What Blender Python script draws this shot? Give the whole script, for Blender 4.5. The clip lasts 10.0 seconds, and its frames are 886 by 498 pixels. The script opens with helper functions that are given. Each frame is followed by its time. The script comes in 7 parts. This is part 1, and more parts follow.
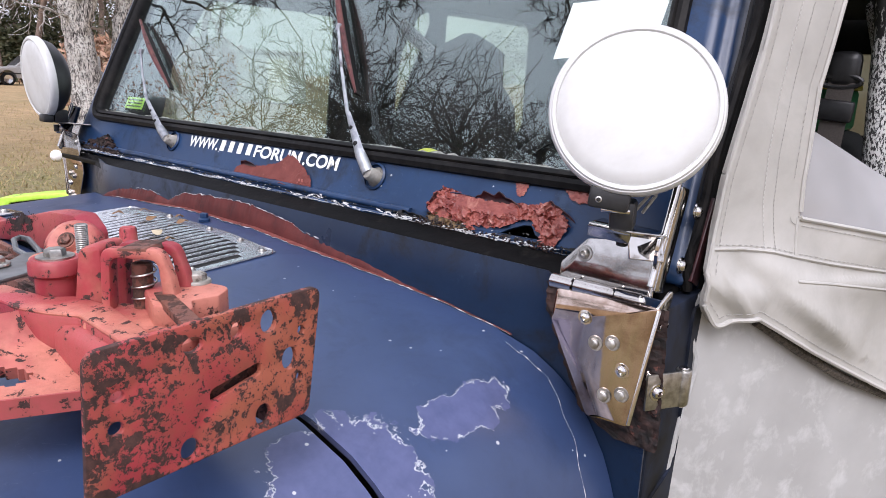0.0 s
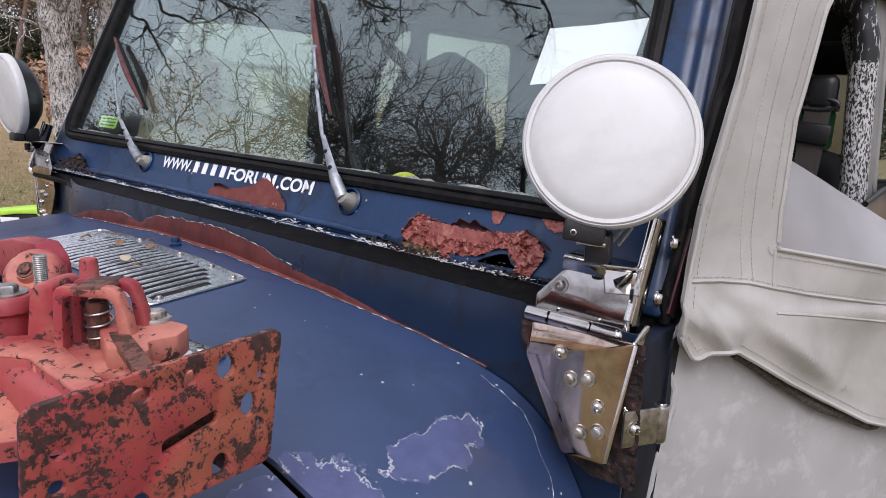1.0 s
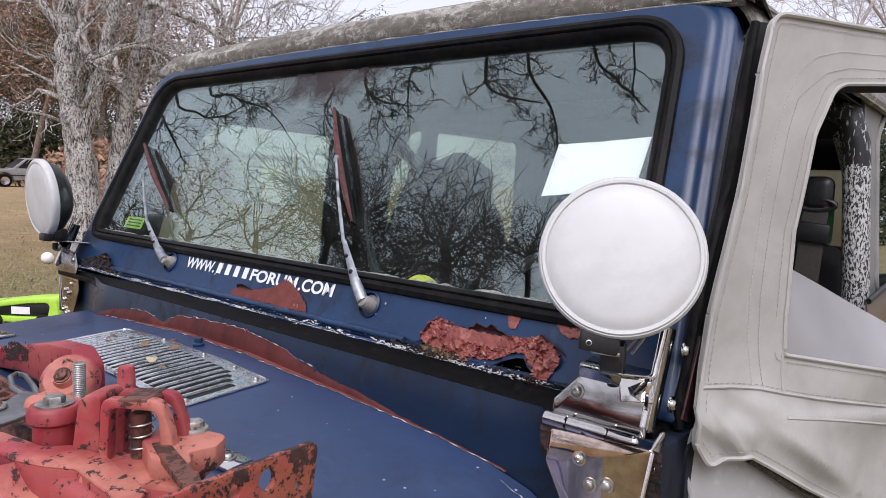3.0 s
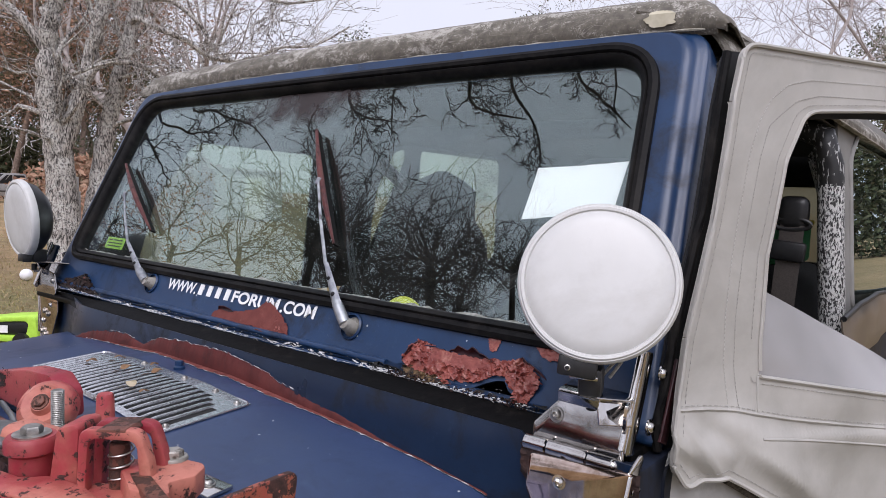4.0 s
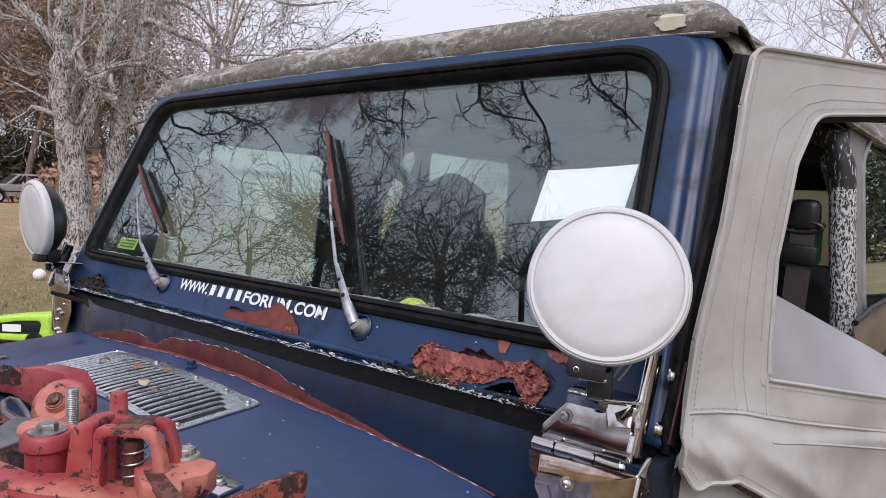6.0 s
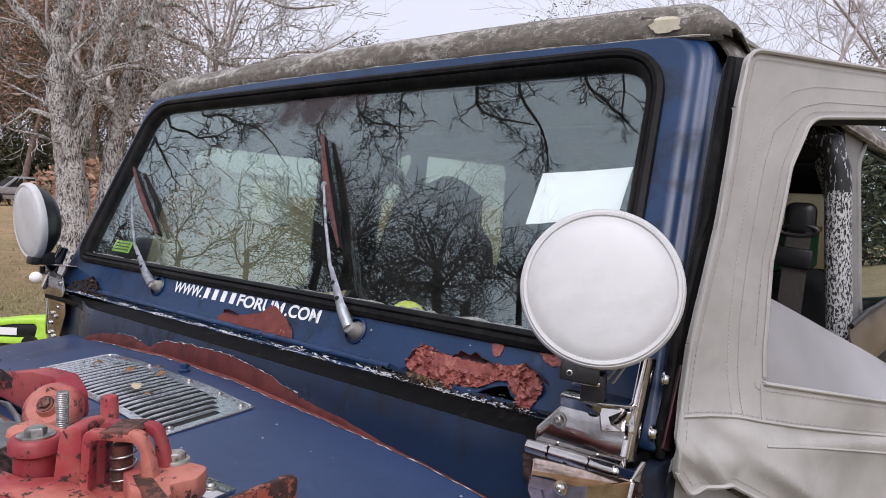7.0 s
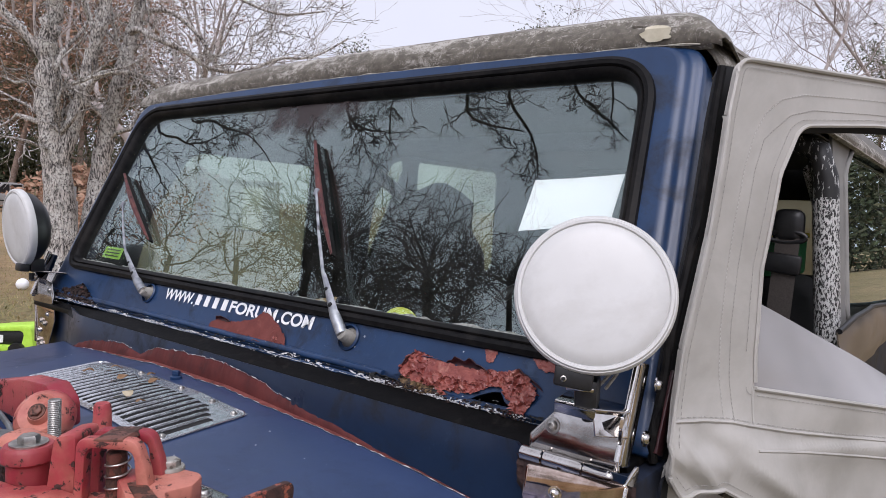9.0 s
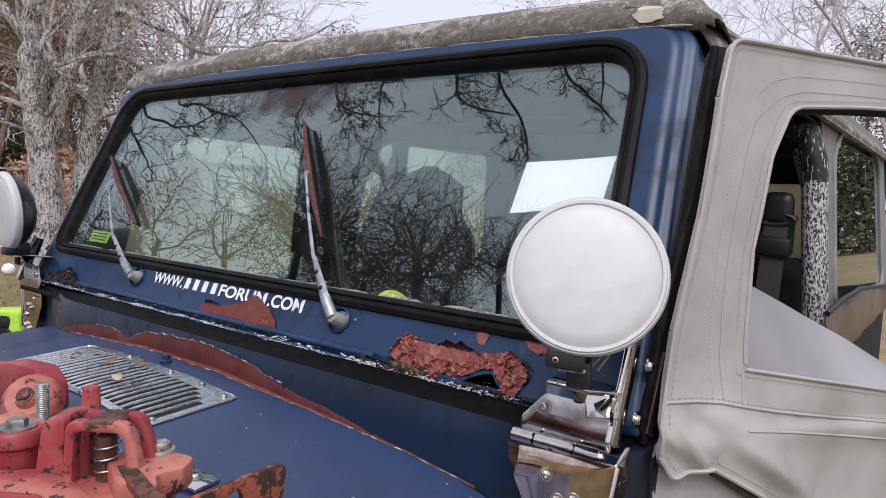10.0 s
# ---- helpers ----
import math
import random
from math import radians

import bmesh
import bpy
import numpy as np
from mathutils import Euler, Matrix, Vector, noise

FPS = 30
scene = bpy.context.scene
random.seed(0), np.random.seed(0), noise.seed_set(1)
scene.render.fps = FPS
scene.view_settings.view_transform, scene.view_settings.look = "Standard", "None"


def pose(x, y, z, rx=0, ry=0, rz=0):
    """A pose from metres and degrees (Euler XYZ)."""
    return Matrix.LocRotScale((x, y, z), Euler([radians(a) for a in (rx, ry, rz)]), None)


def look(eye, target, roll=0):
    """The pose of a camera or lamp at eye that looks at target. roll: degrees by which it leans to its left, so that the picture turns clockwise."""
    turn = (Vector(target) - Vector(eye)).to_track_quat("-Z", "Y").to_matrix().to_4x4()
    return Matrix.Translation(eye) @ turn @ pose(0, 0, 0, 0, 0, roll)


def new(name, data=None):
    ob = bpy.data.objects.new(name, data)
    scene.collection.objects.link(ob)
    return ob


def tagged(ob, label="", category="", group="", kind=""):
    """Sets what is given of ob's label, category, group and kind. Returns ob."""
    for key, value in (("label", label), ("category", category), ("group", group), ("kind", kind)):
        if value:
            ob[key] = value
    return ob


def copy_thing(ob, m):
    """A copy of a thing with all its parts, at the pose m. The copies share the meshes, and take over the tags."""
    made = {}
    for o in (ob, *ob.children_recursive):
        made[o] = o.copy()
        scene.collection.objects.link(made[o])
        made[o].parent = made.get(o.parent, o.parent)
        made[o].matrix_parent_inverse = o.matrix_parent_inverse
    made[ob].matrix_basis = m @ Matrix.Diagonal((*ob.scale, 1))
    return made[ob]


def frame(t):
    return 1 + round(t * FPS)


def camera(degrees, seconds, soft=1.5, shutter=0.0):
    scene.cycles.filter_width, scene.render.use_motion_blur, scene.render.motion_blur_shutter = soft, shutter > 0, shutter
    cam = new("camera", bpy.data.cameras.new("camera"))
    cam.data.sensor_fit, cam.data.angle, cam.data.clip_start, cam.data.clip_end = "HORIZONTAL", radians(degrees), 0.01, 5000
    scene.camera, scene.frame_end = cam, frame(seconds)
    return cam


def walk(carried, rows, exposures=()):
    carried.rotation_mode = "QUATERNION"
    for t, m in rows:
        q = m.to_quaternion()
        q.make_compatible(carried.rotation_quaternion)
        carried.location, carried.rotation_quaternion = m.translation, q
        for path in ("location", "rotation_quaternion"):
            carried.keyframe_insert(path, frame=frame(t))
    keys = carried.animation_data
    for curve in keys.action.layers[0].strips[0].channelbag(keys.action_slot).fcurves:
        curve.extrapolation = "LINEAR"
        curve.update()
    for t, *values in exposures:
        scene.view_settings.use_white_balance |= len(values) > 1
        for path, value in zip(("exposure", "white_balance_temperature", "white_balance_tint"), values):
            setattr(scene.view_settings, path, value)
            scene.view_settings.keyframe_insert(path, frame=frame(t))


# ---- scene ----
cam = camera(65.71, 10.0, soft=0.65)
# seconds, eye x y z, yaw, pitch, roll
PATH = [
    (0.0, 0.9643, -0.6423, 1.2841, 40.33, -13.81, 2.27),
    (0.5, 0.9589, -0.6281, 1.2924, 39.04, -13.04, 3.05),
    (1.0, 0.9592, -0.6196, 1.2981, 39.05, -12.66, 2.59),
    (1.5, 0.9688, -0.6394, 1.2989, 39.18, -10.37, 1.77),
    (2.0, 0.9611, -0.6385, 1.2986, 38.54, -10.56, 2.51),
    (2.5, 0.9587, -0.6471, 1.3007, 38.82, -10.65, 2.77),
    (3.0, 0.9678, -0.6565, 1.3266, 39.79, -5.51, 2.37),
    (3.2, 0.9719, -0.6611, 1.333, 39.42, -3.83, 2.39),
    (4.3, 0.9748, -0.6583, 1.339, 38.43, -4.39, 2.34),
    (4.5, 0.9748, -0.6608, 1.3399, 39.04, -4.17, 2.09),
    (5.0, 0.9754, -0.666, 1.3411, 40.43, -3.7, 2.47),
    (5.5, 0.9763, -0.6654, 1.3394, 39.56, -4.21, 2.58),
    (7.0, 0.9789, -0.6572, 1.3381, 39.17, -3.85, 2.53),
    (7.5, 0.978, -0.6601, 1.3381, 38.89, -3.68, 2.72),
    (8.0, 0.9761, -0.6592, 1.3388, 39.03, -3.35, 2.73),
    (8.5, 0.9784, -0.6591, 1.3382, 38.26, -3.38, 2.49),
    (9.0, 0.9776, -0.6624, 1.3386, 38.36, -3.3, 2.55),
    (9.5, 0.9751, -0.6632, 1.3359, 38.17, -4.65, 2.53),
    (10.0, 0.9738, -0.6605, 1.3355, 37.44, -4.55, 2.55),
]
walk(cam, [(t, pose(x, y, z, 0, 0, yaw) @ pose(0, 0, 0, 90 + pitch, 0, 0) @ pose(0, 0, 0, 0, 0, roll))
           for t, x, y, z, yaw, pitch, roll in PATH], exposures=[(t, s, 6150, 19) for t, s in ((0.0, 0.82), (0.5, 0.54), (1.2, 0.33), (2.5, 0.36), (3.0, 0.38), (3.4, 0.33), (4.3, 0.25), (10.0, 0.25))])

# ---- light: an even overcast winter sky ----
world = bpy.data.worlds.new("overcast_sky")
scene.world = world
world.use_nodes = True
wn, wl = world.node_tree.nodes, world.node_tree.links
sky = wn.new("ShaderNodeTexSky")
sky.sky_type = "NISHITA"
sky.sun_disc = False
sky.sun_elevation, sky.sun_rotation = radians(50), radians(150)
sky.air_density, sky.dust_density, sky.ozone_density = 1.0, 4.0, 1.0
grey = wn.new("ShaderNodeHueSaturation")
grey.inputs["Saturation"].default_value = 0.22
wl.new(sky.outputs["Color"], grey.inputs["Color"])
cloud = wn.new("ShaderNodeTexNoise")
cloud.inputs["Scale"].default_value, cloud.inputs["Detail"].default_value = 2.2, 5.0
veil = wn.new("ShaderNodeValToRGB")
veil.color_ramp.elements[0].color, veil.color_ramp.elements[1].color = (5.5, 5.75, 6.2, 1), (7.3, 7.5, 7.95, 1)
wl.new(cloud.outputs["Fac"], veil.inputs["Fac"])
over = wn.new("ShaderNodeMix")
over.data_type = "RGBA"
over.inputs[0].default_value = 0.8
wl.new(grey.outputs["Color"], over.inputs[6])
wl.new(veil.outputs["Color"], over.inputs[7])
wl.new(over.outputs[2], wn["Background"].inputs["Color"])
wn["Background"].inputs["Strength"].default_value = 0.12
sun = new("sun", bpy.data.lights.new("sun", "SUN"))
sun.data.energy, sun.data.angle, sun.data.color = 1.95, radians(40), (1.0, 0.98, 0.95)
sun.matrix_world = look((0, 0, 0), (-0.35, 0.62, -0.85))

# ---- materials ----
def ramp(nt, src, stops):
    r = nt.nodes.new("ShaderNodeValToRGB")
    e = r.color_ramp.elements
    while len(e) < len(stops):
        e.new(0.5)
    for el, (p, c) in zip(e, stops):
        el.position = p
        el.color = (*c, 1) if len(c) == 3 else c
    nt.links.new(src, r.inputs["Fac"])
    return r.outputs["Color"]


def noise_tex(nt, co, scale, detail=4.0, rough=0.55, dist=0.0):
    n = nt.nodes.new("ShaderNodeTexNoise")
    n.inputs["Scale"].default_value, n.inputs["Detail"].default_value = scale, detail
    n.inputs["Roughness"].default_value, n.inputs["Distortion"].default_value = rough, dist
    nt.links.new(co, n.inputs["Vector"])
    return n.outputs["Fac"]


def mix(nt, fac, a, b):
    m = nt.nodes.new("ShaderNodeMix")
    m.data_type = "RGBA"
    if isinstance(fac, (int, float)):
        m.inputs[0].default_value = fac
    else:
        nt.links.new(fac, m.inputs[0])
    for k, v in ((6, a), (7, b)):
        if isinstance(v, tuple):
            m.inputs[k].default_value = (*v, 1)
        else:
            nt.links.new(v, m.inputs[k])
    return m.outputs[2]


def calc(nt, op, a, b=0.0, c=0.0):
    m = nt.nodes.new("ShaderNodeMath")
    m.operation = op
    for k, v in enumerate((a, b, c)):
        if isinstance(v, (int, float)):
            m.inputs[k].default_value = v
        else:
            nt.links.new(v, m.inputs[k])
    return m.outputs[0]


def base_mat(name):
    m = bpy.data.materials.new(name)
    m.use_nodes = True
    nt = m.node_tree
    b = nt.nodes["Principled BSDF"]
    co = nt.nodes.new("ShaderNodeTexCoord").outputs["Object"]
    return m, nt, b, co


def bump(nt, b, h, strength=0.3, dist=0.002):
    k = nt.nodes.new("ShaderNodeBump")
    k.inputs["Strength"].default_value, k.inputs["Distance"].default_value = strength, dist
    nt.links.new(h, k.inputs["Height"])
    nt.links.new(k.outputs["Normal"], b.inputs["Normal"])


def surface(name, c1, c2, scale=30, rough=(0.4, 0.6), metal=0.0, bumps=0.2, bdist=0.001, c3=None, scale3=4, lim=(0.35, 0.65), lim3=(0.5, 0.62), coat=0.0, spec=0.5, squash=None):
    """Two colours mixed by fine noise, a third in large stains."""
    m, nt, b, co = base_mat(name)
    if squash:
        mp = nt.nodes.new("ShaderNodeMapping")
        mp.inputs["Scale"].default_value = squash
        nt.links.new(co, mp.inputs["Vector"])
        co = mp.outputs["Vector"]
    n = noise_tex(nt, co, scale, 6)
    col = ramp(nt, n, [(lim[0], c1), (lim[1], c2)])
    if c3:
        n3 = noise_tex(nt, co, scale3, 8, 0.65, 0.3)
        f = ramp(nt, n3, [(lim3[0], (0, 0, 0)), (lim3[1], (1, 1, 1))])
        col = mix(nt, f, col, c3)
    nt.links.new(col, b.inputs["Base Color"])
    r = calc(nt, "MULTIPLY_ADD", n, rough[1] - rough[0], rough[0])
    nt.links.new(r, b.inputs["Roughness"])
    b.inputs["Metallic"].default_value = metal
    b.inputs["Coat Weight"].default_value = coat
    b.inputs["Specular IOR Level"].default_value = spec
    if bumps:
        bump(nt, b, n, bumps, bdist)
    return m


def ellipse_mask(nt, co, wob, centre, radii, soft=0.02):
    """1 inside a ragged ellipse of the object's coordinates."""
    v = nt.nodes.new("ShaderNodeVectorMath")
    v.operation = "SUBTRACT"
    nt.links.new(co, v.inputs[0])
    v.inputs[1].default_value = centre
    w = nt.nodes.new("ShaderNodeVectorMath")
    w.operation = "DIVIDE"
    nt.links.new(v.outputs[0], w.inputs[0])
    w.inputs[1].default_value = radii
    ln = nt.nodes.new("ShaderNodeVectorMath")
    ln.operation = "LENGTH"
    nt.links.new(w.outputs[0], ln.inputs[0])
    return calc(nt, "ADD", ln.outputs["Value"], wob)


def blue_paint(name, patches=(), chips=0.0, grime=0.0, dark=1.0):
    """Old dark blue car paint: oxidised haze, scratches, chips to white primer, and peeled lacquer with chalky rims."""
    m, nt, b, co = base_mat(name)
    n1 = noise_tex(nt, co, 7, 5, 0.6)
    n2 = noise_tex(nt, co, 160, 3)
    n3 = noise_tex(nt, co, 45, 6, 0.7)
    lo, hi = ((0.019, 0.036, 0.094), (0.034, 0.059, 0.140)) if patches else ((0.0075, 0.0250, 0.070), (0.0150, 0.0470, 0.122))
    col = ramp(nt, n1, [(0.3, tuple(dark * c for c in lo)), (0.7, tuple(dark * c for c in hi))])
    col = mix(nt, calc(nt, "MULTIPLY", n2, 0.12), col, (0.05, 0.065, 0.10))
    rg = calc(nt, "MULTIPLY_ADD", n1, 0.16, 0.28 if patches else 0.22)
    hgt = n2
    if patches:
        wob = calc(nt, "MULTIPLY_ADD", noise_tex(nt, co, 30, 6, 0.65), 1.9, -0.95)
        inside, rim = None, None
        for c, r in patches:
            d = ellipse_mask(nt, co, wob, c, r)
            i = calc(nt, "LESS_THAN", d, 1.0)
            e = calc(nt, "LESS_THAN", calc(nt, "ABSOLUTE", calc(nt, "SUBTRACT", d, 1.0)), 0.02)
            inside = i if inside is None else calc(nt, "MAXIMUM", inside, i)
            rim = e if rim is None else calc(nt, "MAXIMUM", rim, e)
        haze = ramp(nt, n3, [(0.3, (0.050, 0.064, 0.150)), (0.7, (0.078, 0.090, 0.195))])
        col = mix(nt, inside, col, haze)
        rimf = calc(nt, "MULTIPLY", rim, ramp(nt, noise_tex(nt, co, 60, 3), [(0.42, (0, 0, 0)), (0.52, (1, 1, 1))]))
        col = mix(nt, rimf, col, (0.42, 0.44, 0.47))
        rg = calc(nt, "ADD", rg, calc(nt, "MULTIPLY", inside, 0.16))
        rg = calc(nt, "ADD", rg, calc(nt, "MULTIPLY", rimf, 0.3))
    if chips:
        v = nt.nodes.new("ShaderNodeTexVoronoi")
        v.inputs["Scale"].default_value = 34
        nt.links.new(co, v.inputs["Vector"])
        pick = calc(nt, "LESS_THAN", v.outputs["Distance"], 0.06)
        pick = calc(nt, "MULTIPLY", pick, calc(nt, "GREATER_THAN", noise_tex(nt, co, 9, 4), 1.0 - chips))
        col = mix(nt, pick, col, (0.45, 0.46, 0.48))
        scr = noise_tex(nt, co, 12, 2, 0.5, 5.0)
        line = calc(nt, "LESS_THAN", calc(nt, "ABSOLUTE", calc(nt, "SUBTRACT", scr, 0.5)), 0.0018)
        line = calc(nt, "MULTIPLY", line, calc(nt, "GREATER_THAN", noise_tex(nt, co, 5, 3), 0.56))
        col = mix(nt, calc(nt, "MULTIPLY", line, 0.16), col, (0.3, 0.33, 0.4))
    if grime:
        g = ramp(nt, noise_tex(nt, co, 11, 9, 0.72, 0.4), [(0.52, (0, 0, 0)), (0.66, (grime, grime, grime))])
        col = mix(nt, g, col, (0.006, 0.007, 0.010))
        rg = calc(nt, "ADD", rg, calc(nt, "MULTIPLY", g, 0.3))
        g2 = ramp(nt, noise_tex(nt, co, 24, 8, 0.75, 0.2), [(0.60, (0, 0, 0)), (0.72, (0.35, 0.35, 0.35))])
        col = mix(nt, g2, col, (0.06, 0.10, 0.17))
    nt.links.new(col, b.inputs["Base Color"])
    nt.links.new(rg, b.inputs["Roughness"])
    b.inputs["Specular IOR Level"].default_value = 0.62 if patches else 0.42
    bump(nt, b, noise_tex(nt, co, 90, 4), 0.06, 0.001)
    return m


def rusty_red(name, paint=(0.42, 0.045, 0.038), paint2=(0.52, 0.085, 0.05), rust=(0.055, 0.022, 0.014), amount=0.5, scale=22, worn=None, fine=240):
    """Faded red paint flaking to brown rust; the paint stands proud of the rust."""
    m, nt, b, co = base_mat(name)
    n1 = noise_tex(nt, co, scale, 10, 0.72, 0.25)
    n2 = noise_tex(nt, co, 9, 5, 0.6)
    n3 = noise_tex(nt, co, fine, 5, 0.75)
    if worn:          # more bare towards the rim
        d = ellipse_mask(nt, co, 0.0, *worn)
        n1 = calc(nt, "ADD", n1, calc(nt, "MULTIPLY_ADD", d, 0.13, -0.10))
    col = ramp(nt, n2, [(0.40, paint), (0.56, paint2)])
    brown = ramp(nt, n3, [(0.3, tuple(0.5 * c for c in rust)), (0.7, tuple(2.2 * c for c in rust))])
    f = ramp(nt, n1, [(amount, (0, 0, 0)), (amount + 0.02, (1, 1, 1))])
    if worn:
        f = calc(nt, "MAXIMUM", f, ramp(nt, noise_tex(nt, co, scale * 3.2, 6, 0.7), [(0.570, (0, 0, 0)), (0.60, (1, 1, 1))]))
    tint = mix(nt, ramp(nt, noise_tex(nt, co, 70, 6, 0.7), [(0.45, (0, 0, 0)), (0.75, (0.55, 0.55, 0.55))]), col, (0.23, 0.075, 0.045))
    col = mix(nt, f, tint, brown)
    nt.links.new(col, b.inputs["Base Color"])
    nt.links.new(calc(nt, "MULTIPLY_ADD", f, 0.25, 0.5), b.inputs["Roughness"])
    h = calc(nt, "SUBTRACT", calc(nt, "MULTIPLY", n3, 0.5), calc(nt, "MULTIPLY", f, 0.8))
    bump(nt, b, h, 0.6, 0.0012)
    return m


def glass_mat(name, tint=(0.90, 0.96, 0.93), dirt=0.0, rough=0.0, stain=None, gloss=0.15):
    m, nt, b, co = base_mat(name)
    out = nt.nodes["Material Output"]
    tr = nt.nodes.new("ShaderNodeBsdfTransparent")
    tr.inputs["Color"].default_value = (*tint, 1)
    gl = nt.nodes.new("ShaderNodeBsdfGlossy")
    gl.inputs["Roughness"].default_value = rough
    gl.inputs["Color"].default_value = (0.86, 1.0, 0.975, 1)
    fr = nt.nodes.new("ShaderNodeLayerWeight")
    fr.inputs["Blend"].default_value = 0.5
    ms = nt.nodes.new("ShaderNodeMixShader")
    f4 = calc(nt, "POWER", fr.outputs["Facing"], 4.0)
    nt.links.new(calc(nt, "MULTIPLY_ADD", f4, 0.85, gloss), ms.inputs[0])
    nt.links.new(tr.outputs[0], ms.inputs[1])
    nt.links.new(gl.outputs[0], ms.inputs[2])
    last = ms.outputs[0]
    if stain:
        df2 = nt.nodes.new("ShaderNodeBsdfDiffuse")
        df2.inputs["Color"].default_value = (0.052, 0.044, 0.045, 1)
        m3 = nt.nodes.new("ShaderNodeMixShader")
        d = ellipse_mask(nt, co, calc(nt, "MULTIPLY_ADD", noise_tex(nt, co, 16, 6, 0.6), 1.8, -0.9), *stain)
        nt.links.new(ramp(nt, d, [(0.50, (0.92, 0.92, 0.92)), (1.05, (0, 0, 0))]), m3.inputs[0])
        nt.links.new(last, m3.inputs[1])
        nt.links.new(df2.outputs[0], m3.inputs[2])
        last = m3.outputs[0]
    if dirt:
        df = nt.nodes.new("ShaderNodeBsdfDiffuse")
        df.inputs["Color"].default_value = (0.45, 0.45, 0.42, 1)
        m2 = nt.nodes.new("ShaderNodeMixShader")
        f = ramp(nt, noise_tex(nt, co, 14, 8, 0.7), [(0.4, (0, 0, 0)), (0.8, (dirt, dirt, dirt))])
        nt.links.new(f, m2.inputs[0])
        nt.links.new(last, m2.inputs[1])
        nt.links.new(df.outputs[0], m2.inputs[2])
        last = m2.outputs[0]
    nt.links.new(last, out.inputs["Surface"])
    return m


SHOULDER = [((0.610, -0.330, 0.98), (0.062, 0.062, 0.09)), ((0.612, -0.192, 0.985), (0.022, 0.060, 0.07))]
M_BLUE = blue_paint("navy_car_paint", chips=0.5, grime=0.7)
# Grimy navy at 0.42 brightness: the upright face's shade is in the colour.
M_FACE = blue_paint("shaded_grimy_navy_paint", chips=0.0, grime=1.0, dark=0.42)
M_COWL = blue_paint("navy_cowl_paint", SHOULDER, chips=0.60, grime=0.22)
# Crease primer in two copies: shaded for the face, lit for the top.
M_PRIMER = surface("shaded_oxide_primer", (0.066, 0.014, 0.013), (0.108, 0.025, 0.022), 40, (0.5, 0.75), bumps=0.3, c3=(0.036, 0.012, 0.012), scale3=24, lim3=(0.56, 0.72), spec=0.25)
M_PRIMER2 = surface("lit_red_primer", (0.13, 0.034, 0.030), (0.20, 0.062, 0.052), 60, (0.55, 0.8), bumps=0.4, c3=(0.07, 0.020, 0.018), scale3=30, lim3=(0.52, 0.62), spec=0.25)
M_BRUSH = surface("brushed_stainless", (0.40, 0.385, 0.37), (0.55, 0.535, 0.52), 40, (0.07, 0.16), metal=1.0, bumps=0.06, c3=(0.24, 0.22, 0.20), scale3=12, lim3=(0.5, 0.7))
M_RUST = surface("flaking_rust", (0.17, 0.036, 0.030), (0.31, 0.090, 0.070), 55, (0.28, 0.46), bumps=0.5, bdist=0.0015, c3=(0.36, 0.150, 0.115), scale3=60, lim3=(0.54, 0.66))
M_CURL = surface("dark_maroon_curl", (0.028, 0.009, 0.012), (0.060, 0.018, 0.020), 40, (0.3, 0.5), bumps=0.2)
M_OCHRE = surface("ochre_crust", (0.035, 0.022, 0.013), (0.20, 0.125, 0.060), 130, (0.7, 0.95), bumps=0.9, bdist=0.002)
M_PATCH = surface("brown_red_primer", (0.130, 0.034, 0.028), (0.175, 0.050, 0.042), 40, (0.5, 0.75), bumps=0.3, c3=(0.23, 0.085, 0.065), scale3=50, lim3=(0.58, 0.68), spec=0.25)
M_CRUST = surface("dark_rust_crust", (0.006, 0.0045, 0.0045), (0.040, 0.018, 0.014), 90, (0.75, 0.95), bumps=0.9, bdist=0.003, c3=(0.16, 0.06, 0.045), scale3=70, lim3=(0.62, 0.70))
# Body blue darkened to near black, with shade put into the colour.
M_BODY = surface("shaded_body_blue", (0.006, 0.008, 0.014), (0.014, 0.020, 0.038), 25, (0.45, 0.7), bumps=0.3, c3=(0.004, 0.004, 0.005), scale3=14, spec=0.25)
M_CAP = surface("cream_pivot_cap", (0.24, 0.23, 0.20), (0.44, 0.42, 0.38), 60, (0.35, 0.6), metal=0.3, bumps=0.3, c3=(0.12, 0.10, 0.08), scale3=70, lim3=(0.58, 0.64))
# Stainless tinted tan: the leaf's warm reflection is put into its colour.
M_WARM = surface("warm_reflection_stainless", (0.60, 0.48, 0.43), (0.72, 0.60, 0.54), 18, (0.03, 0.09), metal=1.0, bumps=0.05, bdist=0.0008, c3=(0.36, 0.26, 0.20), scale3=14, lim3=(0.45, 0.62))
M_CHALK = surface("chipped_white_edge", (0.35, 0.36, 0.37), (0.62, 0.62, 0.62), 200, (0.6, 0.9), bumps=0.5)
M_RUBBER = surface("old_black_rubber", (0.004, 0.004, 0.0045), (0.010, 0.0095, 0.0095), 80, (0.38, 0.6), bumps=0.4, c3=(0.016, 0.0145, 0.0135), scale3=14, spec=0.10)
M_FUZZ = surface("fuzzy_brown_backing", (0.030, 0.025, 0.020), (0.13, 0.11, 0.09), 220, (0.85, 0.95), bumps=0.8, bdist=0.002)
M_GASKET = surface("black_gasket_rubber", (0.003, 0.003, 0.0032), (0.006, 0.0058, 0.006), 120, (0.35, 0.55), bumps=0.3, c3=(0.012, 0.011, 0.010), scale3=40, lim3=(0.58, 0.66), spec=0.05)
M_BLACK = surface("black_plastic", (0.006, 0.006, 0.007), (0.013, 0.013, 0.014), 120, (0.38, 0.52), bumps=0.1)
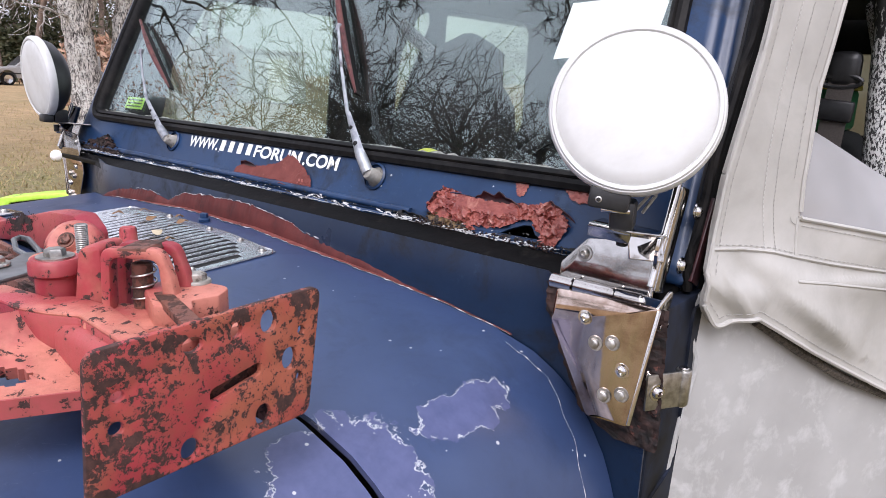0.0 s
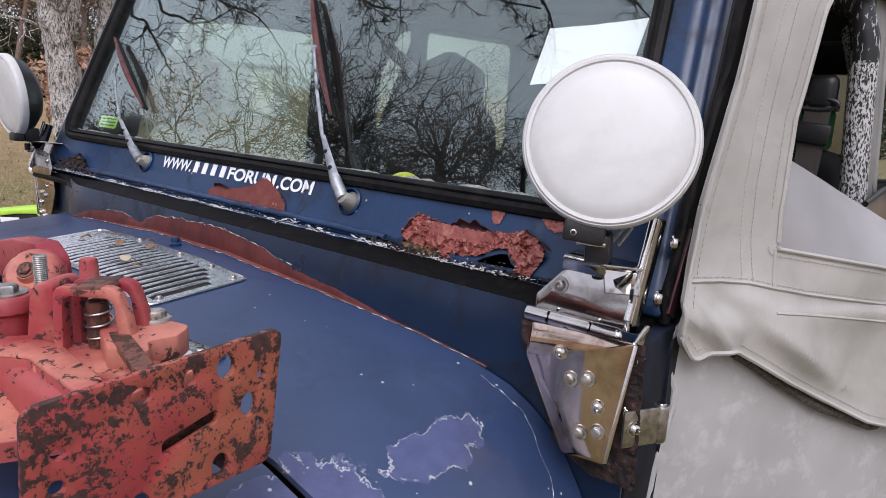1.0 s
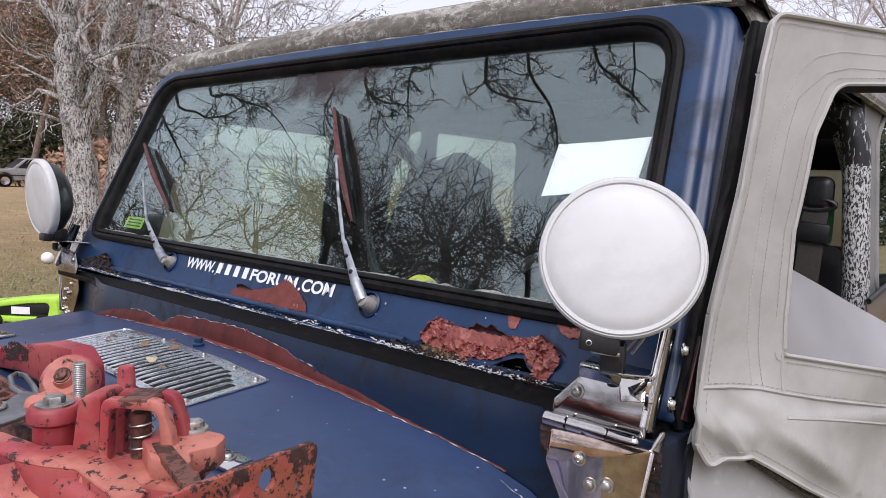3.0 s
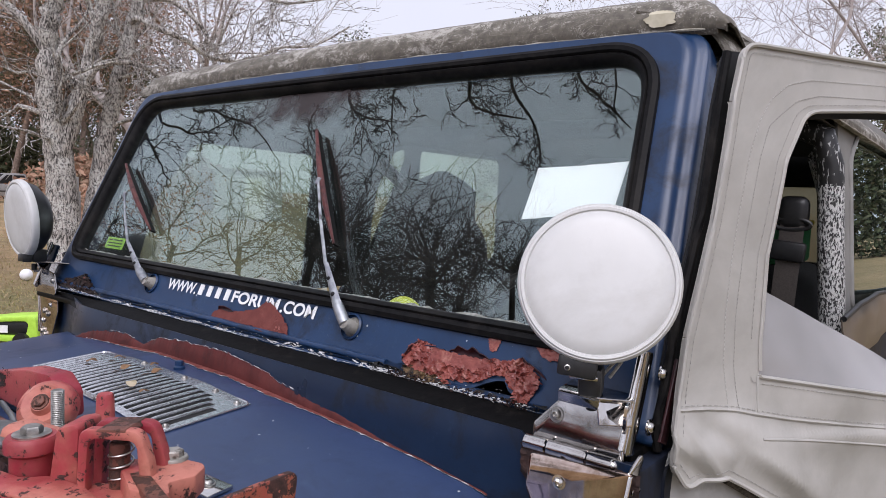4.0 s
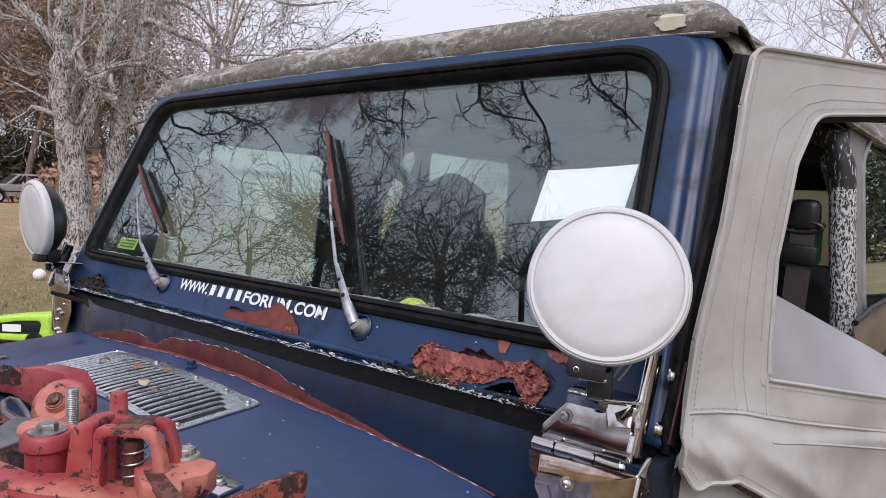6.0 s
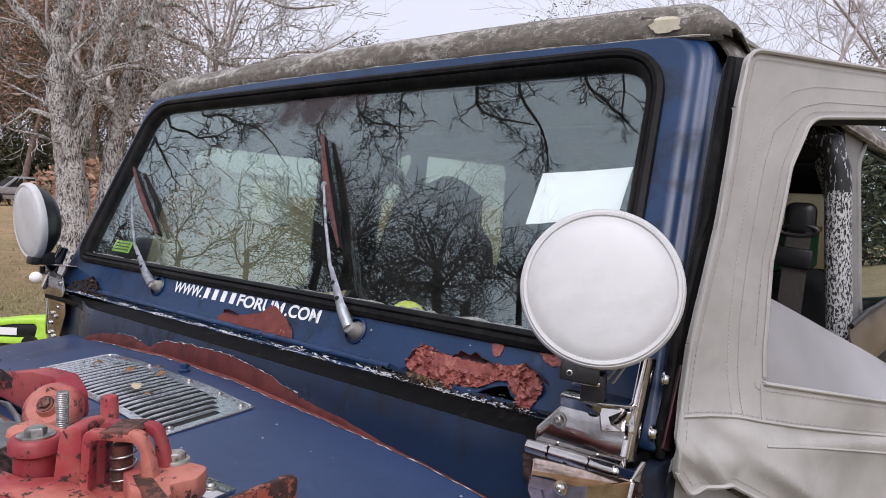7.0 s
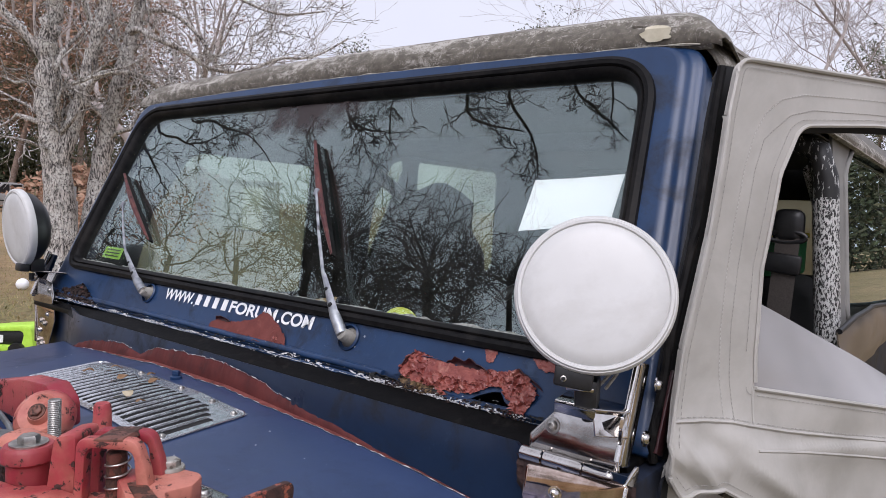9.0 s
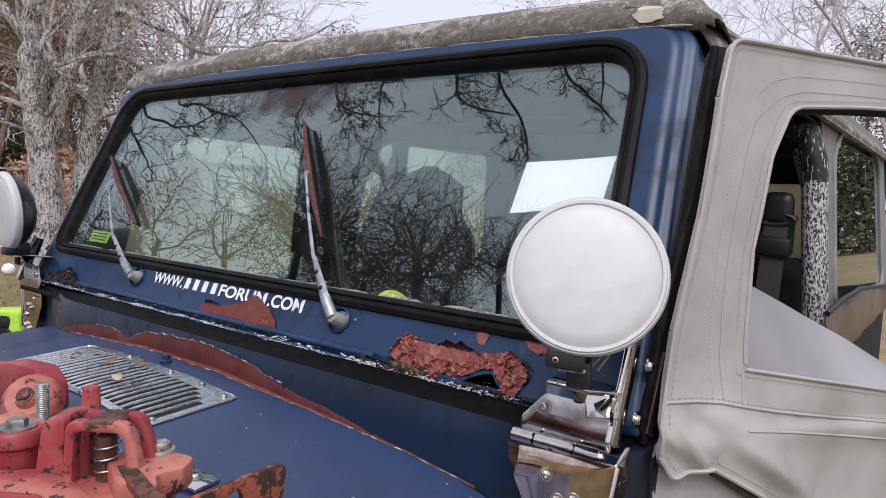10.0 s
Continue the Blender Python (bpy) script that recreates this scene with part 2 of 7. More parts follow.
# Near-black trim; also painted shade for the roof's underside and inner curtains.
M_VOID = surface("dark_trim_and_shade", (0.008, 0.008, 0.009), (0.018, 0.018, 0.018), 40, (0.7, 0.9), bumps=0.2)
M_SEAT = surface("charcoal_seat_cloth", (0.012, 0.012, 0.014), (0.028, 0.028, 0.03), 300, (0.8, 0.95), bumps=0.4)
M_STEEL = surface("polished_stainless", (0.62, 0.60, 0.58), (0.72, 0.70, 0.68), 25, (0.05, 0.16), metal=1.0, bumps=0.04, bdist=0.0006, c3=(0.50, 0.46, 0.42), scale3=8, lim3=(0.45, 0.7))
M_ZINC = surface("dull_bolt_steel", (0.30, 0.29, 0.27), (0.55, 0.53, 0.5), 120, (0.25, 0.5), metal=1.0, bumps=0.3)
M_ALU = surface("worn_silver_grille", (0.56, 0.57, 0.59), (0.74, 0.75, 0.77), 120, (0.14, 0.27), metal=0.9, bumps=0.12, c3=(0.20, 0.20, 0.22), scale3=34, lim3=(0.64, 0.74))
M_ARM = surface("worn_silver_wiper_arm", (0.24, 0.25, 0.28), (0.46, 0.48, 0.50), 60, (0.3, 0.5), metal=0.7, bumps=0.2, c3=(0.10, 0.09, 0.09), scale3=24, lim3=(0.58, 0.66))
M_BLADE = rusty_red("rusted_wiper_blade", (0.055, 0.010, 0.012), (0.085, 0.018, 0.018), (0.03, 0.012, 0.010), 0.56, 60)
M_COVER = surface("milky_lamp_cover", (0.54, 0.54, 0.525), (0.61, 0.61, 0.60), 9, (0.30, 0.42), bumps=0.05, c3=(0.44, 0.43, 0.405), scale3=9, lim3=(0.50, 0.80))
M_PAPER = surface("white_paper", (0.86, 0.86, 0.86), (0.90, 0.90, 0.90), 40, (0.8, 0.9), bumps=0.1)
M_VINYL = surface("grey_soft_vinyl", (0.34, 0.328, 0.300), (0.415, 0.400, 0.370), 14, (0.42, 0.62), bumps=0.45, bdist=0.001, c3=(0.475, 0.460, 0.430), scale3=5, lim3=(0.46, 0.70))
M_STITCH = surface("pale_thread", (0.27, 0.262, 0.245), (0.42, 0.41, 0.385), 200, (0.7, 0.9), bumps=0.2)
M_THREAD = surface("bright_thread", (0.46, 0.45, 0.43), (0.58, 0.57, 0.55), 200, (0.7, 0.9), bumps=0.2)


def top_mat():
    """Cracked canvas coating: taupe, speckled and scratched to white in drifts."""
    m, nt, b, co = base_mat("weathered_top_fabric")
    mp = nt.nodes.new("ShaderNodeMapping")
    mp.inputs["Scale"].default_value = (0.45, 1.3, 1.3)
    nt.links.new(co, mp.inputs["Vector"])
    big = noise_tex(nt, mp.outputs["Vector"], 14, 5, 0.65, 0.6)
    mid = noise_tex(nt, co, 75, 6, 0.7)
    fine = noise_tex(nt, co, 420, 4, 0.7)
    col = ramp(nt, mid, [(0.35, (0.090, 0.080, 0.064)), (0.65, (0.175, 0.158, 0.128))])
    drift = calc(nt, "ADD", calc(nt, "MULTIPLY", big, 0.75), calc(nt, "ADD", calc(nt, "MULTIPLY", mid, 0.45), calc(nt, "MULTIPLY", fine, 0.55)))
    pale = ramp(nt, drift, [(0.895, (0, 0, 0)), (0.975, (0.9, 0.9, 0.9))])
    col = mix(nt, pale, col, (0.44, 0.42, 0.38))
    wv = noise_tex(nt, mp.outputs["Vector"], 20, 2, 0.5, 2.0)
    line = calc(nt, "LESS_THAN", calc(nt, "ABSOLUTE", calc(nt, "SUBTRACT", wv, 0.5)), 0.004)
    col = mix(nt, calc(nt, "MULTIPLY", line, 0.5), col, (0.40, 0.38, 0.34))
    nt.links.new(col, b.inputs["Base Color"])
    b.inputs["Roughness"].default_value = 0.72
    bump(nt, b, calc(nt, "ADD", mid, calc(nt, "MULTIPLY", line, 0.6)), 0.5, 0.001)
    return m


M_TOP = top_mat()
M_CREAM = surface("pale_worn_welt", (0.26, 0.245, 0.20), (0.46, 0.44, 0.38), 120, (0.8, 0.95), bumps=0.3)
M_BARE = surface("bare_cream_backing", (0.50, 0.46, 0.34), (0.60, 0.56, 0.44), 60, (0.8, 0.95), bumps=0.3)
M_SCUFF = surface("scuffed_black_bar", (0.011, 0.011, 0.012), (0.02, 0.02, 0.02), 60, (0.4, 0.6), bumps=0.3, c3=(0.56, 0.56, 0.545), scale3=270, lim3=(0.47, 0.52), squash=(1.0, 1.0, 0.42))
M_RUBBED = surface("rubbed_black_bar", (0.009, 0.009, 0.010), (0.018, 0.018, 0.018), 60, (0.4, 0.6), bumps=0.3, c3=(0.45, 0.45, 0.435), scale3=150, lim3=(0.57, 0.61), squash=(1.0, 1.0, 0.30))
M_LETTER = surface("white_decal", (0.72, 0.73, 0.74), (0.8, 0.8, 0.8), 60, (0.5, 0.6), bumps=0.05)
# Lit and shaded copies of the jack's red, besides its fading and rust.
M_JACK = rusty_red("faded_lit_red_casting", (0.35, 0.044, 0.052), (0.50, 0.180, 0.130), (0.040, 0.017, 0.014), 0.570, 75)
M_DEEPRED = rusty_red("shaded_red_casting", (0.25, 0.016, 0.031), (0.37, 0.070, 0.070), (0.034, 0.014, 0.012), 0.580, 70)
M_PLATE = rusty_red("flaking_red_plate", (0.37, 0.040, 0.048), (0.34, 0.092, 0.052), (0.036, 0.015, 0.012), 0.535, 85, worn=((0.6, -0.425, 1.090), (0.05, 0.078, 0.042)), fine=160)
M_GREYSTEEL = surface("dull_grey_steel", (0.14, 0.145, 0.15), (0.24, 0.245, 0.25), 50, (0.35, 0.55), metal=0.7, bumps=0.2, c3=(0.10, 0.075, 0.06), scale3=20, lim3=(0.55, 0.68))
M_RODR = rusty_red("brown_rusted_iron", (0.10, 0.032, 0.022), (0.15, 0.055, 0.035), (0.04, 0.018, 0.012), 0.5, 60)
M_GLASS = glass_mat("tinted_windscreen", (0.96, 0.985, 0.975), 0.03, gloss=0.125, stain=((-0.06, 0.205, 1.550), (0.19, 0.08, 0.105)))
M_PANE = glass_mat("dark_side_pane", (0.16, 0.22, 0.21), 0.06)
M_LIME = surface("lime_plastic", (0.42, 0.72, 0.06), (0.50, 0.80, 0.09), 30, (0.3, 0.5), bumps=0.05)
M_GREENP = surface("green_plastic", (0.02, 0.13, 0.045), (0.035, 0.18, 0.065), 30, (0.35, 0.5), bumps=0.05)
M_YELLOWP = surface("yellow_plastic", (0.55, 0.42, 0.04), (0.65, 0.50, 0.07), 30, (0.35, 0.5), bumps=0.05)
M_TENNIS = surface("yellow_felt", (0.50, 0.58, 0.05), (0.62, 0.70, 0.10), 400, (0.9, 1.0), bumps=0.6)
M_DECALG = surface("green_sticker", (0.30, 0.55, 0.06), (0.40, 0.66, 0.10), 60, (0.5, 0.6), bumps=0.0)

# ---- mesh helpers ----
def part(name, bm, material, parent=None, label="", smooth=True, angle=40):
    bmesh.ops.recalc_face_normals(bm, faces=bm.faces)
    me = bpy.data.meshes.new(name)
    bm.to_mesh(me)
    bm.free()
    me.materials.append(material)
    if smooth:
        me.shade_smooth()
        me.set_sharp_from_angle(angle=radians(angle))
    ob = new(name, me)
    if parent:
        ob.parent = parent
    if label:
        tagged(ob, label)
    return ob


def thing(name, label, category, group="", kind=""):
    return tagged(new(name), label, category, group, kind)


def add_box(bm, size, m=Matrix(), bevel=0.0, seg=2):
    r = bmesh.ops.create_cube(bm, size=1.0, matrix=m @ Matrix.Diagonal((*size, 1)))
    if bevel:
        es = {e for v in r["verts"] for e in v.link_edges}
        bmesh.ops.bevel(bm, geom=list(es), offset=bevel, segments=seg, affect="EDGES", profile=0.5)
    return bm


def box(size, m=Matrix(), bevel=0.0, seg=2):
    return add_box(bmesh.new(), size, m, bevel, seg)


def axis_m(p, d):
    """A pose at p whose z axis points along d."""
    return Matrix.Translation(p) @ Vector(d).to_track_quat("Z", "Y").to_matrix().to_4x4()


def lathe(profile, m=Matrix(), seg=24, bm=None):
    """Turns (radius, height) pairs round the z axis."""
    bm = bm or bmesh.new()
    rings = []
    for r, h in profile:
        if r < 1e-6:
            rings.append([bm.verts.new(m @ Vector((0, 0, h)))])
        else:
            rings.append([bm.verts.new(m @ Vector((r * math.cos(2 * math.pi * k / seg), r * math.sin(2 * math.pi * k / seg), h))) for k in range(seg)])
    for a, b in zip(rings, rings[1:]):
        for k in range(seg):
            q = [a[k % len(a)], a[(k + 1) % len(a)], b[(k + 1) % len(b)], b[k % len(b)]]
            q = list(dict.fromkeys(q))
            if len(q) > 2:
                bm.faces.new(q)
    return bm


def rod(p0, p1, r, seg=16, cap=0.0, bm=None):
    """A round bar from p0 to p1 with softened ends."""
    p0, p1 = Vector(p0), Vector(p1)
    h, c = (p1 - p0).length, cap or r * 0.15
    return lathe([(0, 0), (r - c, 0), (r, c), (r, h - c), (r - c, h), (0, h)], axis_m(p0, p1 - p0), seg, bm)


def tube(points, radii, seg=8, bm=None, closed_ends=True):
    """A tube along points; radii one number or one for each point."""
    bm = bm or bmesh.new()
    pts = [Vector(p) for p in points]
    if isinstance(radii, (int, float)):
        radii = [radii] * len(pts)
    rings, up = [], Vector((0.13, 0.21, 0.97))
    for i, p in enumerate(pts):
        d = (pts[min(i + 1, len(pts) - 1)] - pts[max(i - 1, 0)]).normalized()
        a = d.cross(up)
        if a.length < 1e-4:
            a = d.cross(Vector((1, 0, 0)))
        a.normalize()
        b = d.cross(a)
        rings.append([bm.verts.new(p + radii[i] * (math.cos(2 * math.pi * k / seg) * a + math.sin(2 * math.pi * k / seg) * b)) for k in range(seg)])
    for r0, r1 in zip(rings, rings[1:]):
        for k in range(seg):
            bm.faces.new((r0[k], r0[(k + 1) % seg], r1[(k + 1) % seg], r1[k]))
    if closed_ends:
        bm.faces.new(rings[0])
        bm.faces.new(rings[-1][::-1])
    return bm


def sheet(nu, nv, f, thick=0.0, bm=None, keep=None):
    """A grid of nu x nv cells through f(u, v), u and v in 0..1, with a thickness along its normals."""
    bm = bm or bmesh.new()
    vs = [[bm.verts.new(f(i / nu, j / nv)) for j in range(nv + 1)] for i in range(nu + 1)]
    fs = []
    for i in range(nu):
        for j in range(nv):
            if keep is None or keep((i + 0.5) / nu, (j + 0.5) / nv):
                fs.append(bm.faces.new((vs[i][j], vs[i + 1][j], vs[i + 1][j + 1], vs[i][j + 1])))
    bmesh.ops.delete(bm, geom=[v for v in bm.verts if not v.link_faces], context="VERTS")
    if thick:
        bmesh.ops.recalc_face_normals(bm, faces=fs)
        bmesh.ops.solidify(bm, geom=fs, thickness=thick)
    return bm


def cutout(loops, depth, m=Matrix(), bevel=0.0):
    """A flat plate in the xz plane of m, cut by the inner loops, thick along +y. The first loop is the outline."""
    bm = bmesh.new()
    for lp in loops:
        vs = [bm.verts.new((x, 0, z)) for x, z in lp]
        for a, b in zip(vs, vs[1:] + vs[:1]):
            bm.edges.new((a, b))
    bmesh.ops.triangle_fill(bm, use_beauty=True, use_dissolve=False, edges=bm.edges[:])
    fs = bm.faces[:]
    r = bmesh.ops.extrude_face_region(bm, geom=fs)
    bmesh.ops.translate(bm, vec=(0, depth, 0), verts=[v for v in r["geom"] if isinstance(v, bmesh.types.BMVert)])
    if bevel:
        bmesh.ops.recalc_face_normals(bm, faces=bm.faces)
        es = [e for e in bm.edges if len(e.link_faces) == 2 and e.calc_face_angle() > 1.0 and abs(e.verts[0].co.y - e.verts[1].co.y) < 1e-6]
        bmesh.ops.bevel(bm, geom=es, offset=bevel, segments=2, affect="EDGES", profile=0.5)
    bmesh.ops.transform(bm, matrix=m, verts=bm.verts)
    return bm


def ring_pts(cx, cz, r, n=16, r2=None):
    return [(cx + r * math.cos(2 * math.pi * k / n), cz + (r2 or r) * math.sin(2 * math.pi * k / n)) for k in range(n)]


def round_poly(corners, n=6):
    """A closed outline with rounded corners: (x, z, radius)."""
    out = []
    for i, (x, z, r) in enumerate(corners):
        p, a, b = Vector((x, z)), Vector(corners[i - 1][:2]), Vector(corners[(i + 1) % len(corners)][:2])
        if r <= 0:
            out.append((x, z))
            continue
        da, db = (a - p).normalized(), (b - p).normalized()
        half = max(0.05, da.angle(db) / 2)
        t = min(r / math.tan(half), 0.45 * (a - p).length, 0.45 * (b - p).length)
        s, e = p + da * t, p + db * t
        for k in range(n + 1):
            w = k / n
            q = s.lerp(p, w).lerp(p.lerp(e, w), w)
            out.append((q.x, q.y))
    return out


def inside_poly(x, z, poly):
    hit, j = False, len(poly) - 1
    for i in range(len(poly)):
        (xi, zi), (xj, zj) = poly[i], poly[j]
        if (zi > z) != (zj > z) and x < (xj - xi) * (z - zi) / (zj - zi) + xi:
            hit = not hit
        j = i
    return hit


def hexbolt(r, h, m, bm=None):
    bm = bm or bmesh.new()
    lathe([(0, h), (r * 0.85, h), (r, h * 0.85), (r, 0), (0, 0)], m, 6, bm)
    lathe([(0, 0.0015), (r * 1.35, 0.0015), (r * 1.45, 0), (r * 1.45, -0.001), (0, -0.001)], m, 20, bm)
    return bm


def domebolt(r, m, bm=None):
    """A button-head socket bolt on a washer."""
    bm = bm or bmesh.new()
    lathe([(0, r * 0.25), (r * 0.42, r * 0.25), (r * 0.45, r * 0.78), (r * 0.75, r * 0.65), (r, r * 0.2), (r, 0)], m, 18, bm)
    lathe([(r * 1.0, r * 0.16), (r * 1.35, r * 0.14), (r * 1.4, 0), (r * 1.4, -0.001)], m, 18, bm)
    return bm


# ---- the ground ----
def lawn_mat():
    m, nt, b, co = base_mat("winter_lawn")
    n1 = noise_tex(nt, co, 0.25, 6, 0.6)
    n2 = noise_tex(nt, co, 3.0, 8, 0.7)
    n3 = noise_tex(nt, co, 40.0, 6, 0.7)
    litter = ramp(nt, n1, [(0.38, (0.30, 0.225, 0.105)), (0.50, (0.40, 0.270, 0.14)), (0.62, (0.50, 0.330, 0.18))])
    n4 = noise_tex(nt, co, 13.0, 8, 0.75)
    turf = ramp(nt, n4, [(0.38, (0.085, 0.105, 0.030)), (0.50, (0.22, 0.205, 0.075)), (0.62, (0.40, 0.32, 0.16))])
    d = ellipse_mask(nt, co, calc(nt, "MULTIPLY_ADD", n2, 0.8, -0.4), (-2.5, 0.5, 0), (8.0, 6.5, 4))
    col = mix(nt, ramp(nt, d, [(0.75, (1, 1, 1)), (1.15, (0, 0, 0))]), litter, turf)
    col = mix(nt, ramp(nt, n2, [(0.40, (0, 0, 0)), (0.65, (0.8, 0.8, 0.8))]), col, (0.20, 0.135, 0.07))
    col = mix(nt, ramp(nt, n3, [(0.42, (0, 0, 0)), (0.7, (0.7, 0.7, 0.7))]), col, (0.30, 0.24, 0.12))
    nt.links.new(col, b.inputs["Base Color"])
    b.inputs["Roughness"].default_value = 0.95
    bump(nt, b, n3, 0.9, 0.04)
    return m


def ground_z(x, y):
    d = math.hypot(x, y)
    return 0.06 * math.sin(x * 0.11 + 1) * math.sin(y * 0.09) * min(1, max(0, (d - 5) / 10))


def lawn(u, v):
    x, y = (u - 0.5) * 2, (v - 0.5) * 2
    x, y = 600 * x * abs(x) ** 1.6, 600 * y * abs(y) ** 1.6
    return (x, y, ground_z(x, y))


M_LAWN = lawn_mat()
tagged(part("ground", sheet(90, 90, lawn), M_LAWN), "dry winter lawn with faded grass and leaves", "lawn", kind="structure")

# ---- the vehicle ----
vehicle = thing("off_road_vehicle", "weathered dark blue open off-road vehicle with grey soft top", "vehicle")
SLOPE, SILL = -24.1, 1.10
WS = pose(0, 0, SILL, SLOPE, 0, 0)          # windscreen: x across, y inwards, z up the slope


def ws(x, off, v):
    return WS @ Vector((x, off, v))


DX = [0, 0.10, 0.35, 0.48, 0.565, 0.60, 0.63, 0.65, 0.67, 0.69, 0.705, 0.718, 0.727]
DZ = [0, 0, 0.016, 0.027, 0.038, 0.049, 0.064, 0.079, 0.101, 0.133, 0.168, 0.22, 0.33]


def top_z(x, y):
    """The height of the cowl and the bonnet: flat, with rolled shoulders."""
    return 1.058 + 0.06 * (min(y, 0) + 0.06) - float(np.interp(abs(x), DX, DZ))


def sweep(x):
    """How far the far corner of the cowl is swept back."""
    return 0.060 * min(1.0, max(0.0, (-x - 0.43) / 0.2))


XS = sorted({*np.linspace(-0.6, 0.6, 25), *np.linspace(0.6, 0.726, 15), *(-np.linspace(0.6, 0.726, 15))})


def arched(y0, y1, ny, lip=0.0):
    n = len(XS) - 1
    return sheet(n, ny, lambda u, v: (XS[round(u * n)], y0 + (y1 - y0) * v + lip * sweep(XS[round(u * n)]) * v, top_z(XS[round(u * n)], y0 + (y1 - y0) * v)), 0.006)


cowl = part("cowl", arched(-0.314, -0.058, 12, 1.0), M_COWL, vehicle, "dark blue cowl with peeling lacquer patches")
bonnet = part("bonnet", arched(-1.45, -0.323, 40), M_COWL, vehicle, "dark blue scratched bonnet panel")
part("bonnet_gutter", box((1.38, 0.04, 0.01), pose(0, -0.318, 0.93)), M_VOID, vehicle)

# the upright face behind the cowl, rising to the windscreen hinge line
FX = sorted({*np.linspace(-0.60, 0.60, 31), *np.linspace(0.60, 0.730, 12), *(-np.linspace(0.60, 0.730, 12))})


def face_pt(u, v):
    x = FX[round(u * (len(FX) - 1))]
    lo = top_z(x, -0.058) - 0.004 if abs(x) < 0.70 else 0.82
    lo = max(lo, 0.82)
    z = lo + (1.096 - lo) * v
    return (x, -0.056 + sweep(x) + 0.011 * max(0, (z - 1.03) / 0.066) ** 2 * (1 if abs(x) < 0.61 else 0.0), z)


# Darkened paint copy stands for the shade on this face.
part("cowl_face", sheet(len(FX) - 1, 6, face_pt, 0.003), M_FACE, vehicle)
part("cowl_shelf", box((1.43, 0.11, 0.012), pose(0, 0.035, 1.086), 0.003), M_GASKET, vehicle)

# red primer where the paint has peeled along the crease
def edge_noise(x, k, amp):
    return amp * (noise.noise((x * 9, k, 0)) + 0.7 * noise.noise((x * 31, k, 3)) + 0.8 * noise.cell((x * 70 + 2 * noise.noise((x * 40, k, 1)), k, 7)) + 0.7 * noise.noise((x * 120, k, 7)) + 0.5 * noise.noise((x * 300, k, 5)))


def strip_up(x):
    """How high the paint has peeled above the crease."""
    h = float(np.interp(x, [-0.43, -0.405, -0.36, -0.30, -0.23, -0.178, -0.15, -0.12, -0.03, 0.052, 0.112, 0.154, 0.195, 0.246, 0.305, 0.34, 0.38, 0.43, 0.57],
                        [0.0, 0.012, 0.020, 0.023, 0.020, 0.011, 0.018, 0.024, 0.030, 0.031, 0.029, 0.028, 0.021, 0.014, 0.011, 0.011, 0.007, 0.003, 0.0015]))
    return max(0.0004, h + edge_noise(x, 1.0, 0.0020) * min(1, h / 0.01) + 0.002 * noise.noise((x * 38, 2, 2)) * min(1, h / 0.015))


def strip_fore(x):
    w = min(1.0, max(0.0, (x + 0.36) / 0.2)) * min(1.0, max(0.15, (0.5 - x) / 0.3))
    return max(0.0004, 0.009 * w + edge_noise(x, 5.0, 0.0016) * (0.3 + w))


def peel(u, v):
    x = -0.43 + 1.0 * u
    zc = top_z(x, -0.058)
    if v < 0.5:
        y = -0.058 - strip_fore(x) * (1 - 2 * v)
        return (x, y, top_z(x, y) + 0.0016)
    k = 2 * v - 1
    return (x, -0.0585 + 0.007 * k * k, zc + strip_up(x) * k)


# The strip's upright half is painted darker as shade, its top half lighter.
part("peeled_paint_strip", sheet(520, 3, lambda u, v: peel(u, 0.5 + 0.5 * v)), M_PRIMER, cowl, "red primer on the cowl crease, darkened as its shaded face")
part("peeled_paint_strip", sheet(520, 3, lambda u, v: peel(u, 0.4999 * v)), M_PRIMER2, cowl, "red primer on top of the cowl crease, in a lit tone")


def chalk_edge(k, upper, x0, x1):
    pts, rad = [], []
    for i in range(420):
        x = x0 + (x1 - x0) * i / 419
        if upper:
            p = (x, -0.0585 + 0.0062, top_z(x, -0.058) + strip_up(x))
        else:
            p = (x, -0.058 - strip_fore(x), top_z(x, -0.058 - strip_fore(x)) + 0.0012)
        pts.append(p)
        rad.append(max(0.00012, 0.0002 + 0.0012 * noise.noise((x * 75, k, 9)) * (1 + noise.noise((x * 11, k, 2)))))
    return tube(pts, rad, 5)


part("flaked_edge", chalk_edge(1, True, -0.425, 0.56), M_CHALK, cowl, "chalky white flaked paint edge")
part("flaked_edge", chalk_edge(4, False, -0.38, 0.57), M_CHALK, cowl, "chalky white flaked paint edge")
for q in cowl.children:
    if q.name.startswith("flaked"):
        tagged(q, kind="stuff")


def shoulder_edge():
    """The ragged lacquer line that runs down the shoulder."""
    pts, rad = [], []
    for i in range(90):
        x = 0.575 + 0.125 * i / 89
        y = -0.075 - 0.010 * noise.noise((x * 60, 2, 2)) - 0.03 * max(0, (x - 0.63) / 0.07)
        pts.append((x, y, top_z(x, y) + 0.0006))
        rad.append(max(0.00008, 0.0001 + 0.0010 * noise.noise((x * 190, 4, 9))))
    return tube(pts, rad, 5)


part("flaked_edge", shoulder_edge(), M_CHALK, cowl, "chalky white flaked paint edge")

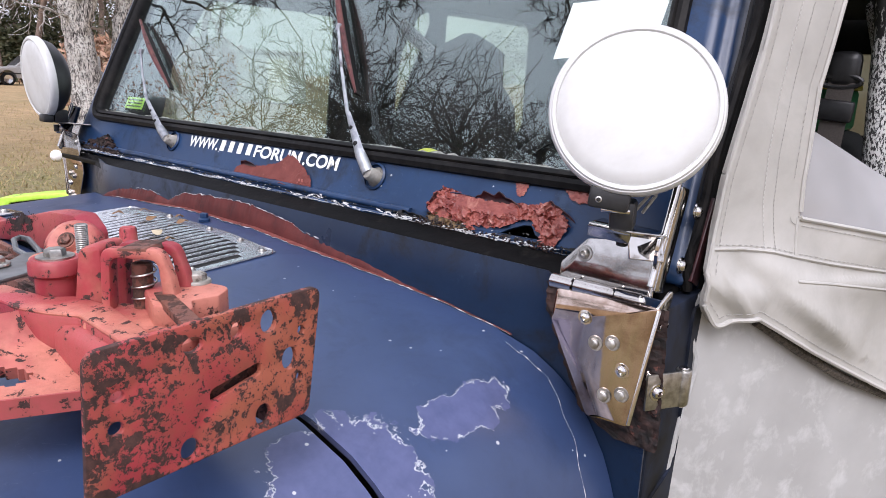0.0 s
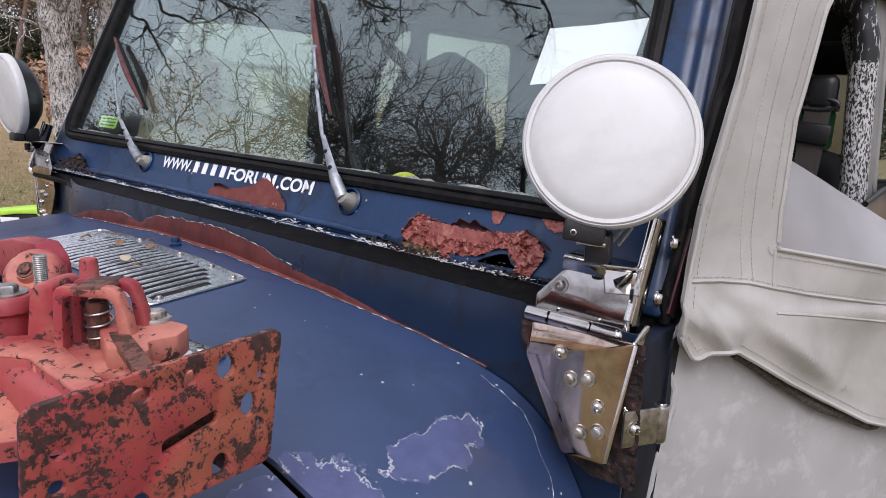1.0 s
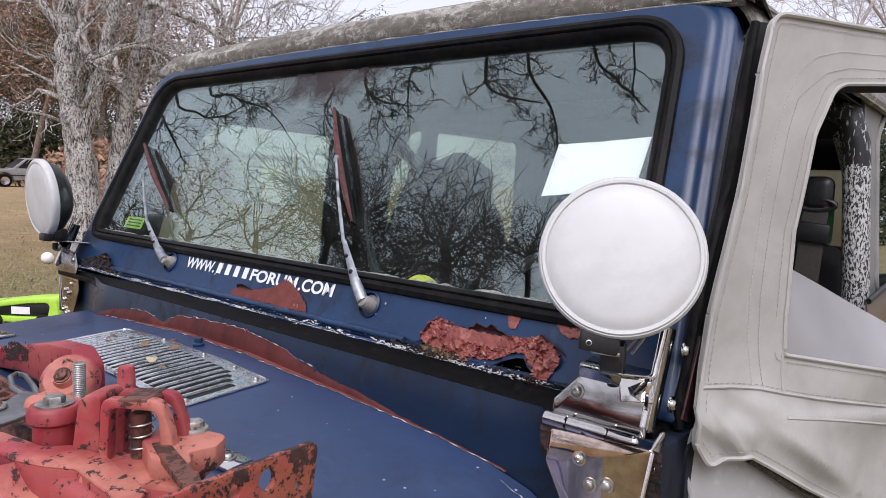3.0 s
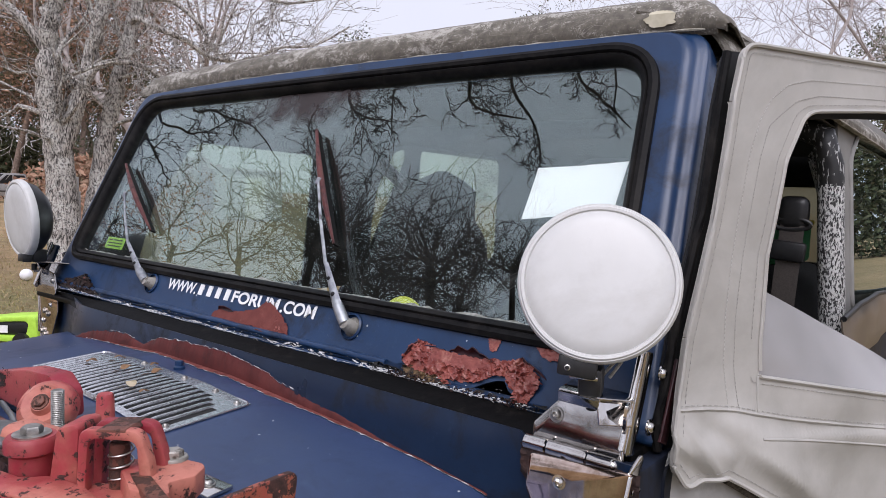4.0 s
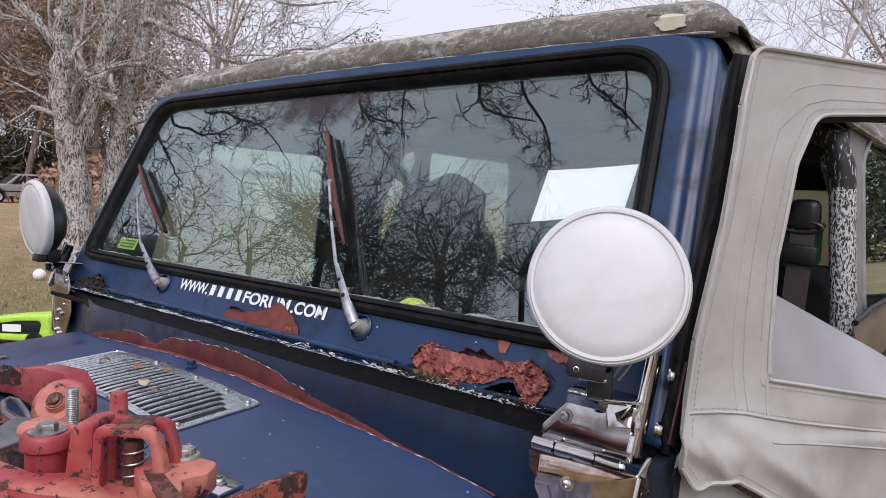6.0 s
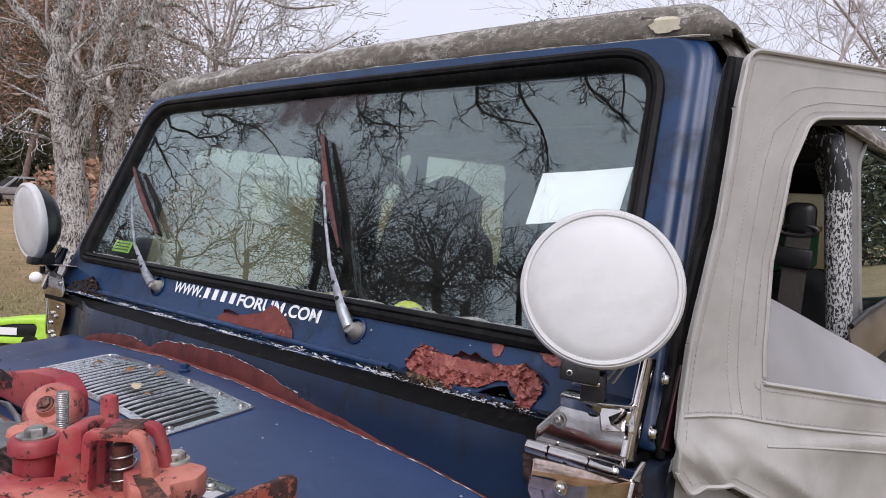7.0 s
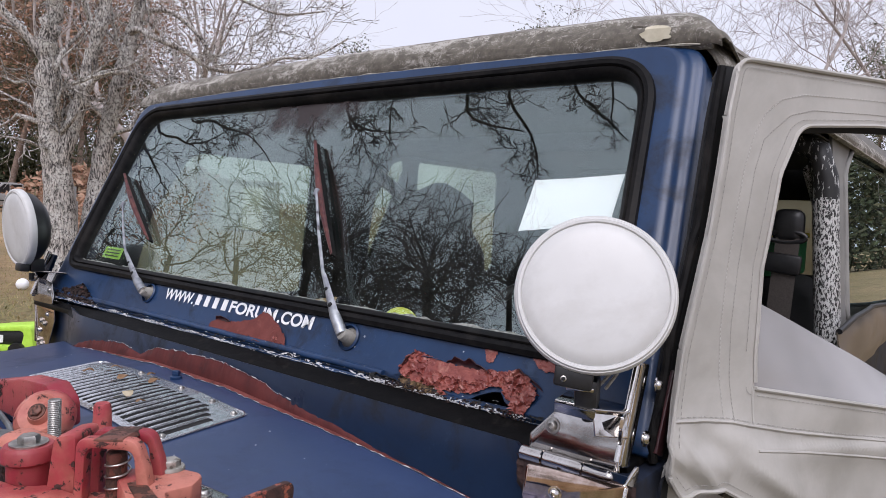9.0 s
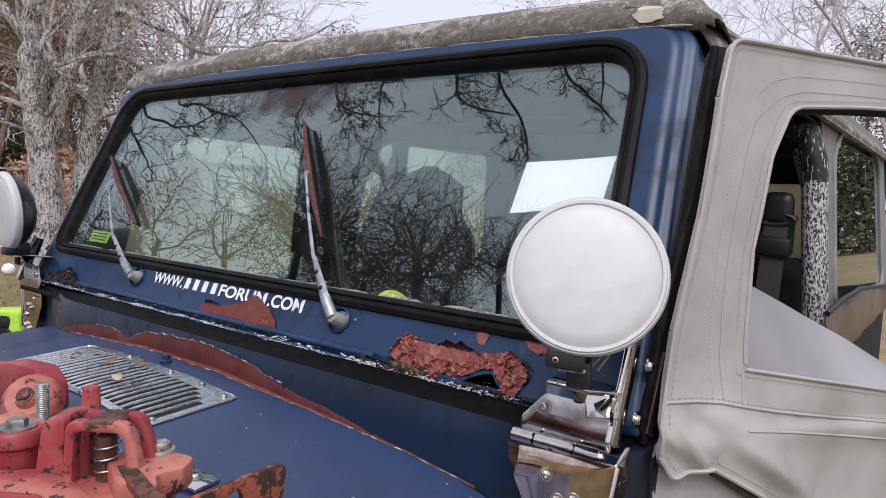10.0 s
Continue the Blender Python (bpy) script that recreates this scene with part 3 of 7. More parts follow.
# body below and behind
def tub_side(sx):
    return cutout([round_poly([(-0.30, 0.55, 0.03), (-0.30, 0.80, 0.02), (0.02, 0.90, 0.03), (0.02, 1.075, 0.02), (0.06, 1.075, 0.0), (0.06, 0.62, 0.05), (0.85, 0.62, 0.05), (0.95, 1.03, 0.04), (2.45, 1.03, 0.04), (2.45, 0.5, 0.04)])],
                  0.02, pose(sx * 0.735, 0, 0, 0, 0, 90))


# Sides and corners wear the darkened blue in place of shade.
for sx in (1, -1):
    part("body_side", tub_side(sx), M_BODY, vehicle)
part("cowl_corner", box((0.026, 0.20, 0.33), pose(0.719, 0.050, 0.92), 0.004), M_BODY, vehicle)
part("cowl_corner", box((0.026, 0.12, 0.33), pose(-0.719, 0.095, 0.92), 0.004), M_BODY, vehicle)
part("firewall", box((1.42, 0.02, 0.55), pose(0, 0.09, 0.80)), M_VOID, vehicle)
part("floor_pan", box((1.46, 2.7, 0.03), pose(0, 1.18, 0.52)), M_VOID, vehicle)
part("tailgate", box((1.46, 0.03, 0.53), pose(0, 2.44, 0.77), 0.01), M_BLUE, vehicle)
for sx in (1, -1):
    part("front_fender", box((0.20, 0.95, 0.025), pose(sx * 0.80, -0.95, 0.80), 0.01), M_BLUE, vehicle)
    part("engine_side", box((0.02, 1.13, 0.30), pose(sx * 0.695, -0.885, 0.73)), M_BLUE, vehicle)
part("grille_panel", box((1.38, 0.03, 0.42), pose(0, -1.45, 0.76), 0.01), M_BLUE, vehicle)


def wheel(x, y):
    tyre = part("wheel", lathe([(0.21, -0.12), (0.34, -0.125), (0.375, -0.10), (0.38, 0), (0.375, 0.10), (0.34, 0.125), (0.21, 0.12)], pose(x, y, 0.38, 0, 90, 0), 40), M_RUBBER, vehicle)
    part("rim", lathe([(0, -0.02), (0.12, -0.04), (0.21, -0.10), (0.215, 0), (0.21, 0.10), (0.12, 0.04), (0, 0.02)], pose(x, y, 0.38, 0, 90, 0), 32), M_ZINC, tyre)


for wx in (-0.72, 0.72):
    for wy in (-1.02, 1.55):
        wheel(wx, wy)

# ---- windscreen frame ----
def frame_loop(inset=0.0, crown=0.013):
    """The frame's outline: a trapezoid with rounded upper corners and a crowned top."""
    bx, tx, top = 0.727 - inset, 0.688 - inset, 0.511 - min(inset, 0.004 + 0.15 * inset)
    pts = round_poly([(-bx, 0.0 + inset * 0.4, 0.012), (bx, 0.0 + inset * 0.4, 0.012), (tx, top, 0.045), (-tx, top, 0.045)])
    out = []
    for x, v in pts:
        out.append((x, v))
    # subdivide the top for the crown
    res = []
    for a, b in zip(out, out[1:] + out[:1]):
        res.append(a)
        if a[1] > 0.4 and b[1] > 0.4 and abs(a[0] - b[0]) > 0.5:
            res += [(a[0] + (b[0] - a[0]) * k / 16, a[1] + (b[1] - a[1]) * k / 16) for k in range(1, 16)]
    return [(x, v + (crown * (1 - (x / tx) ** 2) if v > 0.45 else 0)) for x, v in res]


def opening(grow=0.0):
    c = round_poly([(-0.669 - grow, 0.080 - grow, 0.050 + grow), (0.666 + grow, 0.080 - grow, 0.050 + grow), (0.634 + grow, 0.4885 + grow, 0.085 + grow), (-0.640 - grow, 0.4885 + grow, 0.085 + grow)], 10)
    res = []
    for a, b in zip(c, c[1:] + c[:1]):
        res.append(a)
        if a[1] > 0.4 and b[1] > 0.4 and abs(a[0] - b[0]) > 0.5:
            res += [(a[0] + (b[0] - a[0]) * k / 16, a[1] + (b[1] - a[1]) * k / 16) for k in range(1, 16)]
    return [(x, v + (0.003 * (1 - (x / 0.63) ** 2) if v > 0.45 else 0)) for x, v in res]


RUST_OUT = [(0.382, 0.024), (0.386, 0.041), (0.401, 0.056), (0.415, 0.054), (0.435, 0.051), (0.464, 0.048), (0.490, 0.048), (0.519, 0.051), (0.542, 0.053), (0.557, 0.058), (0.575, 0.051), (0.592, 0.035), (0.585, 0.022), (0.578, 0.008), (0.560, 0.006), (0.500, 0.006), (0.460, 0.009), (0.442, 0.014), (0.412, 0.015), (0.398, 0.019)]
VOID_BIG = [(0.458, 0.009), (0.478, 0.0105), (0.502, 0.013), (0.514, 0.020), (0.530, 0.027), (0.541, 0.0285), (0.549, 0.019), (0.560, 0.014), (0.556, 0.006), (0.535, 0.0035), (0.500, 0.0032), (0.470, 0.0045)]
VOID_SMALL = [(0.345, 0.010), (0.352, 0.021), (0.372, 0.018), (0.392, 0.026), (0.398, 0.014), (0.380, 0.006), (0.360, 0.004)]


def windscreen_frame():
    bm = cutout([frame_loop(0.030), opening(0.0), VOID_BIG, VOID_SMALL], 0.004, WS)
    rings = [(frame_loop(i), o) for i, o in ((0.030, 0.0), (0.0265, 0.0003), (0.023, 0.0013), (0.0195, 0.0032), (0.0165, 0.0056), (0.014, 0.0078), (0.011, 0.0092), (0.0075, 0.0100), (0.0045, 0.0108), (0.002, 0.0125), (0.0006, 0.0155), (0.0, 0.020), (0.0, 0.060), (0.03, 0.062))]
    prev = None
    for lp, off in rings:
        cur = [bm.verts.new(ws(x, off, v)) for x, v in lp]
        if prev:
            n = len(cur)
            for k in range(n):
                bm.faces.new((prev[k], prev[(k + 1) % n], cur[(k + 1) % n], cur[k]))
        prev = cur
    lp = opening(0.0)
    a, b = [bm.verts.new(ws(x, 0.002, v)) for x, v in lp], [bm.verts.new(ws(x, 0.05, v)) for x, v in lp]
    for k in range(len(lp)):
        bm.faces.new((a[k], a[(k + 1) % len(lp)], b[(k + 1) % len(lp)], b[k]))
    return bm


wframe = part("windscreen_frame", windscreen_frame(), M_BLUE, vehicle, "dark blue painted windscreen frame, rusted through at its foot", angle=30)
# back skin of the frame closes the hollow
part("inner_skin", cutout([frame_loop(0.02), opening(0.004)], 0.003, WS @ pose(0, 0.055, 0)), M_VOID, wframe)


def loop_tube(lp, section):
    """A closed strip round lp: section is a list of (outwards, inwards offset)."""
    bm = bmesh.new()
    n = len(lp)
    rings = []
    for i in range(n):
        p, a, b = Vector(lp[i]), Vector(lp[i - 1]), Vector(lp[(i + 1) % n])
        d = (b - a).normalized()
        nrm = Vector((d.y, -d.x))
        rings.append([bm.verts.new(ws(p.x + nrm.x * s, off, p.y + nrm.y * s)) for s, off in section])
    m = len(section)
    for i in range(n):
        for k in range(m):
            bm.faces.new((rings[i][k], rings[(i + 1) % n][k], rings[(i + 1) % n][(k + 1) % m], rings[i][(k + 1) % m]))
    return bm


part("rubber_seal", loop_tube(opening(0.0), [(0.005, 0.002), (0.004, -0.006), (-0.002, -0.009), (-0.0075, -0.0075), (-0.0095, -0.003), (-0.0120, -0.0055), (-0.0165, -0.003), (-0.0205, 0.004), (-0.022, 0.012), (-0.02, 0.02), (0.0, 0.02)]), M_RUBBER, wframe, "old black rubber windscreen seal")
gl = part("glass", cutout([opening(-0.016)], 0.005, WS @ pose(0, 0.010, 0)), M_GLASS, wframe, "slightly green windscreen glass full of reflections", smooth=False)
gl.visible_shadow = False

# bead and flange at the frame's foot, chipped white along its edge
part("bead", tube([ws(-0.715 + 1.07 * i / 60, 0.0005, 0.0180 - 0.002 * i / 60 + 0.0012 * noise.noise((i * 0.3, 0, 0))) for i in range(61)], 0.0055, 10), M_BLUE, wframe)


def chip_scatter(n, seed, x0, x1, place, size):
    """Flat, torn paint chips lying along an edge."""
    bm, rnd = bmesh.new(), random.Random(seed)
    for _ in range(n):
        x = rnd.uniform(x0, x1)
        if noise.noise((x * 16, seed, 1)) + 0.35 < rnd.random() * 0.7:
            continue
        c = place(x, rnd)
        ln, w = size * rnd.uniform(0.25, 1.0) * (1 + 3.0 * rnd.random() ** 4), size * rnd.uniform(0.08, 0.40)
        tilt, k = rnd.uniform(-0.35, 0.35), rnd.randrange(5, 8)
        vs = []
        for i in range(k):
            a = 2 * math.pi * i / k + rnd.uniform(-0.3, 0.3)
            p, q = ln * math.cos(a) * rnd.uniform(0.6, 1), w * math.sin(a) * rnd.uniform(0.5, 1.1)
            vs.append(bm.verts.new(c + WS.to_3x3() @ Vector((p * math.cos(tilt) - q * math.sin(tilt), -rnd.uniform(0, 0.0009), p * math.sin(tilt) + q * math.cos(tilt)))))
        bm.faces.new(vs)
    return bm


part("flaked_edge", chip_scatter(900, 3, -0.70, 0.62, lambda x, r: ws(x, -0.0088 + 0.002 * noise.noise((x * 20, 1, 1)), 0.0050 + 0.0022 * noise.noise((x * 13, 2, 5)) + r.gauss(0, 0.0014 + 0.0016 * max(0, 1 - abs(x - 0.17) / 0.16))), 0.0040), M_CHALK, wframe, "chipped white paint along the frame foot", smooth=False)
part("flaked_edge", tube([ws(-0.70 + 1.33 * i / 399, -0.0100 + 0.0012 * noise.noise((i * 0.11, 1, 1)), 0.0030 + 0.0016 * noise.noise((i * 0.06, 2, 5)) + 0.0008 * noise.noise((i * 0.4, 2, 5))) for i in range(400)], [max(0.0001, 0.0003 + 0.0012 * noise.noise((i * 0.23, 7, 3)) + 0.0008 * noise.noise((i * 0.04, 7, 3))) for i in range(400)], 5), M_CHALK, wframe, "pale worn edge above the gasket")
part("torn_black_edge", chip_scatter(420, 8, -0.70, 0.64, lambda x, r: ws(x, -0.0082, 0.0085 + 0.003 * noise.noise((x * 17, 3, 5)) + r.gauss(0, 0.0015)), 0.0050), M_VOID, wframe, "black torn sealant under the bead", smooth=False)
part("bead_chip", chip_scatter(150, 12, -0.70, 0.62, lambda x, r: ws(x, -0.0030, 0.0135 + r.gauss(0, 0.003)), 0.0022), M_CHALK, wframe, "small white chips on the bead", smooth=False)


def torn_lip():
    """Blue paint edge torn along the flange below the bead."""
    def f(u, v):
        x = -0.70 + 1.04 * u
        return ws(x, -0.0080 - 0.0015 * v * (1 + noise.noise((x * 50, 1, 3))), 0.0062 - v * max(0.0003, 0.0032 + 0.0030 * noise.noise((x * 24, 5, 1)) + 0.0022 * noise.noise((x * 110, 5, 1))))
    return sheet(420, 2, f)


for q in wframe.children[-3:]:
    tagged(q, kind="stuff")
part("torn_lip", torn_lip(), M_BLUE, wframe)
part("foot_gasket", sheet(60, 6, lambda u, v: (-0.715 + 1.328 * u, -0.047 + 0.8 * sweep(-0.715 + 1.328 * u) * (1 - v) - 0.004 * math.sin(math.pi * v) + 0.040 * v + 0.0015 * noise.noise((u * 30, v, 2)), 1.0865 - 0.010 * max(0, 0.3 - u) / 0.3 + 0.0185 * v + 0.0015 * noise.noise((u * 18, 4, 2))), 0.005), M_GASKET, vehicle, "black rubber strip under the windscreen frame")

# flaking rust on the frame's foot
def rust_patch(poly, hole, amp, step=0.0013, rough=None):
    x0, x1 = min(p[0] for p in poly), max(p[0] for p in poly)
    z0, z1 = min(p[1] for p in poly), max(p[1] for p in poly)
    nu, nv = max(4, int((x1 - x0) / step)), max(4, int((z1 - z0) / step))

    def f(u, v):
        x, z = x0 + (x1 - x0) * u, z0 + (z1 - z0) * v
        near = noise.voronoi((x * 125 + 1.3 * noise.noise((x * 120, z * 120, 6)), z * 165 + 1.3 * noise.noise((x * 120, z * 120, 2)), 0))[1][0]
        w = rough(x, z) if rough else 1.0
        flake = w * (0.95 * noise.cell(near * 977) + 0.35 * noise.fractal((x * 160, z * 160, 0), 0.7, 2.2, 3)) + 0.25 * noise.noise((x * 40, z * 40, 3))
        return ws(x + 0.0010 * noise.noise((x * 300, z * 300, 5)), -0.0013 - amp * max(0.02, 0.25 + 0.6 * flake), z + 0.0010 * noise.noise((x * 300, z * 300, 8)))

    def keep(u, v):
        x, z = x0 + (x1 - x0) * u, z0 + (z1 - z0) * v
        w = 0.0022 * noise.noise((x * 150, z * 150, 3))
        return inside_poly(x + w, z + w, poly) and not (hole and (inside_poly(x - w, z + w, hole) or inside_poly(x - w, z + w - 0.005, hole)))

    return sheet(nu, nv, f, 0.0, keep=keep)


def smooth_top(x, z):
    """Bare primer along the upper edge, flakes at the ends and below."""
    calm = min(1, max(0, (z - 0.026) / 0.010)) * min(1, max(0, (x - 0.408) / 0.02)) * min(1, max(0, (0.530 - x) / 0.03))
    return 1 - 0.93 * calm


part("rust_patch", rust_patch(RUST_OUT, VOID_BIG, 0.0080, 0.0009, smooth_top), M_RUST, wframe, "flaking red-brown rust with a hole", smooth=True, angle=38)
part("rust_patch", rust_patch([(0.385, 0.014), (0.395, 0.022), (0.43, 0.021), (0.45, 0.016), (0.47, 0.008), (0.43, 0.003), (0.40, 0.006)], VOID_BIG, 0.006, 0.0011), M_OCHRE, wframe, "yellow-brown crust under the rust", angle=38)
SMALL_RUST = [(-0.062, 0.017), (-0.056, 0.031), (-0.040, 0.038), (-0.016, 0.036), (0.020, 0.042), (0.052, 0.050), (0.070, 0.066), (0.086, 0.064), (0.104, 0.055), (0.122, 0.046), (0.140, 0.034), (0.150, 0.021), (0.112, 0.020), (0.089, 0.013), (0.054, 0.022), (0.026, 0.015), (-0.020, 0.014), (-0.048, 0.016)]
part("peeled_patch", rust_patch(SMALL_RUST, None, 0.0022, 0.0011, lambda x, z: 0.05 + (z < 0.026) * 0.25 + (x > 0.105) * 0.35), M_PATCH, wframe, "bare red primer where paint has peeled")
for poly in ([(0.500, 0.080), (0.507, 0.068), (0.512, 0.060), (0.520, 0.062), (0.522, 0.072), (0.528, 0.080)],
             [(0.570, 0.076), (0.582, 0.066), (0.600, 0.062), (0.612, 0.066), (0.612, 0.074), (0.590, 0.080)],
             [(0.104, 0.020), (0.110, 0.032), (0.124, 0.030), (0.128, 0.022), (0.118, 0.014)]):
    part("rust_patch", rust_patch(poly, None, 0.0022), M_RUST, wframe, "small spot of flaking rust", angle=25)


part("rust_patch", rust_patch([(-0.66, 0.010), (-0.63, 0.026), (-0.60, 0.030), (-0.575, 0.040), (-0.55, 0.046), (-0.525, 0.040), (-0.50, 0.026), (-0.47, 0.016), (-0.46, 0.004), (-0.54, 0.002), (-0.62, 0.002)], None, 0.010), M_CRUST, wframe, "dark crusted rust lump beside the hinge", angle=25)


def flap(x0, x1, vf, lift, mat, name="curled_paint_flake", tall=1.0):
    def f(u, v):
        x = x0 + (x1 - x0) * u
        k = math.sin(math.pi * min(1, max(0, u))) ** 0.6
        r = (0.6 + 0.4 * noise.noise((x * 90, 1, 4)))
        return ws(x + 0.003 * noise.noise((x * 80, v, 1)), -0.001 - lift * v * v * k * r, vf(x) + (0.016 * tall * v * (1 - 0.55 * v)) * k * r)
    return part(name, sheet(26, 6, f, 0.0008), mat, wframe, "curled flake of blue paint")


flap(0.452, 0.520, lambda x: 0.047, 0.020, M_CURL, tall=2.1)
flap(0.553, 0.594, lambda x: 0.058 - 0.45 * (x - 0.555), 0.014, M_CURL)
flap(0.381, 0.404, lambda x: 0.026 + 1.3 * (x - 0.381), 0.010, M_CURL, tall=0.7)
flap(0.326, 0.392, lambda x: 0.010, 0.012, M_VOID)
flap(-0.046, -0.002, lambda x: 0.036 + 0.02 * (x + 0.04), 0.016, M_CURL, tall=1.5)
flap(0.066, 0.094, lambda x: 0.014, 0.010, M_PATCH, tall=1.0)
flap(0.398, 0.47, lambda x: 0.046, 0.006, M_BLUE)
part("torn_seam", rust_patch([(0.33, 0.006), (0.345, 0.016), (0.36, 0.024), (0.375, 0.020), (0.40, 0.022), (0.41, 0.012), (0.40, 0.002), (0.34, 0.0)], VOID_SMALL, 0.004), M_VOID, wframe)


def crumble():
    """Rust crumbs along the rotten seam."""
    bm, rnd = bmesh.new(), random.Random(4)
    for _ in range(240):
        x = rnd.uniform(0.37, 0.60)
        p = ws(x, -0.006 - rnd.random() * 0.008, 0.001 + rnd.random() * 0.008)
        s = rnd.uniform(0.0005, 0.0017)
        add_box(bm, (s * 2, s, s), Matrix.Translation(p) @ Euler((rnd.random() * 6, rnd.random() * 6, rnd.random() * 6)).to_matrix().to_4x4())
    return bm


part("rust_grit", crumble(), M_CRUST, wframe, "brown rust crumbs", smooth=False)
tagged(wframe.children[-1], kind="stuff")

# lettering: plain bars stand for the trade name in the middle of the address
def words(text, x0, x1, v0, height, off):
    cu = bpy.data.curves.new("lettering", "FONT")
    cu.body, cu.size, cu.extrude, cu.offset = text, 1.0, 0.0, 0.028
    tmp = new("tmp", cu)
    dg = bpy.context.evaluated_depsgraph_get()
    me = bpy.data.meshes.new_from_object(tmp.evaluated_get(dg))
    bpy.data.objects.remove(tmp)
    bm = bmesh.new()
    bm.from_mesh(me)
    xs, ys = [v.co.x for v in bm.verts], [v.co.y for v in bm.verts]
    cap = 0.70
    for v in bm.verts:
        x = x0 + (v.co.x - min(xs)) / (max(xs) - min(xs)) * (x1 - x0)
        v.co = ws(x, off, v0 + v.co.y / cap * height)
    return bm


for text, xa, xb in (("WWW.", -0.228, -0.132), ("FORUM", -0.022, 0.102), (".COM", 0.108, 0.190)):
    part("lettering", words(text, xa, xb, 0.0535, 0.0195, -0.0012), M_LETTER, wframe, "white block letter decal", smooth=False)
for k in range(4):
    part("lettering_bar", box((0.0125, 0.001, 0.0195), WS @ pose(-0.118 + 0.0265 * k, -0.0008, 0.0633)), M_LETTER, wframe, "white decal bar", smooth=False)

# ---- cowl vent ----
VX0, VX1, VY0, VY1 = -0.202, 0.211, -0.240, -0.104


def on_top(x, y, h=0.0):
    return (x, y, top_z(x, y) + h)


vent = thing("cowl_vent", "worn silver slotted cowl vent plate on the cowl", "vent")


SLOTS, SX0, SX1 = 24, -0.180, 0.199


def slot_reach(k):
    """The two ends of a slot, which step back round the corner screws."""
    return VY0 + 0.011, VY1 - (0.021 if k < SLOTS - 3 else 0.021 + 0.007 * (k - SLOTS + 4)) + 0.006 * (k < 8)


def vent_plate():
    def f(u, v):
        x, y = VX0 + (VX1 - VX0) * u, VY0 + (VY1 - VY0) * v
        return on_top(x, y, 0.0024)

    def solid(u, v):
        x, y = VX0 + (VX1 - VX0) * u, VY0 + (VY1 - VY0) * v
        q = (x - SX0) / (SX1 - SX0) * SLOTS
        if not 0 < q < SLOTS:
            return True
        y0, y1 = slot_reach(int(q))
        return q % 1 < 0.25 or not y0 < y < y1
    return sheet(280, 34, f, 0.0012, keep=solid)


part("plate", vent_plate(), M_ALU, vent)
part("backing", sheet(8, 4, lambda u, v: on_top(VX0 + 0.01 + (VX1 - VX0 - 0.02) * u, VY0 + 0.01 + (VY1 - VY0 - 0.02) * v, 0.0004)), M_VOID, vent)
part("rim", tube([on_top(x, y, 0.002) for x, y in round_poly([(VX0, VY0, 0.012), (VX1, VY0, 0.012), (VX1, VY1, 0.012), (VX0, VY1, 0.012)])] + [on_top(VX0, VY0 + 0.02, 0.002)], 0.0018, 6), M_ALU, vent)
for k in range(SLOTS):
    x = SX0 + (SX1 - SX0) * (k + 0.125) / SLOTS
    y0, y1 = slot_reach(k)
    bend = 0.00025 * noise.noise((k * 3.7, 1, 1))
    part("slat", tube([on_top(x + bend * i, y0 - 0.003 + (y1 - y0 + 0.005) * i / 6, 0.0022 + 0.0010 * (0 < i < 6)) for i in range(7)], [0.0012] + [0.0019] * 5 + [0.0015], 6), M_ALU, vent)
for x, y in ((VX1 - 0.012, VY0 + 0.020), (VX1 - 0.014, VY1 - 0.012), (-0.06, VY1 - 0.006), (0.06, VY1 - 0.008), (0.14, VY1 - 0.008), (0.05, VY0 + 0.005)):
    part("screw", domebolt(0.0035, axis_m(on_top(x, y, 0.003), (0, 0, 1))), M_ZINC, vent)


def leaf(name, p, size, col, seed):
    rnd = random.Random(seed)
    def f(u, v):
        w = math.sin(math.pi * u) ** 0.7
        return Vector(p) + Euler((0, 0, rnd_a)).to_matrix() @ Vector(((u - 0.5) * size, (v - 0.5) * size * 0.55 * w, 0.003 + 0.004 * math.sin(3 * u + v) * w))
    rnd_a = rnd.random() * 6
    return tagged(part(name, sheet(8, 4, f, 0.0005), col), "crumpled dry leaf lying on the cowl vent", "leaf", group="dry leaves on the vent")


M_LEAF = surface("dry_leaf", (0.13, 0.065, 0.03), (0.24, 0.14, 0.07), 90, (0.7, 0.9), bumps=0.3)
M_PALELEAF = surface("pale_dry_leaf", (0.38, 0.31, 0.2), (0.5, 0.42, 0.3), 90, (0.7, 0.9), bumps=0.3)
for i, (x, y, s, mt) in enumerate(((-0.04, -0.150, 0.022, M_LEAF), (-0.10, -0.130, 0.018, M_LEAF), (0.045, -0.185, 0.026, M_PALELEAF), (-0.02, -0.115, 0.014, M_LEAF), (0.09, -0.19, 0.014, M_LEAF), (-0.12, -0.165, 0.02, M_LEAF), (0.015, -0.13, 0.02, M_LEAF))):
    leaf("dry_leaf", on_top(x, y, 0.006), s, mt, i)

nozzle = thing("washer_nozzle", "small dark blue washer nozzle on the cowl", "nozzle")
part("base", lathe([(0.009, 0), (0.009, 0.004), (0.006, 0.006), (0, 0.006)], axis_m(on_top(0.003, -0.087), (0, 0, 1)), 16), M_BLUE, nozzle)
part("spout", box((0.012, 0.008, 0.009), pose(*on_top(0.003, -0.087, 0.009), 0, 0, 25), 0.002), M_BLUE, nozzle)

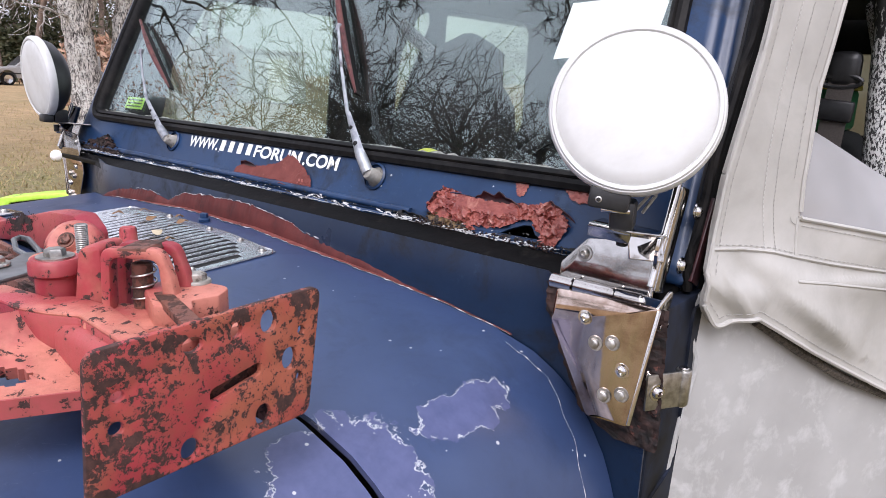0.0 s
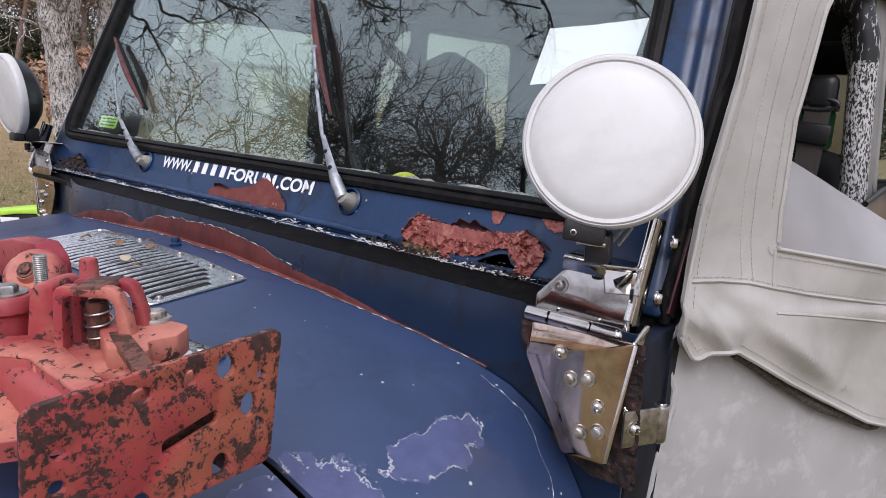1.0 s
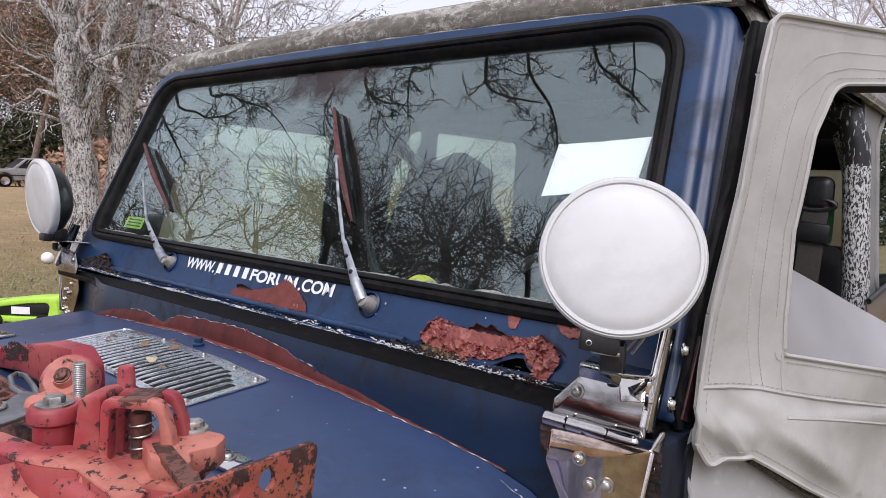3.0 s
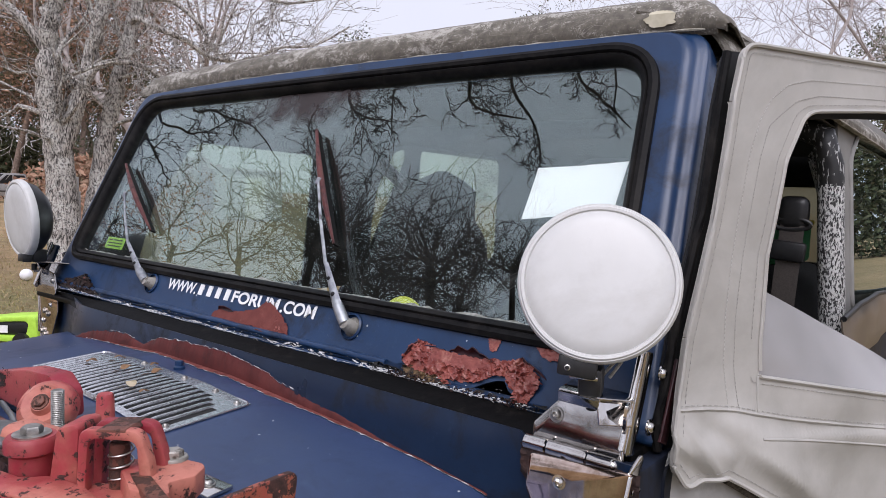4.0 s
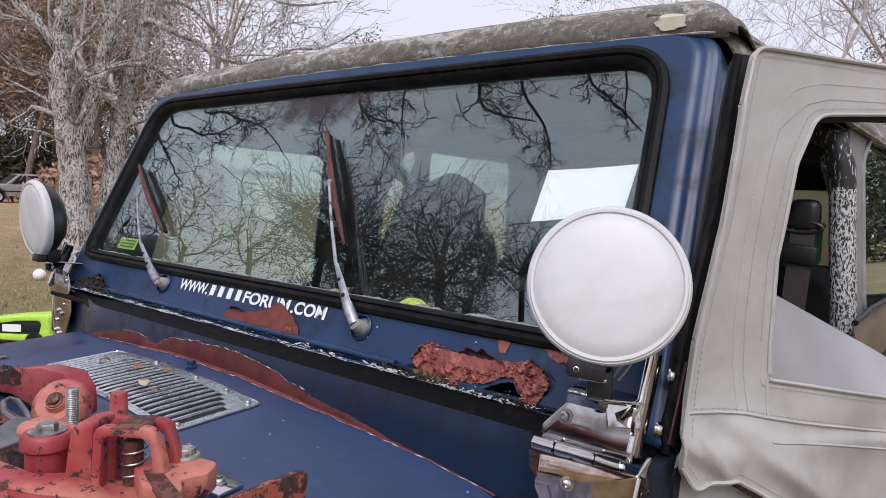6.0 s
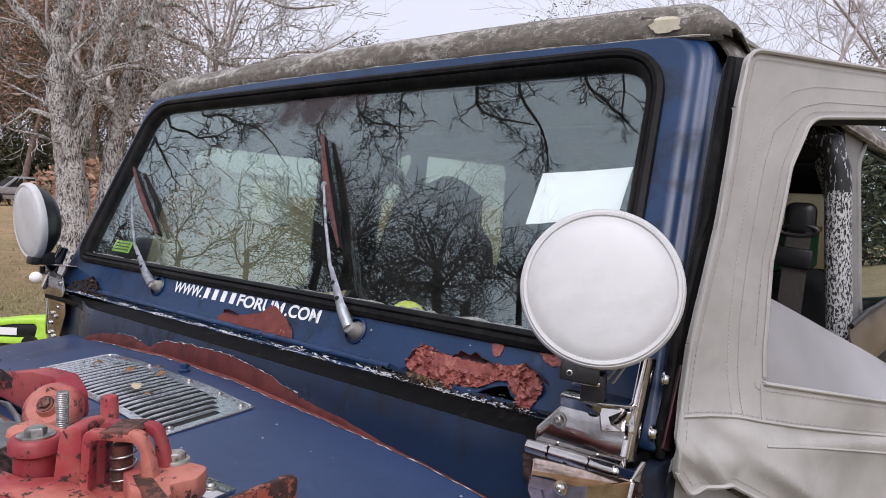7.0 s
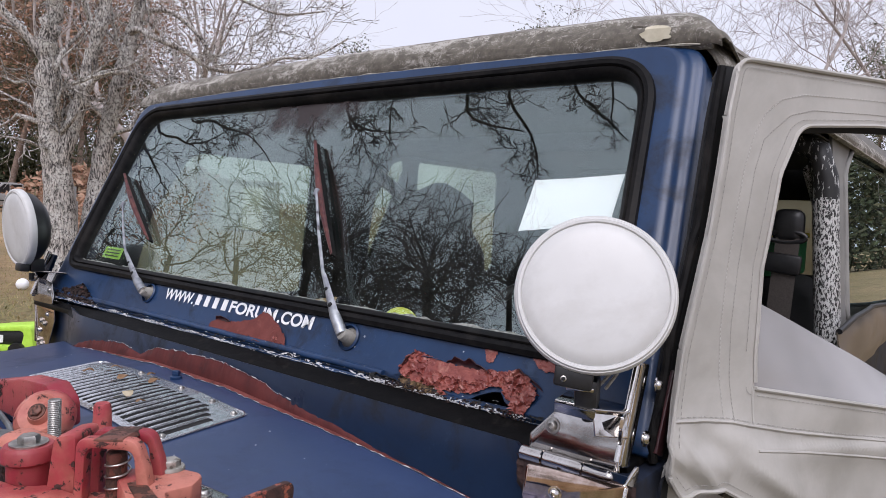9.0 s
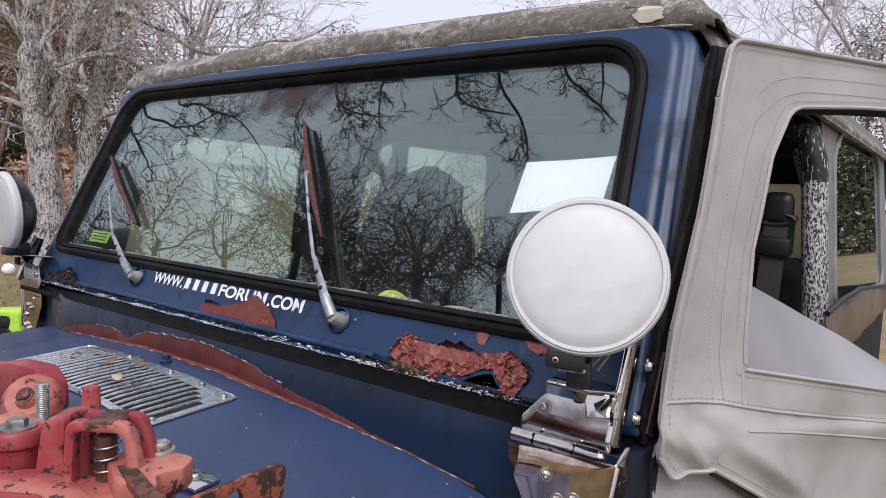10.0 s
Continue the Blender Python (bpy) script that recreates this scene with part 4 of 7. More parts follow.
# ---- wipers ----
def wiper(label, nut, knee, clip, b0, b1, group="wipers"):
    """Points are (x, v) on the windscreen: pivot, end of the cast arm, clip on the blade, the blade's two ends."""
    w = thing("windscreen_wiper", label, "wiper", group)
    P = lambda q, off: ws(q[0], off, q[1])
    piv = P(nut, -0.012)
    part("pivot_cap", lathe([(0.0145, -0.010), (0.0145, -0.004), (0.0105, 0.002), (0.009, 0.012), (0.0075, 0.015), (0, 0.016)], axis_m(P(nut, -0.004), ws(0, -1, 0) - ws(0, 0, 0)), 22), M_CAP, w, "cream pivot cap")
    part("grommet", lathe([(0.0195, 0.0), (0.0195, 0.003), (0.017, 0.005)], axis_m(P(nut, 0.0), ws(0, -1, 0) - ws(0, 0, 0)), 24), M_BLUE, w)
    d = (Vector(knee) - Vector(nut)).normalized()
    head = Vector(nut) + d * 0.024
    part("arm_head", tube([P(nut, -0.016), P((head.x, head.y), -0.019), P((head.x + d.x * 0.012, head.y + d.y * 0.012), -0.02)], [0.0085, 0.0085, 0.0075], 10), M_ARM, w)
    mid = Vector(nut) + d * 0.03
    n = Vector((-d.y, d.x))

    def arm(u, v):
        q = mid.lerp(Vector(knee), u) + n * ((v - 0.5) * (0.017 - 0.009 * u))
        return ws(q.x, -0.022 - 0.004 * math.sin(math.pi * v) + 0.004 * u, q.y)
    part("arm", sheet(10, 5, arm, 0.004), M_ARM, w)
    for q in (0.25, 0.62):
        c = mid.lerp(Vector(knee), q)
        part("rivet", domebolt(0.0028 - 0.001 * q, axis_m(ws(c.x, -0.0265 + 0.004 * q, c.y), ws(0, -1, 0) - ws(0, 0, 0))), M_VOID, w)
    part("rod", tube([P(knee, -0.020), P(tuple(Vector(knee).lerp(Vector(clip), 0.5)), -0.021), P(clip, -0.017)], [0.0028, 0.0024, 0.0024], 8), M_ARM, w)
    part("clip", box((0.008, 0.008, 0.013), Matrix.Translation(P(clip, -0.016)) @ WS.to_3x3().to_4x4(), 0.002), M_ARM, w)

    def bow(i, off):
        t = i / 14
        q = Vector(b0).lerp(Vector(b1), t)
        return ws(q.x, off - 0.008 * math.sin(math.pi * t), q.y)
    part("blade", tube([bow(i, -0.004) for i in range(15)], [0.0018 + 0.0036 * math.sin(math.pi * min(1, max(0.12, i / 14))) for i in range(15)], 8), M_BLADE, w, "dark red rusted blade holder")
    dq = (Vector(b1) - Vector(b0)).normalized()
    part("wiper_rubber", sheet(14, 2, lambda u, v: ws(*(lambda q: (q.x, 0.008 - 0.012 * v, q.y))(Vector(b0).lerp(Vector(b1), u))), 0.003), M_RUBBER, w)
    return w


wiper("worn wiper with silver arm and rusty red blade", (0.272, 0.054), (0.194, 0.137), (0.105, 0.275), (0.034, 0.380), (0.178, 0.175))
wiper("worn wiper with silver arm and rusty red blade", (-0.283, 0.056), (-0.400, 0.124), (-0.508, 0.232), (-0.592, 0.313), (-0.365, 0.162))

# ---- hinges and lamps ----
def mirror(bm):
    """To the far side, where the cowl is swept back under the frame."""
    bmesh.ops.scale(bm, vec=(-1, 1, 1), verts=bm.verts)
    low = sum(v.co.z for v in bm.verts) / len(bm.verts) < 1.10
    bmesh.ops.translate(bm, vec=(0, 0.056 if low else 0.025, 0), verts=bm.verts)
    return bm


def hinge(s, label):
    """A stainless windscreen hinge with a lamp bracket; s is 1 or -1 for the two sides."""
    h = tagged(new("windscreen_hinge"), label)
    h.parent = vehicle
    fx = (lambda b: b) if s > 0 else mirror
    P = lambda n, b, m=M_STEEL, lab="", **k: part(n, fx(b), m, h, lab, **k)

    def lean(b, fold=0.0):
        """Turns the lower leaf outwards on the near side so it mirrors the lawn."""
        for q in (b.verts if s > 0 else ()):
            d = 0.10 * max(0.0, 1.088 - q.co.z) + 0.30 * max(0.0, 0.735 - q.co.x)
            q.co.x -= fold * max(0.0, 1.092 - q.co.z)
            q.co += Vector((0.49 * d, -d, 0.44 * d))
        return b

    # lower leaf on the cowl, folded round the corner
    P("lower_leaf", lean(cutout([round_poly([(0.630, 1.084, 0.004), (0.627, 1.052, 0.004), (0.672, 0.968, 0.006), (0.714, 0.970, 0.003), (0.735, 1.092, 0.003)])], 0.003, pose(0, -0.067, 0), 0.0008)), M_WARM, "polished leaf tinted with a warm reflection")
    P("lower_flange", lean(cutout([round_poly([(-0.067, 1.092, 0.003), (-0.067, 0.99, 0.003), (-0.045, 1.005, 0.006), (-0.040, 1.040, 0.006), (-0.035, 1.105, 0.006)])], 0.003, pose(0.733, 0, 0, 0, 0, 90), 0.0008), 0.17))
    P("corner_fold", lean(rod((0.7335, -0.066, 1.090), (0.715, -0.066, 0.972), 0.0022, 10)))
    for x, z, hexa in ((0.662, 1.064, 0), (0.675, 1.042, 1), (0.692, 1.047, 1), (0.704, 1.023, 0), (0.689, 0.994, 1), (0.706, 1.000, 1)):
        b = hexbolt(0.0052, 0.005, axis_m((x, -0.067, z), (0, -1, 0))) if hexa else domebolt(0.0052, axis_m((x, -0.067, z), (0, -1, 0)))
        P("bolt", lean(b), M_ZINC if hexa else M_STEEL)
    for y, z in ((-0.052, 1.072), (-0.050, 1.02)):
        P("bolt", lean(domebolt(0.005, axis_m((0.7365, y, z), (1, 0, 0))), 0.17))
    # pin of three knuckles
    x0 = 0.613
    for i, (a, b) in enumerate(((0.0, 0.026), (0.027, 0.071), (0.072, 0.098))):
        P("knuckle", rod((x0 + a, -0.054, 1.090), (x0 + b, -0.054, 1.090), 0.0078, 20, 0.001))
    P("pin_head", lathe([(0, 0.005), (0.004, 0.004), (0.0065, 0.001), (0.007, -0.002), (0.0, -0.003)], axis_m((x0 + 0.099, -0.054, 1.090), (1, 0, 0)), 18))
    # upper leaf lies on the frame
    P("upper_leaf", cutout([round_poly([(0.616, -0.014, 0.005), (0.615, 0.002, 0.006), (0.640, 0.031, 0.008), (0.712, 0.040, 0.004), (0.717, -0.016, 0.004)])], 0.003, pose(0, -0.043, 1.106, -12), 0.0008), M_BRUSH, "brushed steel leaf")
    P("upper_flange", cutout([round_poly([(-0.045, -0.020, 0.004), (-0.052, 0.083, 0.006), (-0.030, 0.087, 0.004), (-0.024, -0.016, 0.004)])], 0.003, WS @ pose(0.720, 0, 0, 0, 0, 90), 0.0008), M_BRUSH)
    P("flange_edge", rod(ws(0.7155, -0.047, -0.016), ws(0.7155, -0.052, 0.088), 0.0034, 12))
    P("bolt", domebolt(0.0060, axis_m((0.640, -0.040, 1.121), (0, -1, 0.2))), M_ZINC)
    for o, v in ((-0.008, 0.072), (-0.010, 0.016)):
        P("bolt", domebolt(0.006, axis_m(ws(0.724, o, v), (1, 0, 0))))
    # lamp shelf
    sh = pose(0.690, -0.050 if s > 0 else -0.022, 1.156, -6, 6, 16)
    P("lamp_shelf", cutout([[(-0.033, -0.031), (0.006, -0.031), (0.033, -0.005), (0.033, 0.031), (-0.033, 0.031)]], 0.003, sh @ pose(0, 0, 0.0015, -90), 0.0006), M_BRUSH)
    P("shelf_cheek", box((0.0375, 0.003, 0.024), sh @ pose(0.0195, -0.018, -0.0118, -24, 0, 44), 0.0008), M_STEEL)
    P("shelf_lip", box((0.039, 0.003, 0.012), sh @ pose(-0.0135, -0.030, -0.0055, 28), 0.001), M_BRUSH)
    P("shelf_gusset", cutout([round_poly([(-0.031, 0.0, 0.001), (-0.031, -0.011, 0.002), (-0.012, -0.030, 0.004), (0.028, -0.034, 0.003), (0.03, 0.0, 0.002)])], 0.003, sh @ pose(0.032, 0, 0, 0, 0, 90)), M_STEEL)
    P("mount_nut", rod((0.688, -0.060, 1.141), (0.688, -0.060, 1.156), 0.0055, 14), M_BLACK)
    P("worn_edge", box((0.004, 0.020, 0.088), WS @ pose(0.7285, 0.022, 0.050), 0.001), M_CURL, "dark red primer behind the bracket")
    return h


hinge(1, "polished stainless windscreen hinge with bolts and lamp bracket")
hinge(-1, "polished stainless windscreen hinge with bolts and lamp bracket")


def lamp(label, centre, facing, size=1.0):
    lp = thing("driving_lamp", label, "lamp", "driving lamps")
    m = axis_m(centre, facing) @ Matrix.Diagonal((size, size, 1.0 if size == 1 else 0.80, 1))
    part("housing", lathe([(0.0, -0.068), (0.022, -0.067), (0.046, -0.056), (0.064, -0.036), (0.0715, -0.012), (0.074, 0.0), (0.074, 0.004)], m, 48), M_BLACK, lp, "black bowl-shaped lamp housing")
    part("cover", lathe([(0.0, 0.0165), (0.03, 0.0160), (0.055, 0.0142), (0.066, 0.0118), (0.0675, 0.0102), (0.0686, 0.0122), (0.0712, 0.0124), (0.0726, 0.0105), (0.0734, 0.0105), (0.0750, 0.0085), (0.0757, 0.004), (0.0755, -0.006), (0.0745, -0.008)], m, 72), M_COVER, lp, "milky white plastic lamp cover")
    return lp, m


lp, lm = lamp("round driving lamp with milky white cover on a steel bracket", (0.6905, -0.066, 1.2645), (0.40, -0.88, 0.26))
part("foot_block", box((0.036, 0.022, 0.020), pose(0.684, -0.086, 1.188, -6, 6, 26), 0.003), M_BLACK, lp)
part("screw", domebolt(0.0042, axis_m((0.6795, -0.0975, 1.1875), (0.44, -0.90, 0.1))), M_ZINC, lp)
part("clamp_plate", box((0.026, 0.024, 0.004), pose(0.686, -0.074, 1.177, 0, 0, 22), 0.001), M_STEEL, lp)
part("swivel", box((0.022, 0.030, 0.028), pose(0.690, -0.068, 1.172, 0, 0, 20), 0.004), M_BLACK, lp)
for k in range(2):
    part("wire", tube([(0.690 + 0.008 * k, -0.045, 1.172), (0.705 + 0.006 * k, -0.050, 1.190), (0.708 + 0.006 * k, -0.046, 1.208), (0.703, -0.03, 1.222)], 0.0016, 8), M_STITCH, lp, "pale grey wire")
lp, lm = lamp("round driving lamp with milky white cover on a steel bracket", (-0.686, -0.060, 1.257), (-0.03, -0.99, -0.07), 1.13)
part("foot_block", box((0.030, 0.020, 0.017), pose(-0.664, -0.062, 1.172, -6, 0, 0), 0.003), M_BLACK, lp)
part("swivel", box((0.022, 0.030, 0.028), pose(-0.664, -0.035, 1.176), 0.004), M_BLACK, lp)

# rust eaten cowl corner under the hinge
def corner_rust():
    def f(u, v):
        z = 1.09 - 0.142 * u
        xl = float(np.interp(z, [0.945, 0.966, 1.06, 1.09], [0.704, 0.660, 0.6130, 0.610]))
        xr = float(np.interp(z, [0.93, 0.955, 1.09], [0.735, 0.745, 0.74]))
        x = xl + (xr - xl) * v + 0.006 * noise.noise((z * 110, v * 3, 1)) * (1 - v)
        return (x, -0.0600 - 0.0030 * noise.fractal((x * 90, 0, z * 90), 0.7, 2.2, 4) + 0.004 * v * (1 - v), z)
    return sheet(60, 40, f, 0.0)


part("rusted_corner", corner_rust(), M_CRUST, cowl, "deep brown rust around the hinge foot", angle=25)

# ---- door hinge clamp on the body ----
clamp = tagged(new("door_hinge"), "dull stainless door hinge clamp on the body corner")
clamp.parent = vehicle
part("strap", box((0.003, 0.042, 0.036), pose(0.742, -0.052, 1.010, 0, 0, -30), 0.001), M_ZINC, clamp)
part("barrel", lathe([(0.0065, 0), (0.0075, 0.002), (0.0075, 0.034), (0.0065, 0.036), (0.005, 0.036), (0.005, 0.0)], pose(0.750, -0.031, 0.992), 20), M_ZINC, clamp)
part("pin", rod((0.750, -0.031, 0.990), (0.750, -0.031, 1.030), 0.0048, 14), M_STEEL, clamp)
part("bolt", domebolt(0.006, axis_m((0.7385, -0.061, 1.010), (0.866, -0.5, 0))), M_STEEL, clamp)

# ---- soft door, standing ajar ----
DK, DL = 0.50, 0.06


def dpt(y, z, out=0.0):
    """A point of the door's skin: y along the vehicle, z up, out from the skin."""
    x = 0.742 + DK * (y - 0.035) - DL * (z - 1.13)
    n = Vector((1, -DK, DL)).normalized()
    return Vector((x, y, z)) + n * out


door = thing("soft_door", "grey vinyl soft door standing ajar, creased and weathered", "door")
EDGE_Z = [0.60, 0.871, 0.922, 1.005, 1.045, 1.060, 1.088, 1.112, 1.140, 1.207, 1.323, 1.450, 1.505]
EDGE_Y = [-0.004, -0.002, 0.002, 0.025, 0.040, 0.030, 0.019, 0.016, 0.024, 0.037, 0.068, 0.091, 0.102]


def front_y(z):
    return float(np.interp(z, EDGE_Z, EDGE_Y))


DOOR_END = 0.80
UPPER = round_poly([(0.017, 1.078, 0.008), (0.034, 1.055, 0.010), (0.056, 1.058, 0.010), (0.080, 1.060, 0.015), (0.108, 1.044, 0.02), (0.160, 1.012, 0.03), (0.277, 0.948, 0.03), (0.330, 0.930, 0.03), (DOOR_END, 0.90, 0.02), (DOOR_END, 1.53, 0.03), (0.36, 1.516, 0.02), (0.105, 1.511, 0.020), (0.091, 1.450, 0.03), (0.068, 1.323, 0.03), (0.037, 1.207, 0.03), (0.024, 1.140, 0.01), (0.016, 1.112, 0.01)])
WINDOW = round_poly([(0.1285, 1.160, 0.003), (DOOR_END - 0.09, 1.046, 0.04), (DOOR_END - 0.09, 1.485, 0.08), (0.30, 1.460, 0.03), (0.190, 1.449, 0.032), (0.160, 1.392, 0.05), (0.136, 1.290, 0.05), (0.129, 1.202, 0.02)], 8)


def wrinkle(y, z):
    """Slack folds that fan out from the flap's front corner."""
    a = math.atan2(1.14 - z, y - 0.015)
    r = math.hypot(1.14 - z, y - 0.015)
    band = max(0, min(1, (1.125 - z) / 0.035)) * min(1, r / 0.06)
    f = 0.0075 * math.sin(9.5 * a + 0.8 + 2.0 * noise.noise((y * 5, z * 5, 1))) + 0.004 * math.sin(21 * a + 3 * r)
    crease = 0.0
    for (ya, za), (yb, zb), amp, above, below in (((0.070, 1.116), (0.228, 1.000), 0.017, 0.030, 0.012), ((0.014, 1.110), (0.084, 1.056), 0.010, 0.016, 0.009), ((0.050, 1.104), (0.092, 1.070), 0.006, 0.012, 0.008), ((0.120, 1.0945), (0.62, 1.045), 0.008, 0.006, 0.022)):
        ly, lz = yb - ya, zb - za
        ln = math.hypot(ly, lz)
        t = max(0.0, min(1.0, ((y - ya) * ly + (z - za) * lz) / (ln * ln)))
        d = math.hypot(y - ya - t * ly, z - za - t * lz)
        over = (y - ya) * lz - (z - za) * ly < 0
        crease += amp * math.sin(math.pi * min(1, 0.02 + 0.93 * t)) ** 0.8 * math.exp(-(d / (above if over else below)) ** 2)
    crease += 0.005 * math.exp(-((y - 0.03) / 0.03) ** 2 - ((z - 1.108) / 0.03) ** 2)
    return crease + 0.32 * band * f * max(0.25, 1.2 - 3 * r) + 0.003 * noise.noise((y * 7, z * 7, 2)) + 0.0008 * noise.noise((y * 26, z * 26, 4))


def fabric(loop, hole, base, thick, wr, step=0.009):
    y0, y1 = min(p[0] for p in loop), max(p[0] for p in loop)
    z0, z1 = min(p[1] for p in loop), max(p[1] for p in loop)
    bm = bmesh.new()
    lps = [loop] + ([hole] if hole else [])
    for lp in lps:
        vs = []
        for a, b in zip(lp, lp[1:] + lp[:1]):
            k = max(1, int(math.hypot(b[0] - a[0], b[1] - a[1]) / step))
            vs += [bm.verts.new((a[0] + (b[0] - a[0]) * i / k, 0, a[1] + (b[1] - a[1]) * i / k)) for i in range(k)]
        for a, b in zip(vs, vs[1:] + vs[:1]):
            bm.edges.new((a, b))
    bmesh.ops.triangle_fill(bm, use_beauty=True, use_dissolve=False, edges=bm.edges[:])
    for axis, lo, hi in ((0, y0, y1), (2, z0, z1)):
        k = int((hi - lo) / step)
        for i in range(1, k):
            c = [0, 0, 0]
            nrm = [0, 0, 0]
            c[axis], nrm[axis] = lo + (hi - lo) * i / k, 1
            bmesh.ops.bisect_plane(bm, geom=bm.verts[:] + bm.edges[:] + bm.faces[:], plane_co=c, plane_no=nrm, dist=1e-5)
    for v in bm.verts:
        v.co = dpt(v.co.x, v.co.z, base + wr(v.co.x, v.co.z))
    fs = bm.faces[:]
    bmesh.ops.recalc_face_normals(bm, faces=fs)
    bmesh.ops.solidify(bm, geom=fs, thickness=thick)
    return bm


part("upper_panel", fabric(UPPER, WINDOW, 0.006, 0.006, wrinkle, 0.0055), M_VINYL, door, "grey vinyl window panel with folds at its foot", angle=60)
LOWER = round_poly([(-0.006, 0.60, 0.01), (-0.001, 0.871, 0), (0.012, 0.930, 0.02), (0.026, 0.981, 0.01), (0.033, 1.012, 0.012), (0.019, 1.048, 0.015), (0.020, 1.066, 0.012), (0.034, 1.084, 0.012), (0.06, 1.088, 0.01), (DOOR_END, 1.06, 0.01), (DOOR_END, 0.60, 0.03)])
M_VINYL2 = surface("grey_door_skin", (0.345, 0.340, 0.330), (0.41, 0.405, 0.395), 10, (0.5, 0.7), bumps=0.3, bdist=0.0006, c3=(0.50, 0.50, 0.49), scale3=26, lim3=(0.52, 0.70))
part("lower_panel", fabric(LOWER, None, -0.012, 0.006, lambda y, z: 0.002 * noise.noise((y * 6, z * 6, 5))), M_VINYL2, door, "mottled pale grey lower door skin")
part("inner_lining", fabric(UPPER, round_poly([(y + 0.004 * (1 if y < 0.4 else -1), z + 0.004 * (1 if z < 1.3 else -1), 0) for y, z in WINDOW]), -0.022, 0.004, lambda y, z: 0, 0.05), M_VOID, door)


def along(loop_yz, out, r, step=0.004, wr=wrinkle):
    pts = []
    for a, b in zip(loop_yz, loop_yz[1:]):
        k = max(1, int(math.hypot(b[0] - a[0], b[1] - a[1]) / step))
        pts += [dpt(a[0] + (b[0] - a[0]) * i / k, a[1] + (b[1] - a[1]) * i / k, out + wr(a[0] + (b[0] - a[0]) * i / k, a[1] + (b[1] - a[1]) * i / k)) for i in range(k)]
    return tube(pts, r, 6)


part("piping", along(UPPER + UPPER[:1], 0.0075, 0.0026), M_VINYL, door, "grey rounded vinyl edge binding")
part("window_binding", along(WINDOW + WINDOW[:1], 0.007, 0.0024), M_VINYL, door)


def stitches(line, out=0.0072, gap=0.0062):
    """Single stitches along a line on the door."""
    bm = bmesh.new()
    for a, b in zip(line, line[1:]):
        n = max(1, int(math.hypot(b[0] - a[0], b[1] - a[1]) / gap))
        for i in range(n):
            t0, t1 = (i + 0.2) / n, (i + 0.75) / n
            q = [(a[0] + (b[0] - a[0]) * t, a[1] + (b[1] - a[1]) * t) for t in (t0, t1)]
            tube([dpt(y, z, out + wrinkle(y, z)) for y, z in q], 0.0004, 5, bm)
    return bm


def inset(loop, d):
    out, n = [], len(loop)
    for i in range(n):
        p, a, b = Vector(loop[i]), Vector(loop[i - 1]), Vector(loop[(i + 1) % n])
        t = (b - a)
        if t.length < 1e-6:
            continue
        t.normalize()
        out.append((p.x - t.y * d, p.y + t.x * d))
    return out


part("stitching", stitches(inset(UPPER, 0.008)), M_STITCH, door)
tagged(door.children[-1], kind="stuff")
FLAP_SEAM = [(0.024, 1.135), (0.059, 1.133), (0.094, 1.128), (0.121, 1.121), (0.169, 1.110), (0.267, 1.091), (0.75, 1.008)]
OUTER_SEAM = [(0.086, 1.130), (0.082, 1.181), (0.084, 1.228), (0.091, 1.287), (0.099, 1.334), (0.112, 1.399), (0.125, 1.433), (0.141, 1.458), (0.163, 1.475), (0.195, 1.484), (0.30, 1.490), (0.5, 1.496)]
part("stitching", stitches([(y - 0.006, z) for y, z in inset(WINDOW, -0.006)]), M_STITCH, door)
tagged(door.children[-1], kind="stuff")
part("stitching", stitches(OUTER_SEAM, 0.0068, 0.0045), M_THREAD, door)
tagged(door.children[-1], kind="stuff")
part("stitching", stitches([(y + 0.013, z - 0.004 if z < 1.44 else z - 0.016) for y, z in OUTER_SEAM], 0.0066, 0.0045), M_STITCH, door)
tagged(door.children[-1], kind="stuff")
part("stitching", stitches([(y, z + 0.004) for y, z in FLAP_SEAM]), M_STITCH, door)
tagged(door.children[-1], kind="stuff")
part("seam", along([(0.124, 1.122), (0.1265, 1.165)], 0.0065, 0.0016), M_VINYL, door)
part("seam", along(FLAP_SEAM, 0.0065, 0.0020), M_VINYL, door)
part("fold_ridge", along([(0.122, 1.096), (0.16, 1.090), (0.25, 1.074), (0.6, 1.01)], 0.0055, 0.0018), M_VINYL, door)
part("weatherstrip", tube([dpt(front_y(z) - 0.004, z, -0.010) for z in np.linspace(1.09, 1.505, 30)], 0.005, 8), M_RUBBER, door, "black rubber edge strip")
# frayed lower hem under the flap
HEM = [(0.095, 1.050), (0.12, 1.034), (0.158, 1.008), (0.219, 0.970), (0.298, 0.933), (0.337, 0.935), (0.5, 0.93)]
part("hem", along(HEM, -0.004, 0.0055, wr=lambda y, z: 0.003 * noise.noise((y * 60, z, 0))), M_FUZZ, door, "brown frayed hem under the flap")
part("edge_binding", tube([dpt(float(np.interp(z, [0.6, 0.871, 0.93, 0.981, 1.0, 1.017, 1.032, 1.05, 1.064, 1.079, 1.086], [-0.006, -0.001, 0.012, 0.026, 0.031, 0.032, 0.026, 0.019, 0.019, 0.028, 0.040])), z, -0.012) for z in np.linspace(0.75, 1.086, 70)], 0.0040, 8), M_VINYL2, door)


